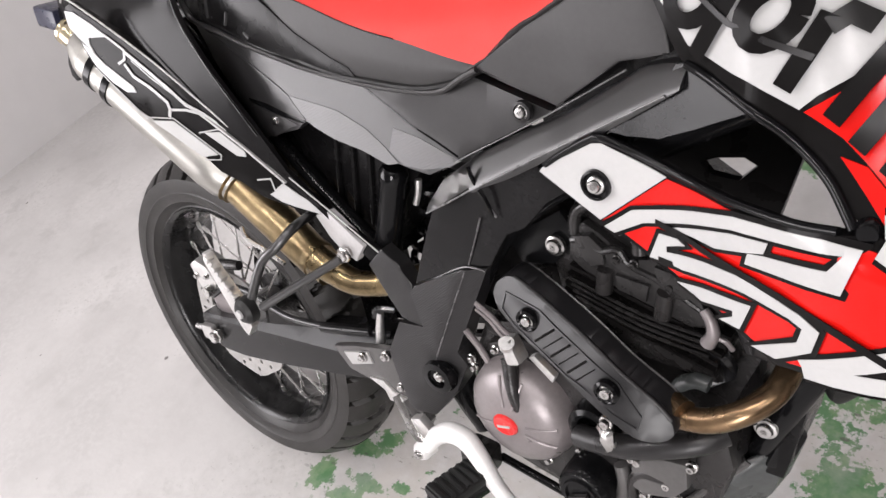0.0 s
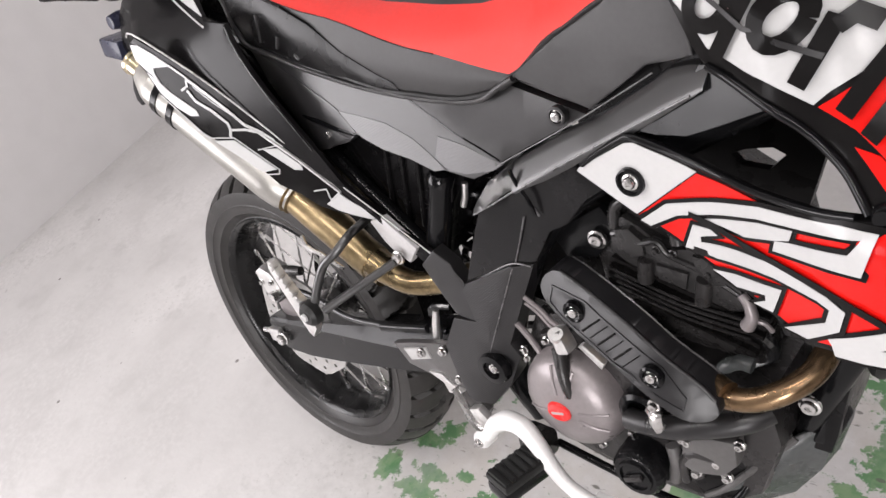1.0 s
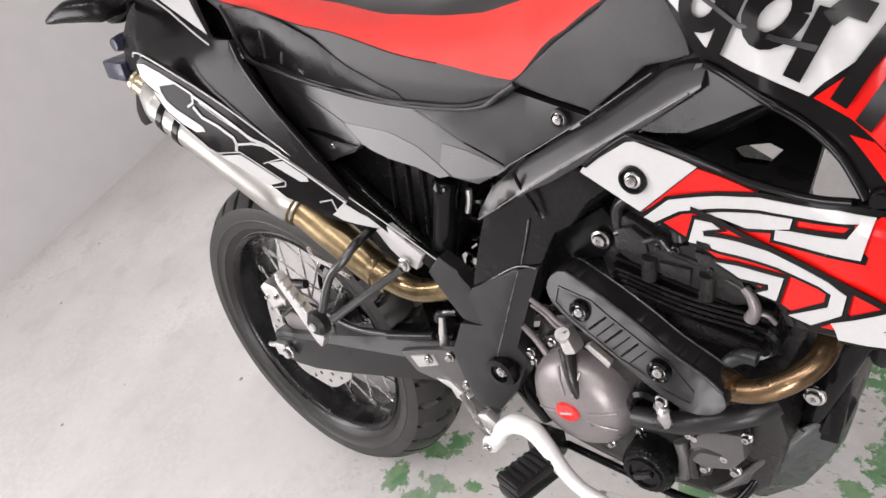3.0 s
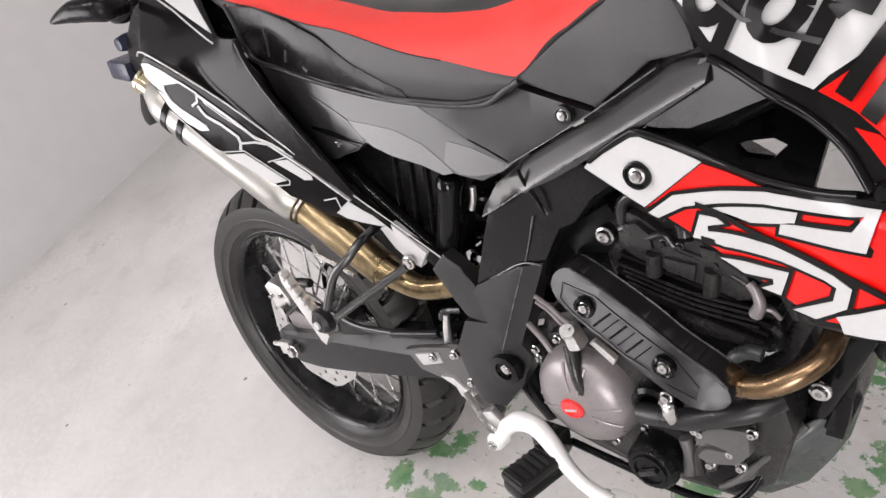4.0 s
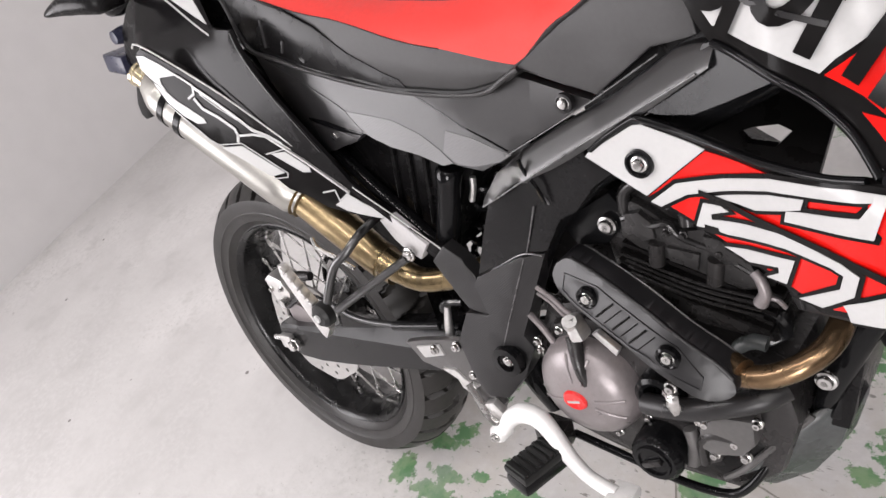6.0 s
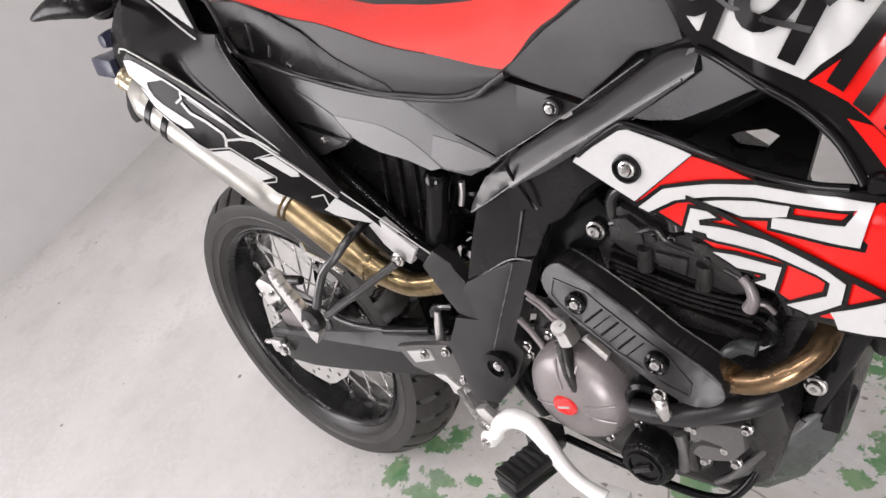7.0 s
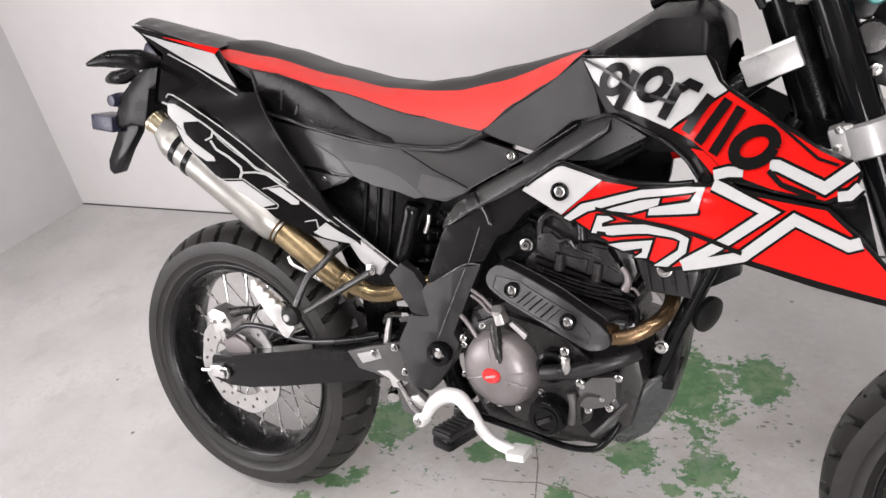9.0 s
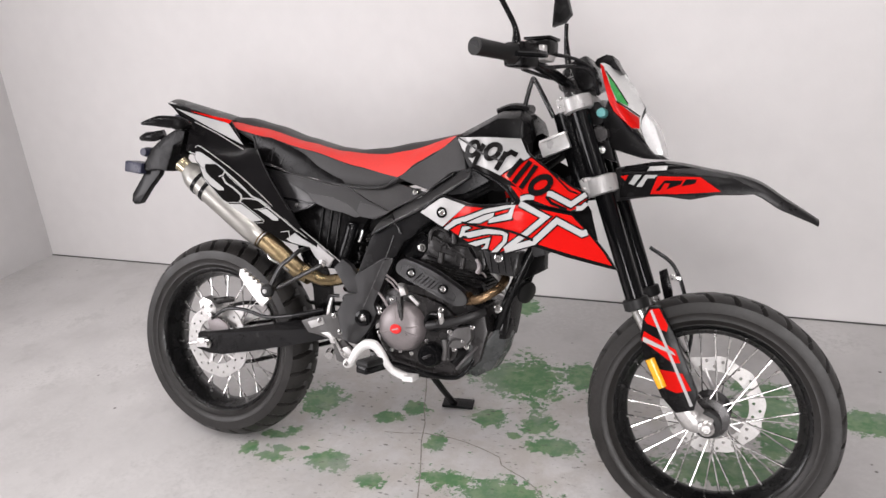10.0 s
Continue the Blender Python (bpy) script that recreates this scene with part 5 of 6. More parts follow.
for s in (1, -1):
    rows = []
    for i in range(25):
        u, r, w = (along(e, i / 24) for e in (BAR_TOP, BAR_RIDGE, BAR_FOOT))
        line = [u.lerp(r, k) for k in (0, 0.03, 0.3, 0.6, 0.8, 0.9)] + [r.lerp(w, k) for k in (0, 0.15, 0.4, 0.7, 0.97, 1)]
        ring = [(p.x, s * (barf(p.x, p.y) + (0.0015 if j in (0, 11) else 0)), p.y) for j, p in enumerate(line)]
        rows.append(ring + [(w.x, s * (barf(w.x, w.y) + 0.024), w.y), (u.x, s * (barf(u.x, u.y) + 0.024), u.y)])
    bar = grid(rows, True)
    bar.verts.ensure_lookup_table()
    bar.faces.new([bar.verts[j] for j in range(14)]), bar.faces.new([bar.verts[24 * 14 + j] for j in range(14)])
    up = part("spar_cover", bar, BAR, bike, "satin black frame cover bar", smooth=50)
    kn = part("knee_cover", plate([(0.551, 0.667), (0.584, 0.687), (0.618, 0.706), (0.688, 0.746), (0.689, 0.738), (0.715, 0.718), (0.693, 0.702), (0.668, 0.671), (0.646, 0.659), (0.623, 0.618), (0.586, 0.606), (0.513, 0.566), (0.536, 0.630)], strutf, 0.03, 0.03, 0.004, flip=s), SPAR, bike, "black plastic knee of the frame cover")
    ft = part("foot_cover", plate([(0.513, 0.564), (0.586, 0.605), (0.614, 0.609), (0.592, 0.557), (0.561, 0.483), (0.568, 0.461), (0.546, 0.411), (0.515, 0.370), (0.483, 0.380), (0.468, 0.414), (0.457, 0.455), (0.482, 0.506), (0.520, 0.511), (0.507, 0.553)], footf, 0.028, 0.03, 0.004, flip=s, lift=0.004, cuts=(((0.526, 0.450), (0.592, 0.606)),)), FOOT, bike, "grained grey-black foot of the frame cover")
    part("spike_cover", plate([(0.440, 0.573), (0.464, 0.599), (0.490, 0.584), (0.507, 0.563), (0.510, 0.551), (0.521, 0.508), (0.486, 0.512), (0.461, 0.544)], strutf, 0.02, 0.03, 0.004, flip=s, lift=0.002), PLASTIC_GREY, bike, "grey-black pointed frame cover tip")
    if s > 0:
        part("end_pad", plate([(0.5575, 0.672), (0.573, 0.707), (0.603, 0.729), (0.615, 0.734), (0.619, 0.712)], lambda x, z: -0.126 + 0.74 * max(0.0, z - 0.684) + 0.03 * (x - 0.59), 0.014, 0.01, 0.0015), BAR, kn, "glossy end of the frame cover")
        part("crease", tube([(0.614, -0.118, 0.731), (0.619, -0.118, 0.717), (0.629, -0.116, 0.699), (0.635, -0.114, 0.680)], 0.0022, seg=8), GLOSS_BLACK, up)
        part("pivot_ring", lathe([(0.013, -0.008), (0.021, -0.007), (0.023, 0.0), (0.023, 0.006), (0.013, 0.006)], (0.537, -0.124, 0.446), seg=28, closed=True), GLOSS_BLACK, ft)
        bolt("bolt", 0.537, -0.124, 0.446, 0.009, ft)

# lighter grey beads along the rounded moulded edges; highlights put into their colour
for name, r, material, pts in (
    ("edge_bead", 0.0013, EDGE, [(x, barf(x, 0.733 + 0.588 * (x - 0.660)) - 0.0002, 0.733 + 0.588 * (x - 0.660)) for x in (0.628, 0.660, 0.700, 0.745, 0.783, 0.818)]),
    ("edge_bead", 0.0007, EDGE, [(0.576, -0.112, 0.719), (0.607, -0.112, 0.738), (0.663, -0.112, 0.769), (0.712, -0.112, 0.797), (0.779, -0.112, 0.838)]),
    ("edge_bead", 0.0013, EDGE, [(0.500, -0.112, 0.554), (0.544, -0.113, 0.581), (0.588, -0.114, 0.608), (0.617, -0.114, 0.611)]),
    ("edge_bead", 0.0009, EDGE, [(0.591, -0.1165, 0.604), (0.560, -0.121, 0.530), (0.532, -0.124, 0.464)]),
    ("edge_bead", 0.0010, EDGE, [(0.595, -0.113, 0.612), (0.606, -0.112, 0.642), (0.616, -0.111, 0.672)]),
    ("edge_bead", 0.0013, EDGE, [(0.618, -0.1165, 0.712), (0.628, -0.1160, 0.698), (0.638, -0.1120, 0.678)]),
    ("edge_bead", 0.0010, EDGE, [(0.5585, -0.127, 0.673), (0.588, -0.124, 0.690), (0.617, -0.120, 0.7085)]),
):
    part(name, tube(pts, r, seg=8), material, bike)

# front: headlight mask, lamp, peak mudguard
for s in (1, -1):
    shell = part("headlight_mask", plate([(1.129, 1.107), (1.135, 1.109), (1.157, 1.103), (1.176, 1.089), (1.202, 1.053), (1.225, 1.011), (1.224, 0.987), (1.227, 0.957), (1.210, 0.958), (1.167, 0.996), (1.153, 1.021), (1.140, 1.063)], maskf, 0.004, 0.009, 0, 0, s), MASK_WHITE, bike, "white headlight mask with red and green side stripes")
    part("red_stripe", plate([(1.129, 1.106), (1.136, 1.101), (1.142, 1.084), (1.156, 1.050), (1.171, 1.018), (1.197, 1.000), (1.221, 0.984), (1.226, 0.958), (1.210, 0.958), (1.167, 0.996), (1.153, 1.021), (1.140, 1.063)], maskf, 0.0012, 0.009, 0, 0.0030, s), RED, shell, "red edge stripe")
    part("green_stripe", plate([(1.143, 1.087), (1.159, 1.066), (1.193, 1.018), (1.195, 1.010), (1.173, 1.020), (1.157, 1.050)], maskf, 0.0012, 0.009, 0, 0.0034, s), GREEN, shell, "green stripe")
    part("black_line", band([(1.141, 1.090), (1.159, 1.067), (1.194, 1.016)], 0.0022, maskf, 0.0044, flip=s), DECAL_BLACK, shell)
    part("black_line", band([(1.171, 1.019), (1.197, 1.004), (1.222, 0.987)], 0.0030, maskf, 0.0044, flip=s), DECAL_BLACK, shell)
    if s > 0:
        mask = shell
part("lamp_lens", plate([(1.223, 0.981), (1.232, 0.997), (1.255, 0.972), (1.273, 0.928), (1.282, 0.895), (1.257, 0.897), (1.236, 0.925), (1.222, 0.959)], -0.050, 0.10, bevel=0.014), LENS, mask, "white headlamp lens")
part("screen", plate([(1.106, 1.114), (1.113, 1.124), (1.133, 1.133), (1.148, 1.130), (1.156, 1.115), (1.173, 1.090), (1.142, 1.103), (1.112, 1.106)], -0.045, 0.09, bevel=0.004), PLASTIC, mask, "small black fly screen")
part("mask_body", plate([(1.147, 1.024), (1.162, 1.006), (1.219, 0.941), (1.260, 0.901), (1.282, 0.889), (1.234, 0.890), (1.160, 0.911), (1.139, 0.950), (1.140, 1.000)], -0.072, 0.144, bevel=0.008), PLASTIC, mask, "black shell of the headlight")
peak_top = [(1.17, 0.868, 0.055), (1.28, 0.886, 0.062), (1.37, 0.874, 0.064), (1.478, 0.852, 0.060), (1.545, 0.812, 0.045), (1.618, 0.766, 0.018)]
rows = [[(x, w * k / 4, z - 0.010 * (k / 4) ** 2 - (0.050 * max(0, min(1, (1.46 - x) / 0.12)) + 0.018 * max(0, min(1, (1.612 - x) / 0.08)) + 0.004 if abs(k) == 4 else 0)) for k in range(-4, 5)] for x, z, w in [tuple(p) for p in spline(peak_top, 4)]]
peak = part("front_mudguard", grid(rows), PLASTIC_GREY, bike, "black high-mounted front mudguard with red decal")
peak.modifiers.new("thick", "SOLIDIFY").thickness = 0.004
for s in (1, -1):
    pk = part("peak_side", plate([(1.187, 0.797), (1.189, 0.853), (1.279, 0.861), (1.438, 0.851), (1.501, 0.819), (1.453, 0.814), (1.320, 0.808), (1.218, 0.800)], -0.066, 0.006, bevel=0.002, flip=s), PLASTIC, peak)
    part("red_decal", plate([(1.187, 0.847), (1.205, 0.851), (1.198, 0.837)], -0.066, 0.0012, lift=0.0016, flip=s), RED, peak)
    part("red_decal", plate([(1.257, 0.808), (1.272, 0.850), (1.366, 0.851), (1.412, 0.820), (1.320, 0.811)], -0.066, 0.0012, lift=0.0016, flip=s), RED, peak, "red side decal")
    for pts in ([(1.207, 0.830), (1.220, 0.851), (1.236, 0.852), (1.219, 0.827)], [(1.225, 0.824), (1.244, 0.852), (1.272, 0.853), (1.265, 0.845), (1.249, 0.844), (1.238, 0.824)]):
        part("white_decal", plate(pts, -0.066, 0.0012, lift=0.0020, flip=s), WHITE, peak, "small white slanted bar")
    for pts in ([(1.269, 0.816), (1.288, 0.841), (1.305, 0.841), (1.301, 0.835), (1.288, 0.834), (1.279, 0.817)], [(1.294, 0.820), (1.303, 0.841), (1.328, 0.842), (1.323, 0.832), (1.306, 0.826)], [(1.326, 0.829), (1.335, 0.845), (1.359, 0.846), (1.355, 0.836)]):
        part("black_bar", plate(pts, -0.066, 0.0012, lift=0.0026, flip=s), DECAL_BLACK, peak, "plain black mark on the mudguard")
part("peak_brace", plate([(1.184, 0.858), (1.194, 0.872), (1.287, 0.880), (1.363, 0.872), (1.276, 0.861)], -0.05, 0.10, bevel=0.004), GLOSS_BLACK, peak)
part("silver_tab", plate([(1.247, 0.861), (1.253, 0.872), (1.293, 0.875), (1.291, 0.864)], -0.068, 0.01, bevel=0.002), SILVER, peak)

# fork shrouds, indicators' mounts and cables behind the mask
for pts, material in (([(1.092, 1.015), (1.129, 1.019), (1.152, 0.996), (1.137, 0.963), (1.108, 0.967)], PLASTIC), ([(1.118, 0.957), (1.160, 0.931), (1.176, 0.879), (1.138, 0.891), (1.117, 0.924)], PLASTIC)):
    part("lamp_bracket", plate(pts, -0.085, 0.03, bevel=0.004), material, bike)
part("indicator_cap", lathe([(0, -0.012), (0.010, -0.010), (0.012, 0), (0.012, 0.02)], (1.141, -0.100, 0.992), seg=16), TEAL, bike)
part("horn", lathe([(0, -0.01), (0.018, -0.008), (0.022, 0.0), (0.020, 0.012), (0.012, 0.02)], (1.140, -0.095, 0.943), seg=20), CASE, bike, "small dark round mount")
for q in ((1.106, -0.105, 1.014), (1.148, -0.105, 0.906)):
    bolt("bolt", *q, 0.006, bike)


# ---------------------------------------------------------------- engine
ENG = [(0.560, 0.455), (0.585, 0.520), (0.650, 0.545), (0.740, 0.535), (0.800, 0.515), (0.865, 0.500), (0.880, 0.440), (0.860, 0.360), (0.815, 0.315), (0.700, 0.308), (0.610, 0.325), (0.570, 0.380)]
engine = part("engine", plate(ENG, -0.090, 0.19, bevel=0.012), CASE, bike, "dark grey single-cylinder engine")
part("side_cover", plate([(0.585, 0.440), (0.600, 0.505), (0.650, 0.528), (0.715, 0.515), (0.760, 0.500), (0.800, 0.470), (0.815, 0.420), (0.800, 0.365), (0.760, 0.335), (0.715, 0.330), (0.660, 0.345), (0.600, 0.385)], -0.104, 0.02, bevel=0.006), CASE, engine, "cast right-hand engine cover")
CL = (0.6475, 0, 0.4335)
clutch = part("clutch_cover", lathe([(0.0, -0.141), (0.020, -0.1405), (0.040, -0.137), (0.056, -0.130), (0.064, -0.120), (0.0665, -0.108), (0.068, -0.100), (0.0, -0.100)], CL, seg=56), CLUTCH, engine, "domed anthracite clutch cover")
for a in (75, 105, -18, 8, 200):
    r0, r1 = 0.022, 0.057
    ca, sa = math.cos(radians(a)), math.sin(radians(a))
    part("rib", tube([(CL[0] + r0 * ca, -0.1395, CL[2] + r0 * sa), (CL[0] + 0.04 * ca, -0.1365, CL[2] + 0.04 * sa), (CL[0] + r1 * ca, -0.129, CL[2] + r1 * sa)], 0.0022, seg=8), CLUTCH, clutch)
part("arm_rib", tube([(CL[0] + 0.012, -0.132, CL[2] + 0.016), (CL[0] + 0.006, -0.134, CL[2] + 0.045), (CL[0] - 0.004, -0.122, CL[2] + 0.078)], [0.007, 0.008, 0.010], seg=12), CASE, clutch)
part("badge", lathe([(0, -0.1455), (0.0125, -0.145), (0.0145, -0.1425), (0.0145, -0.138)], (CL[0] - 0.004, 0, CL[2] - 0.002), seg=32, shape=lambda a, j: 1 + 0.12 * math.cos(2 * a)), BADGE, clutch, "oval red badge without lettering")
part("badge_bar", box((CL[0] - 0.004, -0.1456, CL[2] - 0.002), (0.018, 0.0012, 0.003), (0, -18, 0), 0), SILVER, clutch, "plain light bar")
for i, a in enumerate((20, 62, 118, 158, 200, 245, 290, 335)):
    bolt("bolt", CL[0] + 0.076 * math.cos(radians(a)), -0.106, CL[2] + 0.076 * math.sin(radians(a)), 0.0045, engine)
OIL = (0.735, 0, 0.370)
oilc = part("oil_filter_cap", lathe([(0, -0.139), (0.017, -0.139), (0.018, -0.142), (0.021, -0.142), (0.022, -0.139), (0.0265, -0.139), (0.030, -0.135), (0.032, -0.126), (0.0325, -0.100), (0, -0.100)], OIL, seg=72, shape=lambda a, j: 1 + (0.018 * math.copysign(1, math.sin(24 * a)) if j in (5, 6) else 0)), SATIN_BLACK, engine, "ribbed black oil filter cap")
part("grip_bar", box((OIL[0], -0.1425, OIL[2]), (0.026, 0.006, 0.007), (0, -30, 0), 0.0015), CASE, oilc)
# water pump with its hose
part("water_pump", lathe([(0, -0.131), (0.018, -0.131), (0.024, -0.127), (0.027, -0.118), (0.028, -0.095), (0, -0.095)], (0.800, 0.018, 0.415), seg=32), CASE, engine, "cast water pump cover")
part("pump_plate", plate([(0.786, 0.429), (0.806, 0.450), (0.844, 0.457), (0.846, 0.425), (0.832, 0.404), (0.800, 0.392), (0.783, 0.398)], -0.122, 0.022, bevel=0.005), PEG_GREY, engine, "grey cast water pump cover")
for x, z in ((0.848, 0.455), (0.800, 0.392), (0.834, 0.402), (0.786, 0.436)):
    bolt("bolt", x, -0.120, z, 0.0052, engine)
part("pump_arch", tube([(0.784, -0.112, 0.366), (0.784, -0.116, 0.396), (0.796, -0.118, 0.418), (0.823, -0.116, 0.421), (0.837, -0.112, 0.427)], 0.006, seg=10), CASE, engine)
part("cover_rib", tube([(0.770, -0.112, 0.412), (0.775, -0.114, 0.390), (0.770, -0.112, 0.360)], 0.008, seg=10), PEG_GREY, engine)
part("coolant_hose", tube([(0.730, -0.128, 0.447), (0.754, -0.132, 0.454), (0.787, -0.132, 0.462), (0.827, -0.125, 0.477), (0.855, -0.115, 0.488), (0.871, -0.100, 0.495)], 0.0125, seg=16), PLASTIC_GREY, engine, "black rubber coolant hose")
part("pump_collar", lathe([(0.0, -0.112), (0.014, -0.112), (0.016, -0.126), (0.021, -0.129), (0.026, -0.126), (0.0275, -0.116), (0.0275, -0.100), (0, -0.100)], (0.742, 0, 0.457), seg=32), SATIN_BLACK, engine, "black round pump housing")
part("hose_clip", tube([(0.765, -0.140, 0.487), (0.773, -0.147, 0.488), (0.774, -0.147, 0.475), (0.774, -0.138, 0.456)], 0.0045, seg=8, flat=1.6), STEEL, engine, "bright hose clip")
bolt("bolt", *(0.771, -0.146, 0.497), 0.006, engine)
for p in [(0.791, -0.118, 0.432), (0.823, -0.118, 0.416), (0.774, -0.105, 0.364), (0.831, -0.100, 0.410), (0.574, -0.105, 0.473), (0.643, -0.112, 0.368)]:
    bolt("bolt", *p, 0.0055, engine)
part("clutch_arm", box((0.658, -0.132, 0.536), (0.019, 0.022, 0.030), (0, -20, 0), 0.005, taper=(0.75, 0.9)), ALU, engine, "bright cast clutch lever")
part("lever_cap", lathe([(0, -0.006), (0.0055, -0.006), (0.0080, -0.004), (0.0085, 0.004), (0, 0.004)], (0.6555, -0.140, 0.546), (0.25, -0.35, 0.9), 18), ALU, engine)
for y, r, pts in ((-0.116, 0.0030, ((0.600, 0.567), (0.620, 0.5555), (0.634, 0.543), (0.650, 0.536))), (-0.112, 0.0028, ((0.597, 0.556), (0.614, 0.546), (0.627, 0.533), (0.645, 0.522))), (-0.108, 0.0042, ((0.571, 0.519), (0.580, 0.5105), (0.591, 0.498), (0.603, 0.480)))):
    part("cable_guide", tube([(x, y, z) for x, z in pts], r, seg=8), CLUTCH, engine, "grey metal cable guide")
part("number_tab", plate([(0.664, 0.515), (0.671, 0.520), (0.696, 0.501), (0.692, 0.492)], -0.115, 0.008, bevel=0.001), ALU, engine)
# cylinder and head
cyl = part("cylinder", plate([(0.690, 0.530), (0.672, 0.620), (0.700, 0.640), (0.835, 0.590), (0.852, 0.520)], -0.070, 0.14, bevel=0.010), CASE, engine, "dark cylinder block")
for k in range(5):
    d = 0.011 * k
    part("fin", plate([(0.690 + d * 0.3, 0.585 + d), (0.689 + d * 0.3, 0.590 + d), (0.850 + d * 0.3, 0.545 + d), (0.850 + d * 0.3, 0.540 + d)], -0.080, 0.16, bevel=0.001), DARK, cyl)
head = part("cylinder_head", plate([(0.690, 0.625), (0.700, 0.690), (0.730, 0.706), (0.785, 0.694), (0.850, 0.655), (0.862, 0.610), (0.850, 0.580), (0.770, 0.612)], -0.072, 0.144, bevel=0.010), HEAD, engine, "dark grey cylinder head with a shaped cover")
part("head_cover", plate([(0.703, 0.670), (0.718, 0.677), (0.736, 0.669), (0.753, 0.657), (0.798, 0.640), (0.835, 0.616), (0.838, 0.602), (0.796, 0.615), (0.756, 0.627), (0.726, 0.638), (0.705, 0.648)], -0.084, 0.03, bevel=0.005), HEAD, head, "black plastic cover on the cylinder head")
part("cover_lip", tube([(0.707, -0.086, 0.656), (0.727, -0.088, 0.663), (0.739, -0.090, 0.654), (0.758, -0.090, 0.659), (0.770, -0.088, 0.645), (0.801, -0.088, 0.635), (0.837, -0.086, 0.615)], 0.0035, seg=8), HEAD, head)
vc = part("valve_cover", plate([(0.706, 0.661), (0.728, 0.669), (0.743, 0.659), (0.765, 0.649), (0.793, 0.657), (0.819, 0.653), (0.837, 0.626), (0.848, 0.599), (0.829, 0.594), (0.779, 0.609), (0.723, 0.624), (0.704, 0.637)], -0.088, 0.02, bevel=0.003), HEAD, head, "grey-black shaped valve cover")
part("cover_block", plate([(0.713, 0.665), (0.729, 0.669), (0.743, 0.658), (0.745, 0.641), (0.729, 0.635), (0.714, 0.643)], -0.0925, 0.01, bevel=0.002), HEAD, vc)
part("cover_block", plate([(0.756, 0.633), (0.790, 0.630), (0.787, 0.611), (0.758, 0.617)], -0.0925, 0.01, bevel=0.002), HEAD, vc)
part("cover_block", plate([(0.795, 0.652), (0.821, 0.649), (0.835, 0.628), (0.815, 0.622), (0.798, 0.635)], -0.0925, 0.01, bevel=0.002), HEAD, vc)
for p, q in ([(0.745, -0.090, 0.636), (0.742, -0.088, 0.609)], [(0.806, -0.090, 0.627), (0.802, -0.088, 0.598)], [(0.778, -0.086, 0.686), (0.780, -0.088, 0.661)]):
    part("cover_pillar", tube([p, q], 0.0085, seg=14, smooth=False), CASE, vc)
part("cover_arch", tube([(0.708, -0.080, 0.662), (0.711, -0.082, 0.685), (0.728, -0.082, 0.698), (0.749, -0.082, 0.691), (0.762, -0.082, 0.676)], 0.007, seg=10), HEAD, vc)
for k in range(4):
    part("cover_fin", tube([(x + 0.002 * k, y, z - 0.007 * k) for x, y, z in [(0.701, -0.084, 0.610), (0.776, -0.084, 0.591), (0.840, -0.084, 0.585)]], 0.0018, seg=6), HEAD, vc)
for p in [(0.757, -0.090, 0.649), (0.810, -0.090, 0.634), (0.774, -0.090, 0.648)]:
    bolt("bolt", *p, 0.004, head, CASE)
part("head_bracket", plate([(0.619, 0.634), (0.644, 0.649), (0.687, 0.678), (0.697, 0.664), (0.698, 0.638), (0.677, 0.614), (0.639, 0.604)], -0.074, 0.010, bevel=0.002), SATIN_BLACK, bike, "black engine hanger plate")
bolt("bolt", 0.685, -0.083, 0.642, 0.0095, bike)
# dark block added to stop the view through the frame
part("inner_block", box((0.66, 0, 0.60), (0.16, 0.13, 0.16), (0, 20, 0), 0.01), DARK, bike, "dark filler block in place of throttle body and wiring")
part("intake_boot", tube([(0.70, 0, 0.66), (0.62, 0, 0.69), (0.50, 0, 0.70)], 0.035, seg=16), SOFT_RUBBER, bike)
part("wiring", tube([(0.813, -0.060, 0.563), (0.847, -0.070, 0.564), (0.855, -0.050, 0.524), (0.819, -0.070, 0.506), (0.812, -0.090, 0.504)], 0.007, seg=8), CABLE, bike)
part("spring_hook", tube([(0.845, -0.100, 0.626), (0.852, -0.102, 0.618), (0.855, -0.102, 0.605), (0.850, -0.100, 0.592)], [0.0045, 0.0050, 0.0060, 0.0072], seg=12), CLUTCH, bike, "grey metal spring hook")
part("hook_wire", tube([(0.851, -0.090, 0.592), (0.861, -0.088, 0.590), (0.867, -0.084, 0.580)], 0.0026, seg=8), CLUTCH, bike)
part("breather_elbow", tube([(0.805, -0.075, 0.482), (0.8124, -0.075, 0.505), (0.821, -0.075, 0.5175), (0.833, -0.075, 0.524), (0.845, -0.075, 0.5235)], 0.0082, seg=14), SKID, engine, "grey rubber elbow hose")

# ---------------------------------------------------------------- exhaust
header = part("exhaust_header", tube([(0.812, -0.128, 0.524), (0.838, -0.130, 0.524), (0.868, -0.128, 0.531), (0.895, -0.118, 0.547), (0.912, -0.098, 0.563), (0.914, -0.070, 0.580), (0.898, -0.045, 0.594), (0.872, -0.030, 0.606)], 0.0118, seg=20), BRONZE, bike, "heat-browned exhaust header pipe")
part("flange", lathe([(0.02, -0.006), (0.030, -0.006), (0.030, 0.006), (0.02, 0.006)], (0.872, -0.02, 0.625), (1, 0, 0.2), 16), STEEL, header)
part("pipe_inner", tube([(0.845, -0.135, 0.535), (0.78, -0.105, 0.535), (0.70, -0.09, 0.545)], 0.0125, seg=16), BRONZE, header)
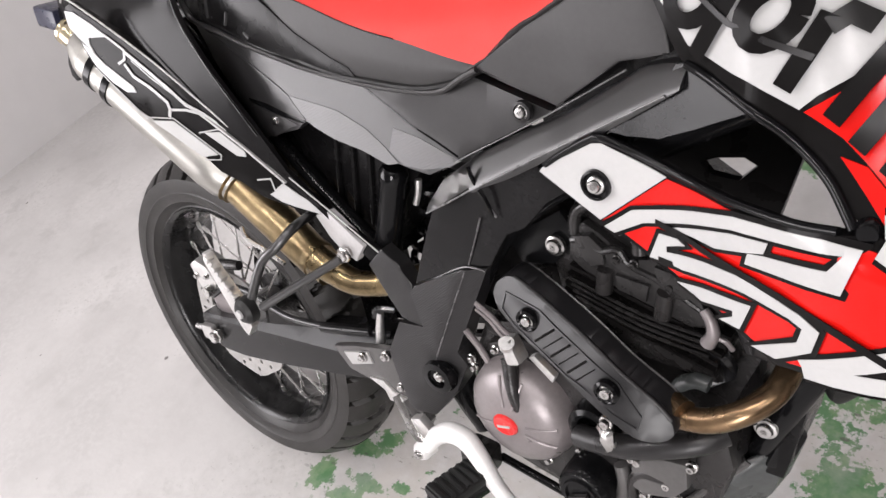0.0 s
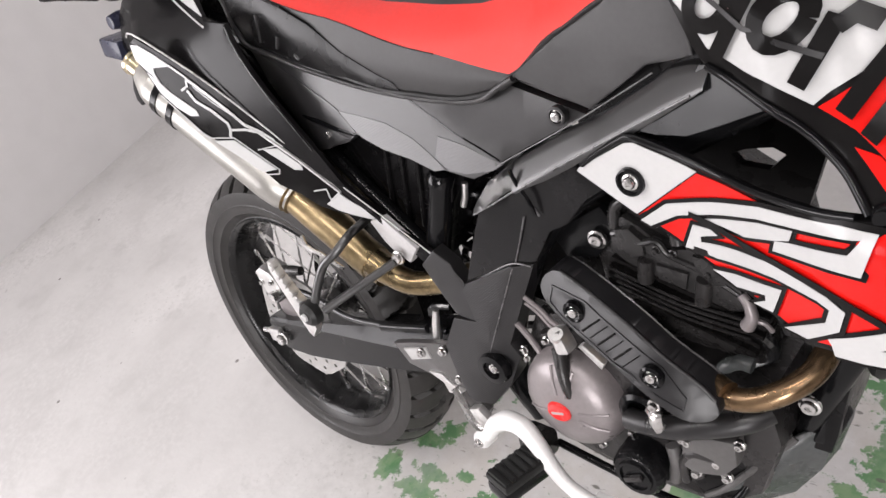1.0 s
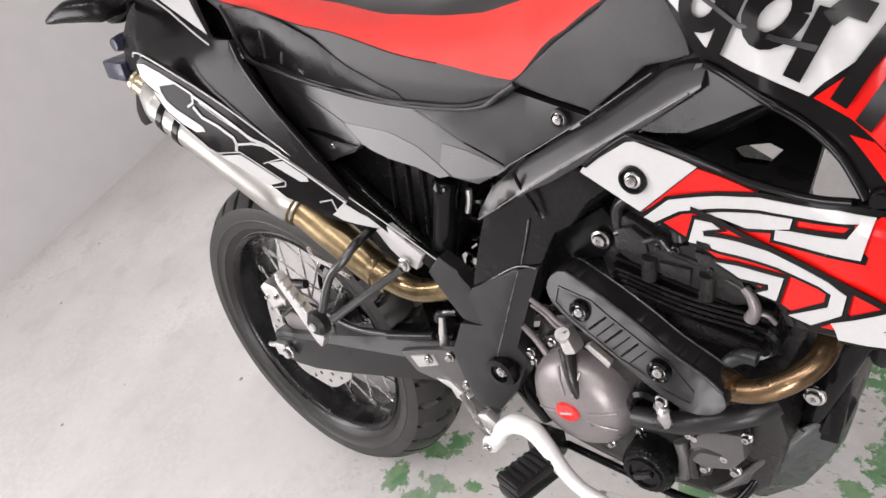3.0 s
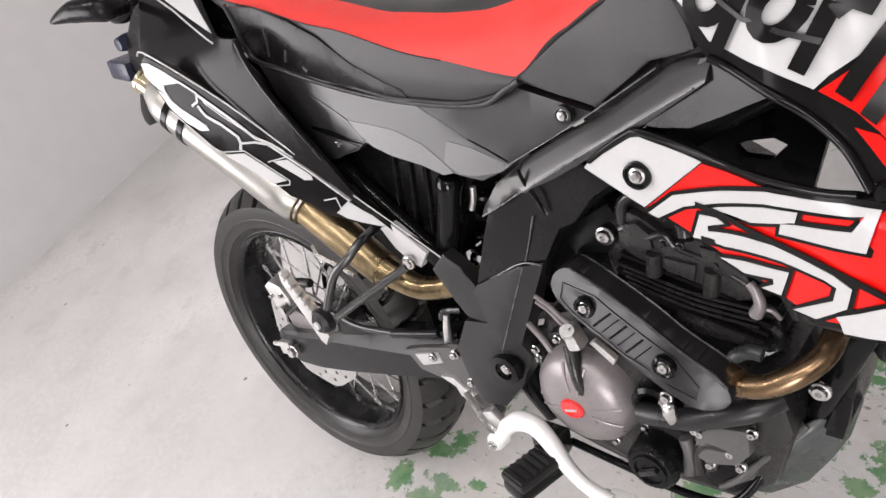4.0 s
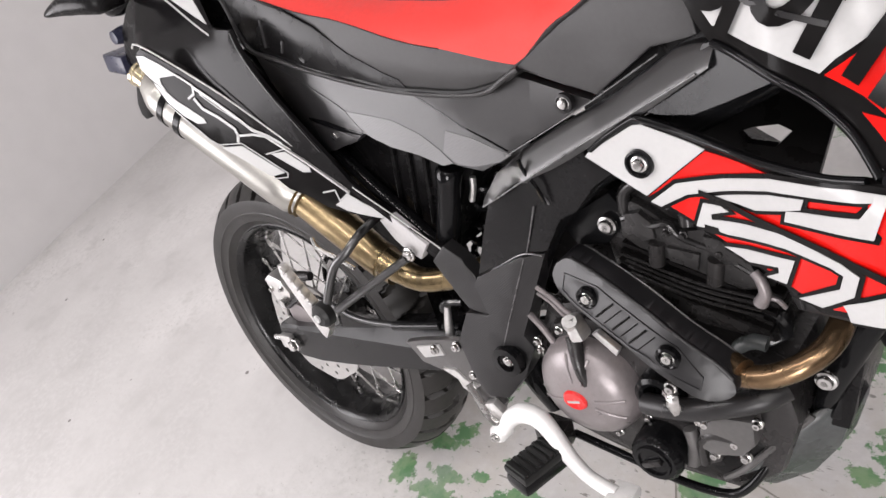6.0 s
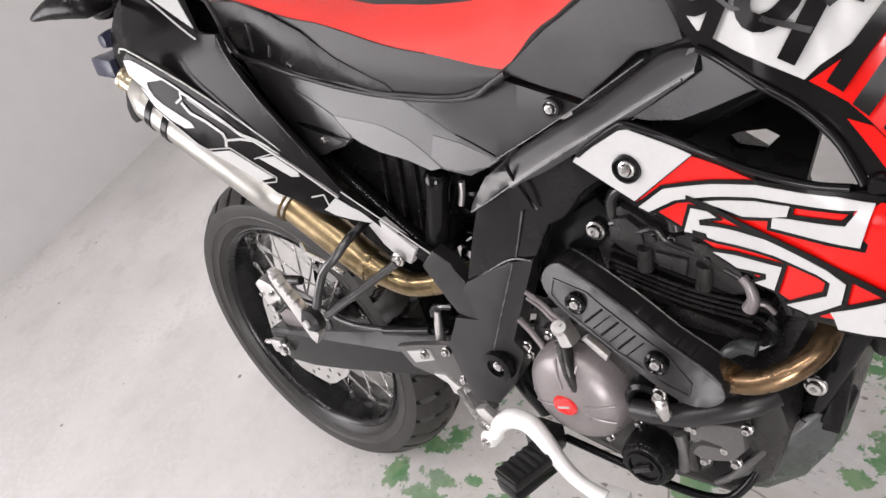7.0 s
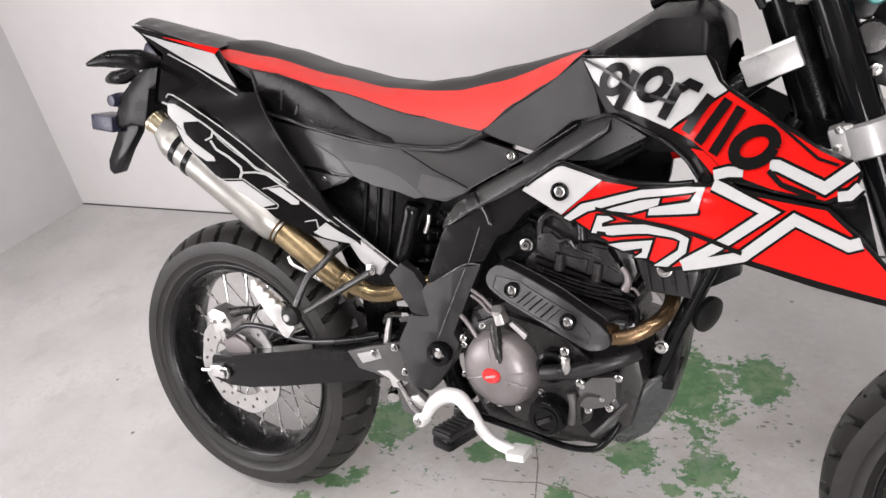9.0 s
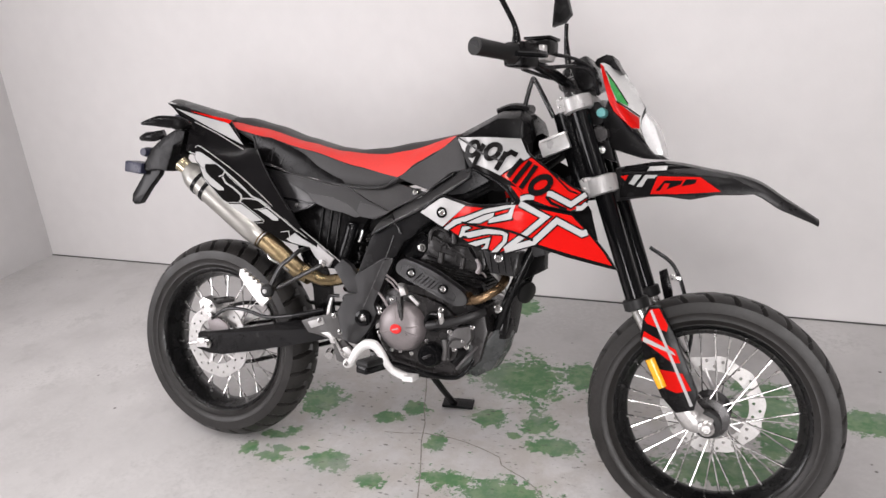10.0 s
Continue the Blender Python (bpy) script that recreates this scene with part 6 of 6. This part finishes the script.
mid = part("mid_pipe", tube([(0.585, -0.062, 0.585), (0.540, -0.074, 0.572), (0.500, -0.086, 0.556), (0.455, -0.100, 0.542), (0.409, -0.112, 0.535), (0.376, -0.118, 0.546), (0.348, -0.120, 0.560)], [0.0165, 0.0165, 0.0165, 0.0165, 0.0165, 0.018, 0.021], seg=24), GOLD, bike, "gold heat-tinted exhaust pipe")
J = [(0.362, -0.112, 0.540), (0.320, -0.110, 0.558), (0.214, -0.112, 0.634)]
part("gold_cone", tube(J, [0.0225, 0.0255, 0.0285], seg=28, smooth=False), GOLD, mid, "gold tinted tapered pipe")
part("cone_ring", tube([Vector(J[1]).lerp(Vector(J[0]), 0.2), Vector(J[1]).lerp(Vector(J[0]), 0.45)], 0.0258, seg=28, smooth=False), GOLD, mid)
part("spring_loop", tube([(0.251, -0.155, 0.600), (0.264, -0.160, 0.588), (0.289, -0.155, 0.576), (0.318, -0.150, 0.559)], 0.003, seg=6), STEEL, mid)
A, E = Vector(J[2]), Vector((-0.010, -0.136, 0.803))
ax = (E - A).normalized()
muf = part("silencer", tube([A, A + ax * 0.012, A + ax * 0.022, A + ax * 0.05, E - ax * 0.03, E], [0.028, 0.030, 0.036, 0.039, 0.0400, 0.0400], seg=40, smooth=False), TITAN, bike, "brushed steel round silencer")
part("end_cone", tube([E, E + ax * 0.012, E + ax * 0.035], [0.0403, 0.037, 0.026], seg=36, smooth=False), TITAN, muf, "steel end cap")
part("tail_pipe", lathe([(0.019, 0.0), (0.0215, 0.001), (0.0215, 0.034), (0.0235, 0.036), (0.0235, 0.041), (0.019, 0.041), (0.019, 0.0)], E + ax * 0.022, tuple(ax), 32), CHAMPAGNE, muf, "brass-coloured tail pipe")
part("pipe_bore", lathe([(0.0, 0.0), (0.0188, 0.0), (0.0188, 0.03), (0, 0.03)], E + ax * 0.024, tuple(ax), 24), DARK, muf)
for k in (0.022, 0.055):
    c = E - ax * k
    part("clamp_band", lathe([(0.0400, -0.006), (0.0418, -0.0055), (0.0418, 0.0055), (0.0400, 0.006)], c, tuple(ax), 40), SATIN_BLACK, muf, "dark silencer strap")
for k, r in ((0.003, 0.0312), (0.011, 0.0330)):
    part("weld_ring", lathe([(r - 0.002, -0.002), (r + 0.001, 0), (r - 0.002, 0.002)], A + ax * k, tuple(ax), 36), GOLD, muf)
bolt("bolt", 0.410, -0.128, 0.584, 0.0085, bike)
# black V-shaped hanger for the pipe
rod = part("exhaust_hanger", tube([Vector(p) for p in [(0.343, -0.098, 0.619), (0.342, -0.118, 0.616), (0.346, -0.146, 0.6145), (0.333, -0.166, 0.596), (0.309, -0.178, 0.572), (0.284, -0.195, 0.511)]], 0.0062, seg=12), BAR, bike, "black tubular hanger with a bolt at its corner")
part("hanger_leg", tube([(0.407, -0.130, 0.579), (0.357, -0.160, 0.547), (0.310, -0.195, 0.516)], 0.0058, seg=12), BAR, rod)
q = (0.283, -0.206, 0.507)
part("hanger_boss", lathe([(0, -0.006), (0.013, -0.005), (0.018, 0.0), (0.019, 0.012), (0, 0.012)], q, seg=28), SOFT_RUBBER, rod)
part("hanger_bolt", lathe([(0, -0.010), (0.006, -0.009), (0.0065, -0.006), (0, -0.006)], q, seg=18), WHITE, rod, "pale bolt cap")
# bare aluminium passenger bracket behind the hanger
def hangf(x, z):
    return -0.174 - 0.235 * (x - 0.154)


strip = part("alloy_bracket", plate([(0.174, 0.554), (0.188, 0.557), (0.214, 0.5395), (0.246, 0.524), (0.279, 0.512), (0.292, 0.486), (0.270, 0.462), (0.256, 0.464), (0.228, 0.487), (0.200, 0.511), (0.172, 0.536)], hangf, 0.012, 0.03, 0.003), ALU, bike, "bare cast aluminium passenger peg bracket with a toothed edge")
for k in range(5):
    p = Vector((0.194, 0, 0.552)).lerp(Vector((0.262, 0, 0.520)), k / 4)
    part("tooth", box((p.x, hangf(p.x, p.z) + 0.001, p.z), (0.009, 0.012, 0.009), (0, 30, 0), 0.0015), ALU, strip)

# heat shield over the pipe
HS = [(0.6275, 0.5885), (0.6297, 0.5988), (0.6386, 0.6088), (0.6537, 0.6143), (0.6817, 0.6085), (0.7183, 0.5987), (0.7543, 0.5878), (0.7857, 0.5742), (0.8039, 0.5648), (0.8264, 0.5510), (0.8398, 0.5376), (0.8444, 0.5240), (0.8349, 0.5162), (0.8144, 0.5157), (0.7849, 0.5274), (0.7329, 0.5443), (0.6847, 0.5577), (0.6548, 0.5675), (0.6357, 0.5769)]
HS = [(p.x, p.z) for p in spline([(x, 0, z) for x, z in HS + HS[:1]], 3)[:-1]]
shield = part("heat_shield", plate(HS, hsf, 0.031, 0.012, 0.0045), SHIELD, bike, "matt black exhaust heat shield with slots", smooth=50)
RECESS = [(0.6459, 0.5969), (0.6919, 0.5952), (0.7157, 0.5867), (0.7646, 0.5720), (0.7906, 0.5631), (0.8158, 0.5376), (0.8139, 0.5255), (0.7913, 0.5327), (0.7578, 0.5438), (0.7359, 0.5470), (0.6963, 0.5586), (0.6627, 0.5683), (0.6424, 0.5786)]
part("recess", plate(RECESS, hsf, 0.003, 0.012, 0.0008, lift=0.0005), SHIELD, shield)
part("recess_edge", band(RECESS + RECESS[:1], 0.0016, hsf, 0.0016, 0.002), SHIELD, shield)
# grey line for the highlight along the back edge of the flank
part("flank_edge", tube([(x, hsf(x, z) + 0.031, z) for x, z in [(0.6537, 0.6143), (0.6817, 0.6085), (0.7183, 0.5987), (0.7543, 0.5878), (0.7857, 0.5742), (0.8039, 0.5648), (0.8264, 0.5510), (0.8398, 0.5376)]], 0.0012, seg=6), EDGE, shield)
part("crest", tube([(x, hsf(x, z) + 0.0028, z - 0.0018) for x, z in [(0.6537, 0.6143), (0.6817, 0.6085), (0.7183, 0.5987), (0.7543, 0.5878), (0.7857, 0.5742), (0.8039, 0.5648), (0.8264, 0.5510), (0.8398, 0.5376)]], 0.0032, seg=12), SHIELD, shield)
for k in range(6):
    p, r = Vector((0.7136, 0, 0.5838)).lerp(Vector((0.7666, 0, 0.5674)), k / 5), Vector((0.6921, 0, 0.5640)).lerp(Vector((0.7468, 0, 0.5476)), k / 5)
    p.y, r.y = hsf(p.x, p.z) - 0.0010, hsf(r.x, r.z) - 0.0010
    # slot drawn as a raised dark line, its shade put into the colour
    part("slot", tube([p, r], 0.0007 if k % 2 else 0.0013, seg=6, smooth=False), DARK, shield)
for x, z in ((0.680, 0.581), (0.782, 0.5525)):
    y = hsf(x, z)
    part("bolt_cup", lathe([(0.0085, -0.003), (0.0100, -0.004), (0.0125, -0.002), (0.0130, 0.004), (0.0085, 0.004)], (x, y - 0.003, z), seg=28, closed=True), GLOSS_BLACK, shield)
    bolt("bolt", x, y - 0.003, z, 0.0066, shield)

# ---------------------------------------------------------------- shock, airbox, radiator, skid plate
air = part("airbox", plate([(0.285, 0.70), (0.30, 0.76), (0.45, 0.76), (0.52, 0.71), (0.47, 0.64), (0.44, 0.56), (0.36, 0.56)], -0.066, 0.13, bevel=0.012), PLASTIC, bike, "black plastic airbox")
for k in range(3):
    x = 0.355 + 0.028 * k
    part("airbox_rib", tube([(x + 0.02, -0.068, 0.735), (x, -0.068, 0.60)], 0.004, seg=8, smooth=False), PLASTIC, air)
shock = part("shock_absorber", tube([(0.478, -0.085, 0.687), (0.463, -0.085, 0.637), (0.443, -0.085, 0.580)], 0.0165, seg=20, smooth=False), SATIN_BLACK, bike, "black shock reservoir")
part("cap", lathe([(0, 0.01), (0.014, 0.01), (0.0175, 0.004), (0.0175, -0.006)], (0.478, -0.085, 0.687), (0.3, 0, 0.95), 20), GLOSS_BLACK, shock)
spring = []
c0, c1 = Vector((0.46, 0.0, 0.66)), Vector((0.44, 0.0, 0.46))
for i in range(90):
    t = i / 89
    p = c0.lerp(c1, t)
    spring.append(p + Vector((0.032 * math.cos(14 * math.pi * t), 0.032 * math.sin(14 * math.pi * t), 0)))
part("coil_spring", tube(spring, 0.0055, seg=8, n=1), SATIN_BLACK, shock, "black coil spring")
part("damper", tube([c0 + Vector((0, 0, 0.03)), c1 - Vector((0, 0, 0.05))], 0.018, seg=14, smooth=False), DARK, shock)
part("link_strap", tube([(0.500, -0.070, 0.677), (0.497, -0.070, 0.661), (0.490, -0.070, 0.644)], 0.004, seg=8), ALU, shock)
radi = part("radiator", box((0.980, 0.0, 0.715), (0.032, 0.15, 0.15), (0, -16, 0), 0.005), RADIATOR, bike, "black radiator behind the shroud")
guard_side = part("radiator_guard", plate([(0.862, 0.652), (0.958, 0.652), (0.953, 0.615), (0.945, 0.590), (0.884, 0.594), (0.872, 0.625)], -0.104, 0.05, bevel=0.005), PLASTIC_GREY, radi, "grey-black radiator side cover")
for k in range(4):
    x = 0.886 + 0.018 * k
    part("cover_rib", tube([(x - 0.004, -0.105, 0.640), (x + 0.004, -0.105, 0.598)], 0.0018, seg=6, smooth=False), PLASTIC_GREY, guard_side)
part("far_bracket", plate([(0.930, 0.640), (0.996, 0.640), (0.997, 0.600), (0.967, 0.582), (0.936, 0.566)], 0.0, 0.03, bevel=0.003), PLASTIC, radi)
bolt("bolt", *(0.913, -0.128, 0.638), 0.0095, radi)
horn = part("horn", lathe([(0.0, -0.012), (0.020, -0.012), (0.028, -0.006), (0.030, 0.0), (0.029, 0.005), (0.016, 0.010), (0.0, 0.012)], (0.957, -0.022, 0.541), (0.86, -0.45, -0.22), 28), SOFT_RUBBER, radi, "black round horn")
part("horn_stalk", tube([(0.950, -0.02, 0.541), (0.930, -0.02, 0.539)], 0.009, seg=12, smooth=False), SOFT_RUBBER, horn)
part("frame_front", plate([(0.927, 0.579), (0.938, 0.579), (0.921, 0.443), (0.916, 0.418), (0.888, 0.417), (0.876, 0.436), (0.894, 0.479), (0.912, 0.522)], -0.055, 0.10, bevel=0.005), PLASTIC, bike, "black lower frame and radiator shield")
part("overflow_hose", tube([(0.864, -0.035, 0.589), (0.877, -0.032, 0.578), (0.893, -0.030, 0.561), (0.904, -0.030, 0.530)], 0.006, seg=10), SILVER, radi)
bolt("bolt", *(0.902, -0.085, 0.502), 0.009, bike)
skid_rows = [(0.800, 0.095, 0.335, 0.842, 0.060, 0.311), (0.824, 0.100, 0.364, 0.878, 0.042, 0.331), (0.850, 0.087, 0.396, 0.903, 0.038, 0.376), (0.879, 0.070, 0.430, 0.914, 0.042, 0.425), (0.884, 0.066, 0.437, 0.912, 0.042, 0.446)]
skid = part("skid_plate", grid([[(a, -b, c), (a * 0.52 + d * 0.48, -b * 0.62 - e * 0.38, c * 0.52 + f * 0.48 + 0.003), (d, -e, f), (d + 0.006, 0, f), (d, e, f), (a, b, c)] for a, b, c, d, e, f in skid_rows]), SKID, bike, "grey-black plastic skid plate under the engine", smooth=25)
skid.modifiers.new("thick", "SOLIDIFY").thickness = 0.004
part("skid_flange", grid([[(a, -b, c), (a - 0.012, -b - 0.002, c + 0.012), (a - 0.040, -b + 0.012, c + 0.020)] for a, b, c, d, e, f in skid_rows]), PLASTIC, skid)
part("skid_rim", tube([(a, -b - 0.001, c) for a, b, c, d, e, f in skid_rows], 0.0042, seg=8), PEG_GREY, skid, "lighter edge of the skid plate")
part("skid_tab", box((0.912, -0.046, 0.452), (0.022, 0.012, 0.050), (0, 18, 30), 0.003), GLOSS_BLACK, skid)
part("skid_edge", tube([(0.603, -0.105, 0.331), (0.674, -0.105, 0.322), (0.752, -0.102, 0.309), (0.801, -0.100, 0.313), (0.824, -0.098, 0.331), (0.842, -0.086, 0.362), (0.850, -0.070, 0.392)], 0.0055, seg=10), SATIN_BLACK, skid, "glossy black lower frame rail")

# ---------------------------------------------------------------- foot controls and stand
ped = part("brake_pedal", tube([(0.503, -0.137, 0.322), (0.516, -0.140, 0.336), (0.532, -0.142, 0.360), (0.557, -0.143, 0.3795), (0.584, -0.145, 0.3815), (0.606, -0.148, 0.363), (0.627, -0.151, 0.336), (0.652, -0.154, 0.319), (0.690, -0.158, 0.313)], [0.0085, 0.0095, 0.0120, 0.0135, 0.0130, 0.0115, 0.0100, 0.0090, 0.0100], seg=16), PEDAL, bike, "silver-white cast rear brake pedal")
pe = Vector((0.698, -0.160, 0.314))
part("pedal_tip", box(tuple(pe), (0.032, 0.040, 0.014), (0, -4, 0), 0.004), PEDAL, ped)
part("pivot", lathe([(0, -0.012), (0.009, -0.011), (0.013, -0.006), (0.014, 0.012), (0, 0.012)], (0.503, -0.140, 0.322), seg=20), PEDAL, ped)
bolt("bolt", 0.503, -0.152, 0.322, 0.0065, ped)
peg = part("foot_peg", box((0.594, -0.176, 0.331), (0.040, 0.082, 0.022), (0, 0, -14), 0.008), SATIN_BLACK, bike, "black rubber-topped foot peg")
part("peg_rubber", box((0.592, -0.182, 0.345), (0.043, 0.066, 0.013), (0, 0, -14), 0.005), SOFT_RUBBER, peg)
for k in range(6):
    part("rubber_rib", box((0.592 + 0.0026 * (k - 2.5), -0.182 + 0.0104 * (k - 2.5), 0.3520), (0.037, 0.0058, 0.006), (0, 0, -14), 0.0015), SOFT_RUBBER, peg)
part("peg_hinge", box((0.590, -0.128, 0.345), (0.04, 0.035, 0.036), (0, 0, 0), 0.006), CASE, peg)
bolt("bolt", *(0.590, -0.155, 0.335), 0.006, peg)
# peg plate, master cylinder and linkage
hang = part("peg_plate", plate([(0.338, 0.416), (0.377, 0.430), (0.453, 0.451), (0.460, 0.426), (0.480, 0.373), (0.505, 0.356), (0.483, 0.311), (0.454, 0.316), (0.440, 0.369), (0.399, 0.382), (0.362, 0.386)], -0.120, 0.010, bevel=0.003), PEG_GREY, bike, "dark grey cast peg plate")
part("clear_window", plate([(0.361, 0.416), (0.409, 0.432), (0.416, 0.416), (0.373, 0.399)], -0.123, 0.004, bevel=0.0015), SILVER, hang, "pale chain guide tab")
for p in [(0.402, -0.127, 0.424), (0.448, -0.127, 0.443), (0.466, -0.125, 0.399), (0.543, -0.130, 0.451)]:
    bolt("bolt", *p, 0.0062, hang)
part("pedal_link", tube([(0.452, -0.125, 0.379), (0.470, -0.130, 0.358), (0.484, -0.135, 0.342), (0.503, -0.138, 0.331)], 0.006, seg=8), STEEL, hang, "bright brake push rod")
part("link_fork", plate([(0.4746, 0.3494), (0.4800, 0.3580), (0.4955, 0.3644), (0.5174, 0.3455), (0.5120, 0.3300), (0.5021, 0.3239), (0.4860, 0.3330)], -0.133, 0.012, bevel=0.003), ALU, hang)
part("heel_tab", plate([(0.405, 0.390), (0.430, 0.395), (0.448, 0.3805), (0.470, 0.379), (0.456, 0.366), (0.437, 0.364), (0.431, 0.379)], -0.124, 0.004, bevel=0.001), ALU, hang, "bright cut edge of the plate")
part("master_cylinder", tube([(0.425, -0.100, 0.488), (0.418, -0.100, 0.460), (0.415, -0.100, 0.437)], [0.0045, 0.0060, 0.0070], seg=14, smooth=False), ALU, bike, "small aluminium brake master cylinder")
part("hose_elbow", tube([(0.414, -0.100, 0.478), (0.422, -0.100, 0.492), (0.443, -0.090, 0.492)], 0.005, seg=8), CABLE, bike)
part("torque_rod", tube([(0.400, -0.060, 0.323), (0.406, -0.080, 0.316)], 0.012, seg=12, smooth=False), STEEL, bike)
stand = part("side_stand", tube([(0.60, 0.075, 0.33), (0.612, 0.16, 0.24), (0.625, 0.25, 0.155), (0.635, 0.315, 0.099)], [0.013, 0.011, 0.010, 0.010], seg=12), SATIN_BLACK, bike, "black side stand folded out")
part("stand_foot", box((0.645, 0.325, 0.0975), (0.10, 0.048, 0.010), (-BIKE[2] * -1, 0, 12), 0.003), SATIN_BLACK, stand)
part("far_peg", box((0.585, 0.185, 0.335), (0.046, 0.095, 0.026), (0, 0, 14), 0.006), SATIN_BLACK, bike)
part("kick_tab", tube([(0.61, 0.12, 0.32), (0.72, 0.15, 0.31)], 0.008, seg=8, smooth=False), SATIN_BLACK, bike)

# ---------------------------------------------------------------- handlebar
GE = [(0.929, -0.385, 1.107), (0.973, -0.275, 1.107)]
bar_pts = [Vector(GE[0]), Vector(GE[1]), Vector((1.02, -0.15, 1.085)), Vector((1.045, -0.06, 1.065)), Vector((1.045, 0.06, 1.065)), Vector((1.02, 0.15, 1.085))]
bar_pts += [Vector((GE[1][0], 0.275, GE[1][2])), Vector((GE[0][0], 0.385, GE[0][2]))]
hb = part("handlebar", tube(bar_pts, 0.0125, seg=14), SATIN_BLACK, bike, "black tapered handlebar with controls")
for s in (-1, 1):
    g0, g1 = Vector((GE[0][0], s * 0.385, GE[0][2])), Vector((GE[1][0], s * 0.272, GE[1][2]))
    part("grip", tube([g0, g0.lerp(g1, 0.1), g0.lerp(g1, 0.85), g1], [0.019, 0.0185, 0.0175, 0.024], seg=20, smooth=False), SOFT_RUBBER, hb, "black rubber grip")
    sw = g1 + (g1 - g0).normalized() * 0.035
    part("switch_housing", box(tuple(sw), (0.055, 0.065, 0.055), (0, 0, s * 20), 0.010), PLASTIC, hb, "black switch housing")
    part("lever", tube([sw + Vector((0.045, s * 0.02, 0.0)), sw + Vector((0.070, -s * -0.06, -0.01)), g0 + Vector((0.085, s * -0.02, -0.015))], [0.008, 0.006, 0.0065], seg=8), SATIN_BLACK, hb)
    per = sw + Vector((0.03, -s * 0.045, 0.008))
    part("lever_perch", box(tuple(per), (0.05, 0.05, 0.035), (0, 0, s * 15), 0.007), ALU if s < 0 else CASE, hb)
part("fluid_reservoir", box((1.015, -0.185, 1.128), (0.062, 0.05, 0.035), (0, 0, -10), 0.006), PLASTIC, hb, "black brake fluid reservoir")
part("reservoir_lid", box((1.015, -0.185, 1.149), (0.066, 0.054, 0.007), (0, 0, -10), 0.002), PLASTIC, hb)
bolt("bolt", *(0.998, -0.240, 1.119), 0.008, hb)
for s in (-1, 1):
    part("bar_riser", box((1.058, s * 0.045, 1.045), (0.04, 0.03, 0.05), (0, -20, 0), 0.005), CASE, hb)
# mirrors
MR = [(0.975, -0.255, 1.116), (0.978, -0.258, 1.139), (0.975, -0.262, 1.165), (0.965, -0.280, 1.192), (0.948, -0.310, 1.231)]
part("mirror_stem", tube(MR, [0.010, 0.010, 0.006, 0.006, 0.006], seg=10), SATIN_BLACK, hb, "black mirror stem")
part("mirror_head", tube([Vector(MR[-1]) + Vector((-0.01, -0.05, 0.03)), Vector(MR[-1]) + Vector((0, 0.02, 0.03)), Vector(MR[-1]) + Vector((0, 0.06, 0.02))], [0.012, 0.04, 0.012], seg=16, flat=0.4), PLASTIC, hb)
ML = [(0.982, 0.220, 1.126), (0.970, 0.230, 1.181), (0.964, 0.235, 1.221), (0.962, 0.240, 1.260)]
part("mirror_stem", tube(ML, [0.010, 0.009, 0.006, 0.006], seg=10), SATIN_BLACK, hb)
part("mirror_head", plate([(0.916, 1.259), (0.922, 1.333), (0.925, 1.371), (0.950, 1.362), (0.970, 1.292), (0.951, 1.270)], 0.25, 0.03, bevel=0.008), PLASTIC, hb, "black mirror back")
# dash and cables
part("instrument", box((1.085, 0.0, 1.085), (0.05, 0.13, 0.08), (0, -25, 0), 0.010), PLASTIC, bike, "black digital instrument")
for pts in ([(0.982, -0.220, 1.111), (1.029, -0.180, 1.117), (1.080, -0.120, 1.112), (1.112, -0.080, 1.090), (1.113, -0.060, 1.051)], [(0.976, -0.220, 1.096), (1.017, -0.180, 1.088), (1.070, -0.130, 1.095), (1.108, -0.090, 1.089), (1.122, -0.050, 1.038)], [(0.977, -0.200, 1.082), (1.015, -0.120, 1.072), (1.060, -0.080, 1.062), (1.099, -0.060, 1.011)], [(1.038, -0.050, 1.073), (1.042, 0.050, 1.090), (1.072, 0.080, 1.079)]):
    part("control_cable", tube(pts, 0.0045, seg=8), CABLE, bike, "black control cable")
part("ignition", lathe([(0, 0.02), (0.014, 0.02), (0.016, 0.0), (0, 0.0)], (1.06, -0.02, 1.04), (-0.3, 0, 0.95), 18), ALU, bike)
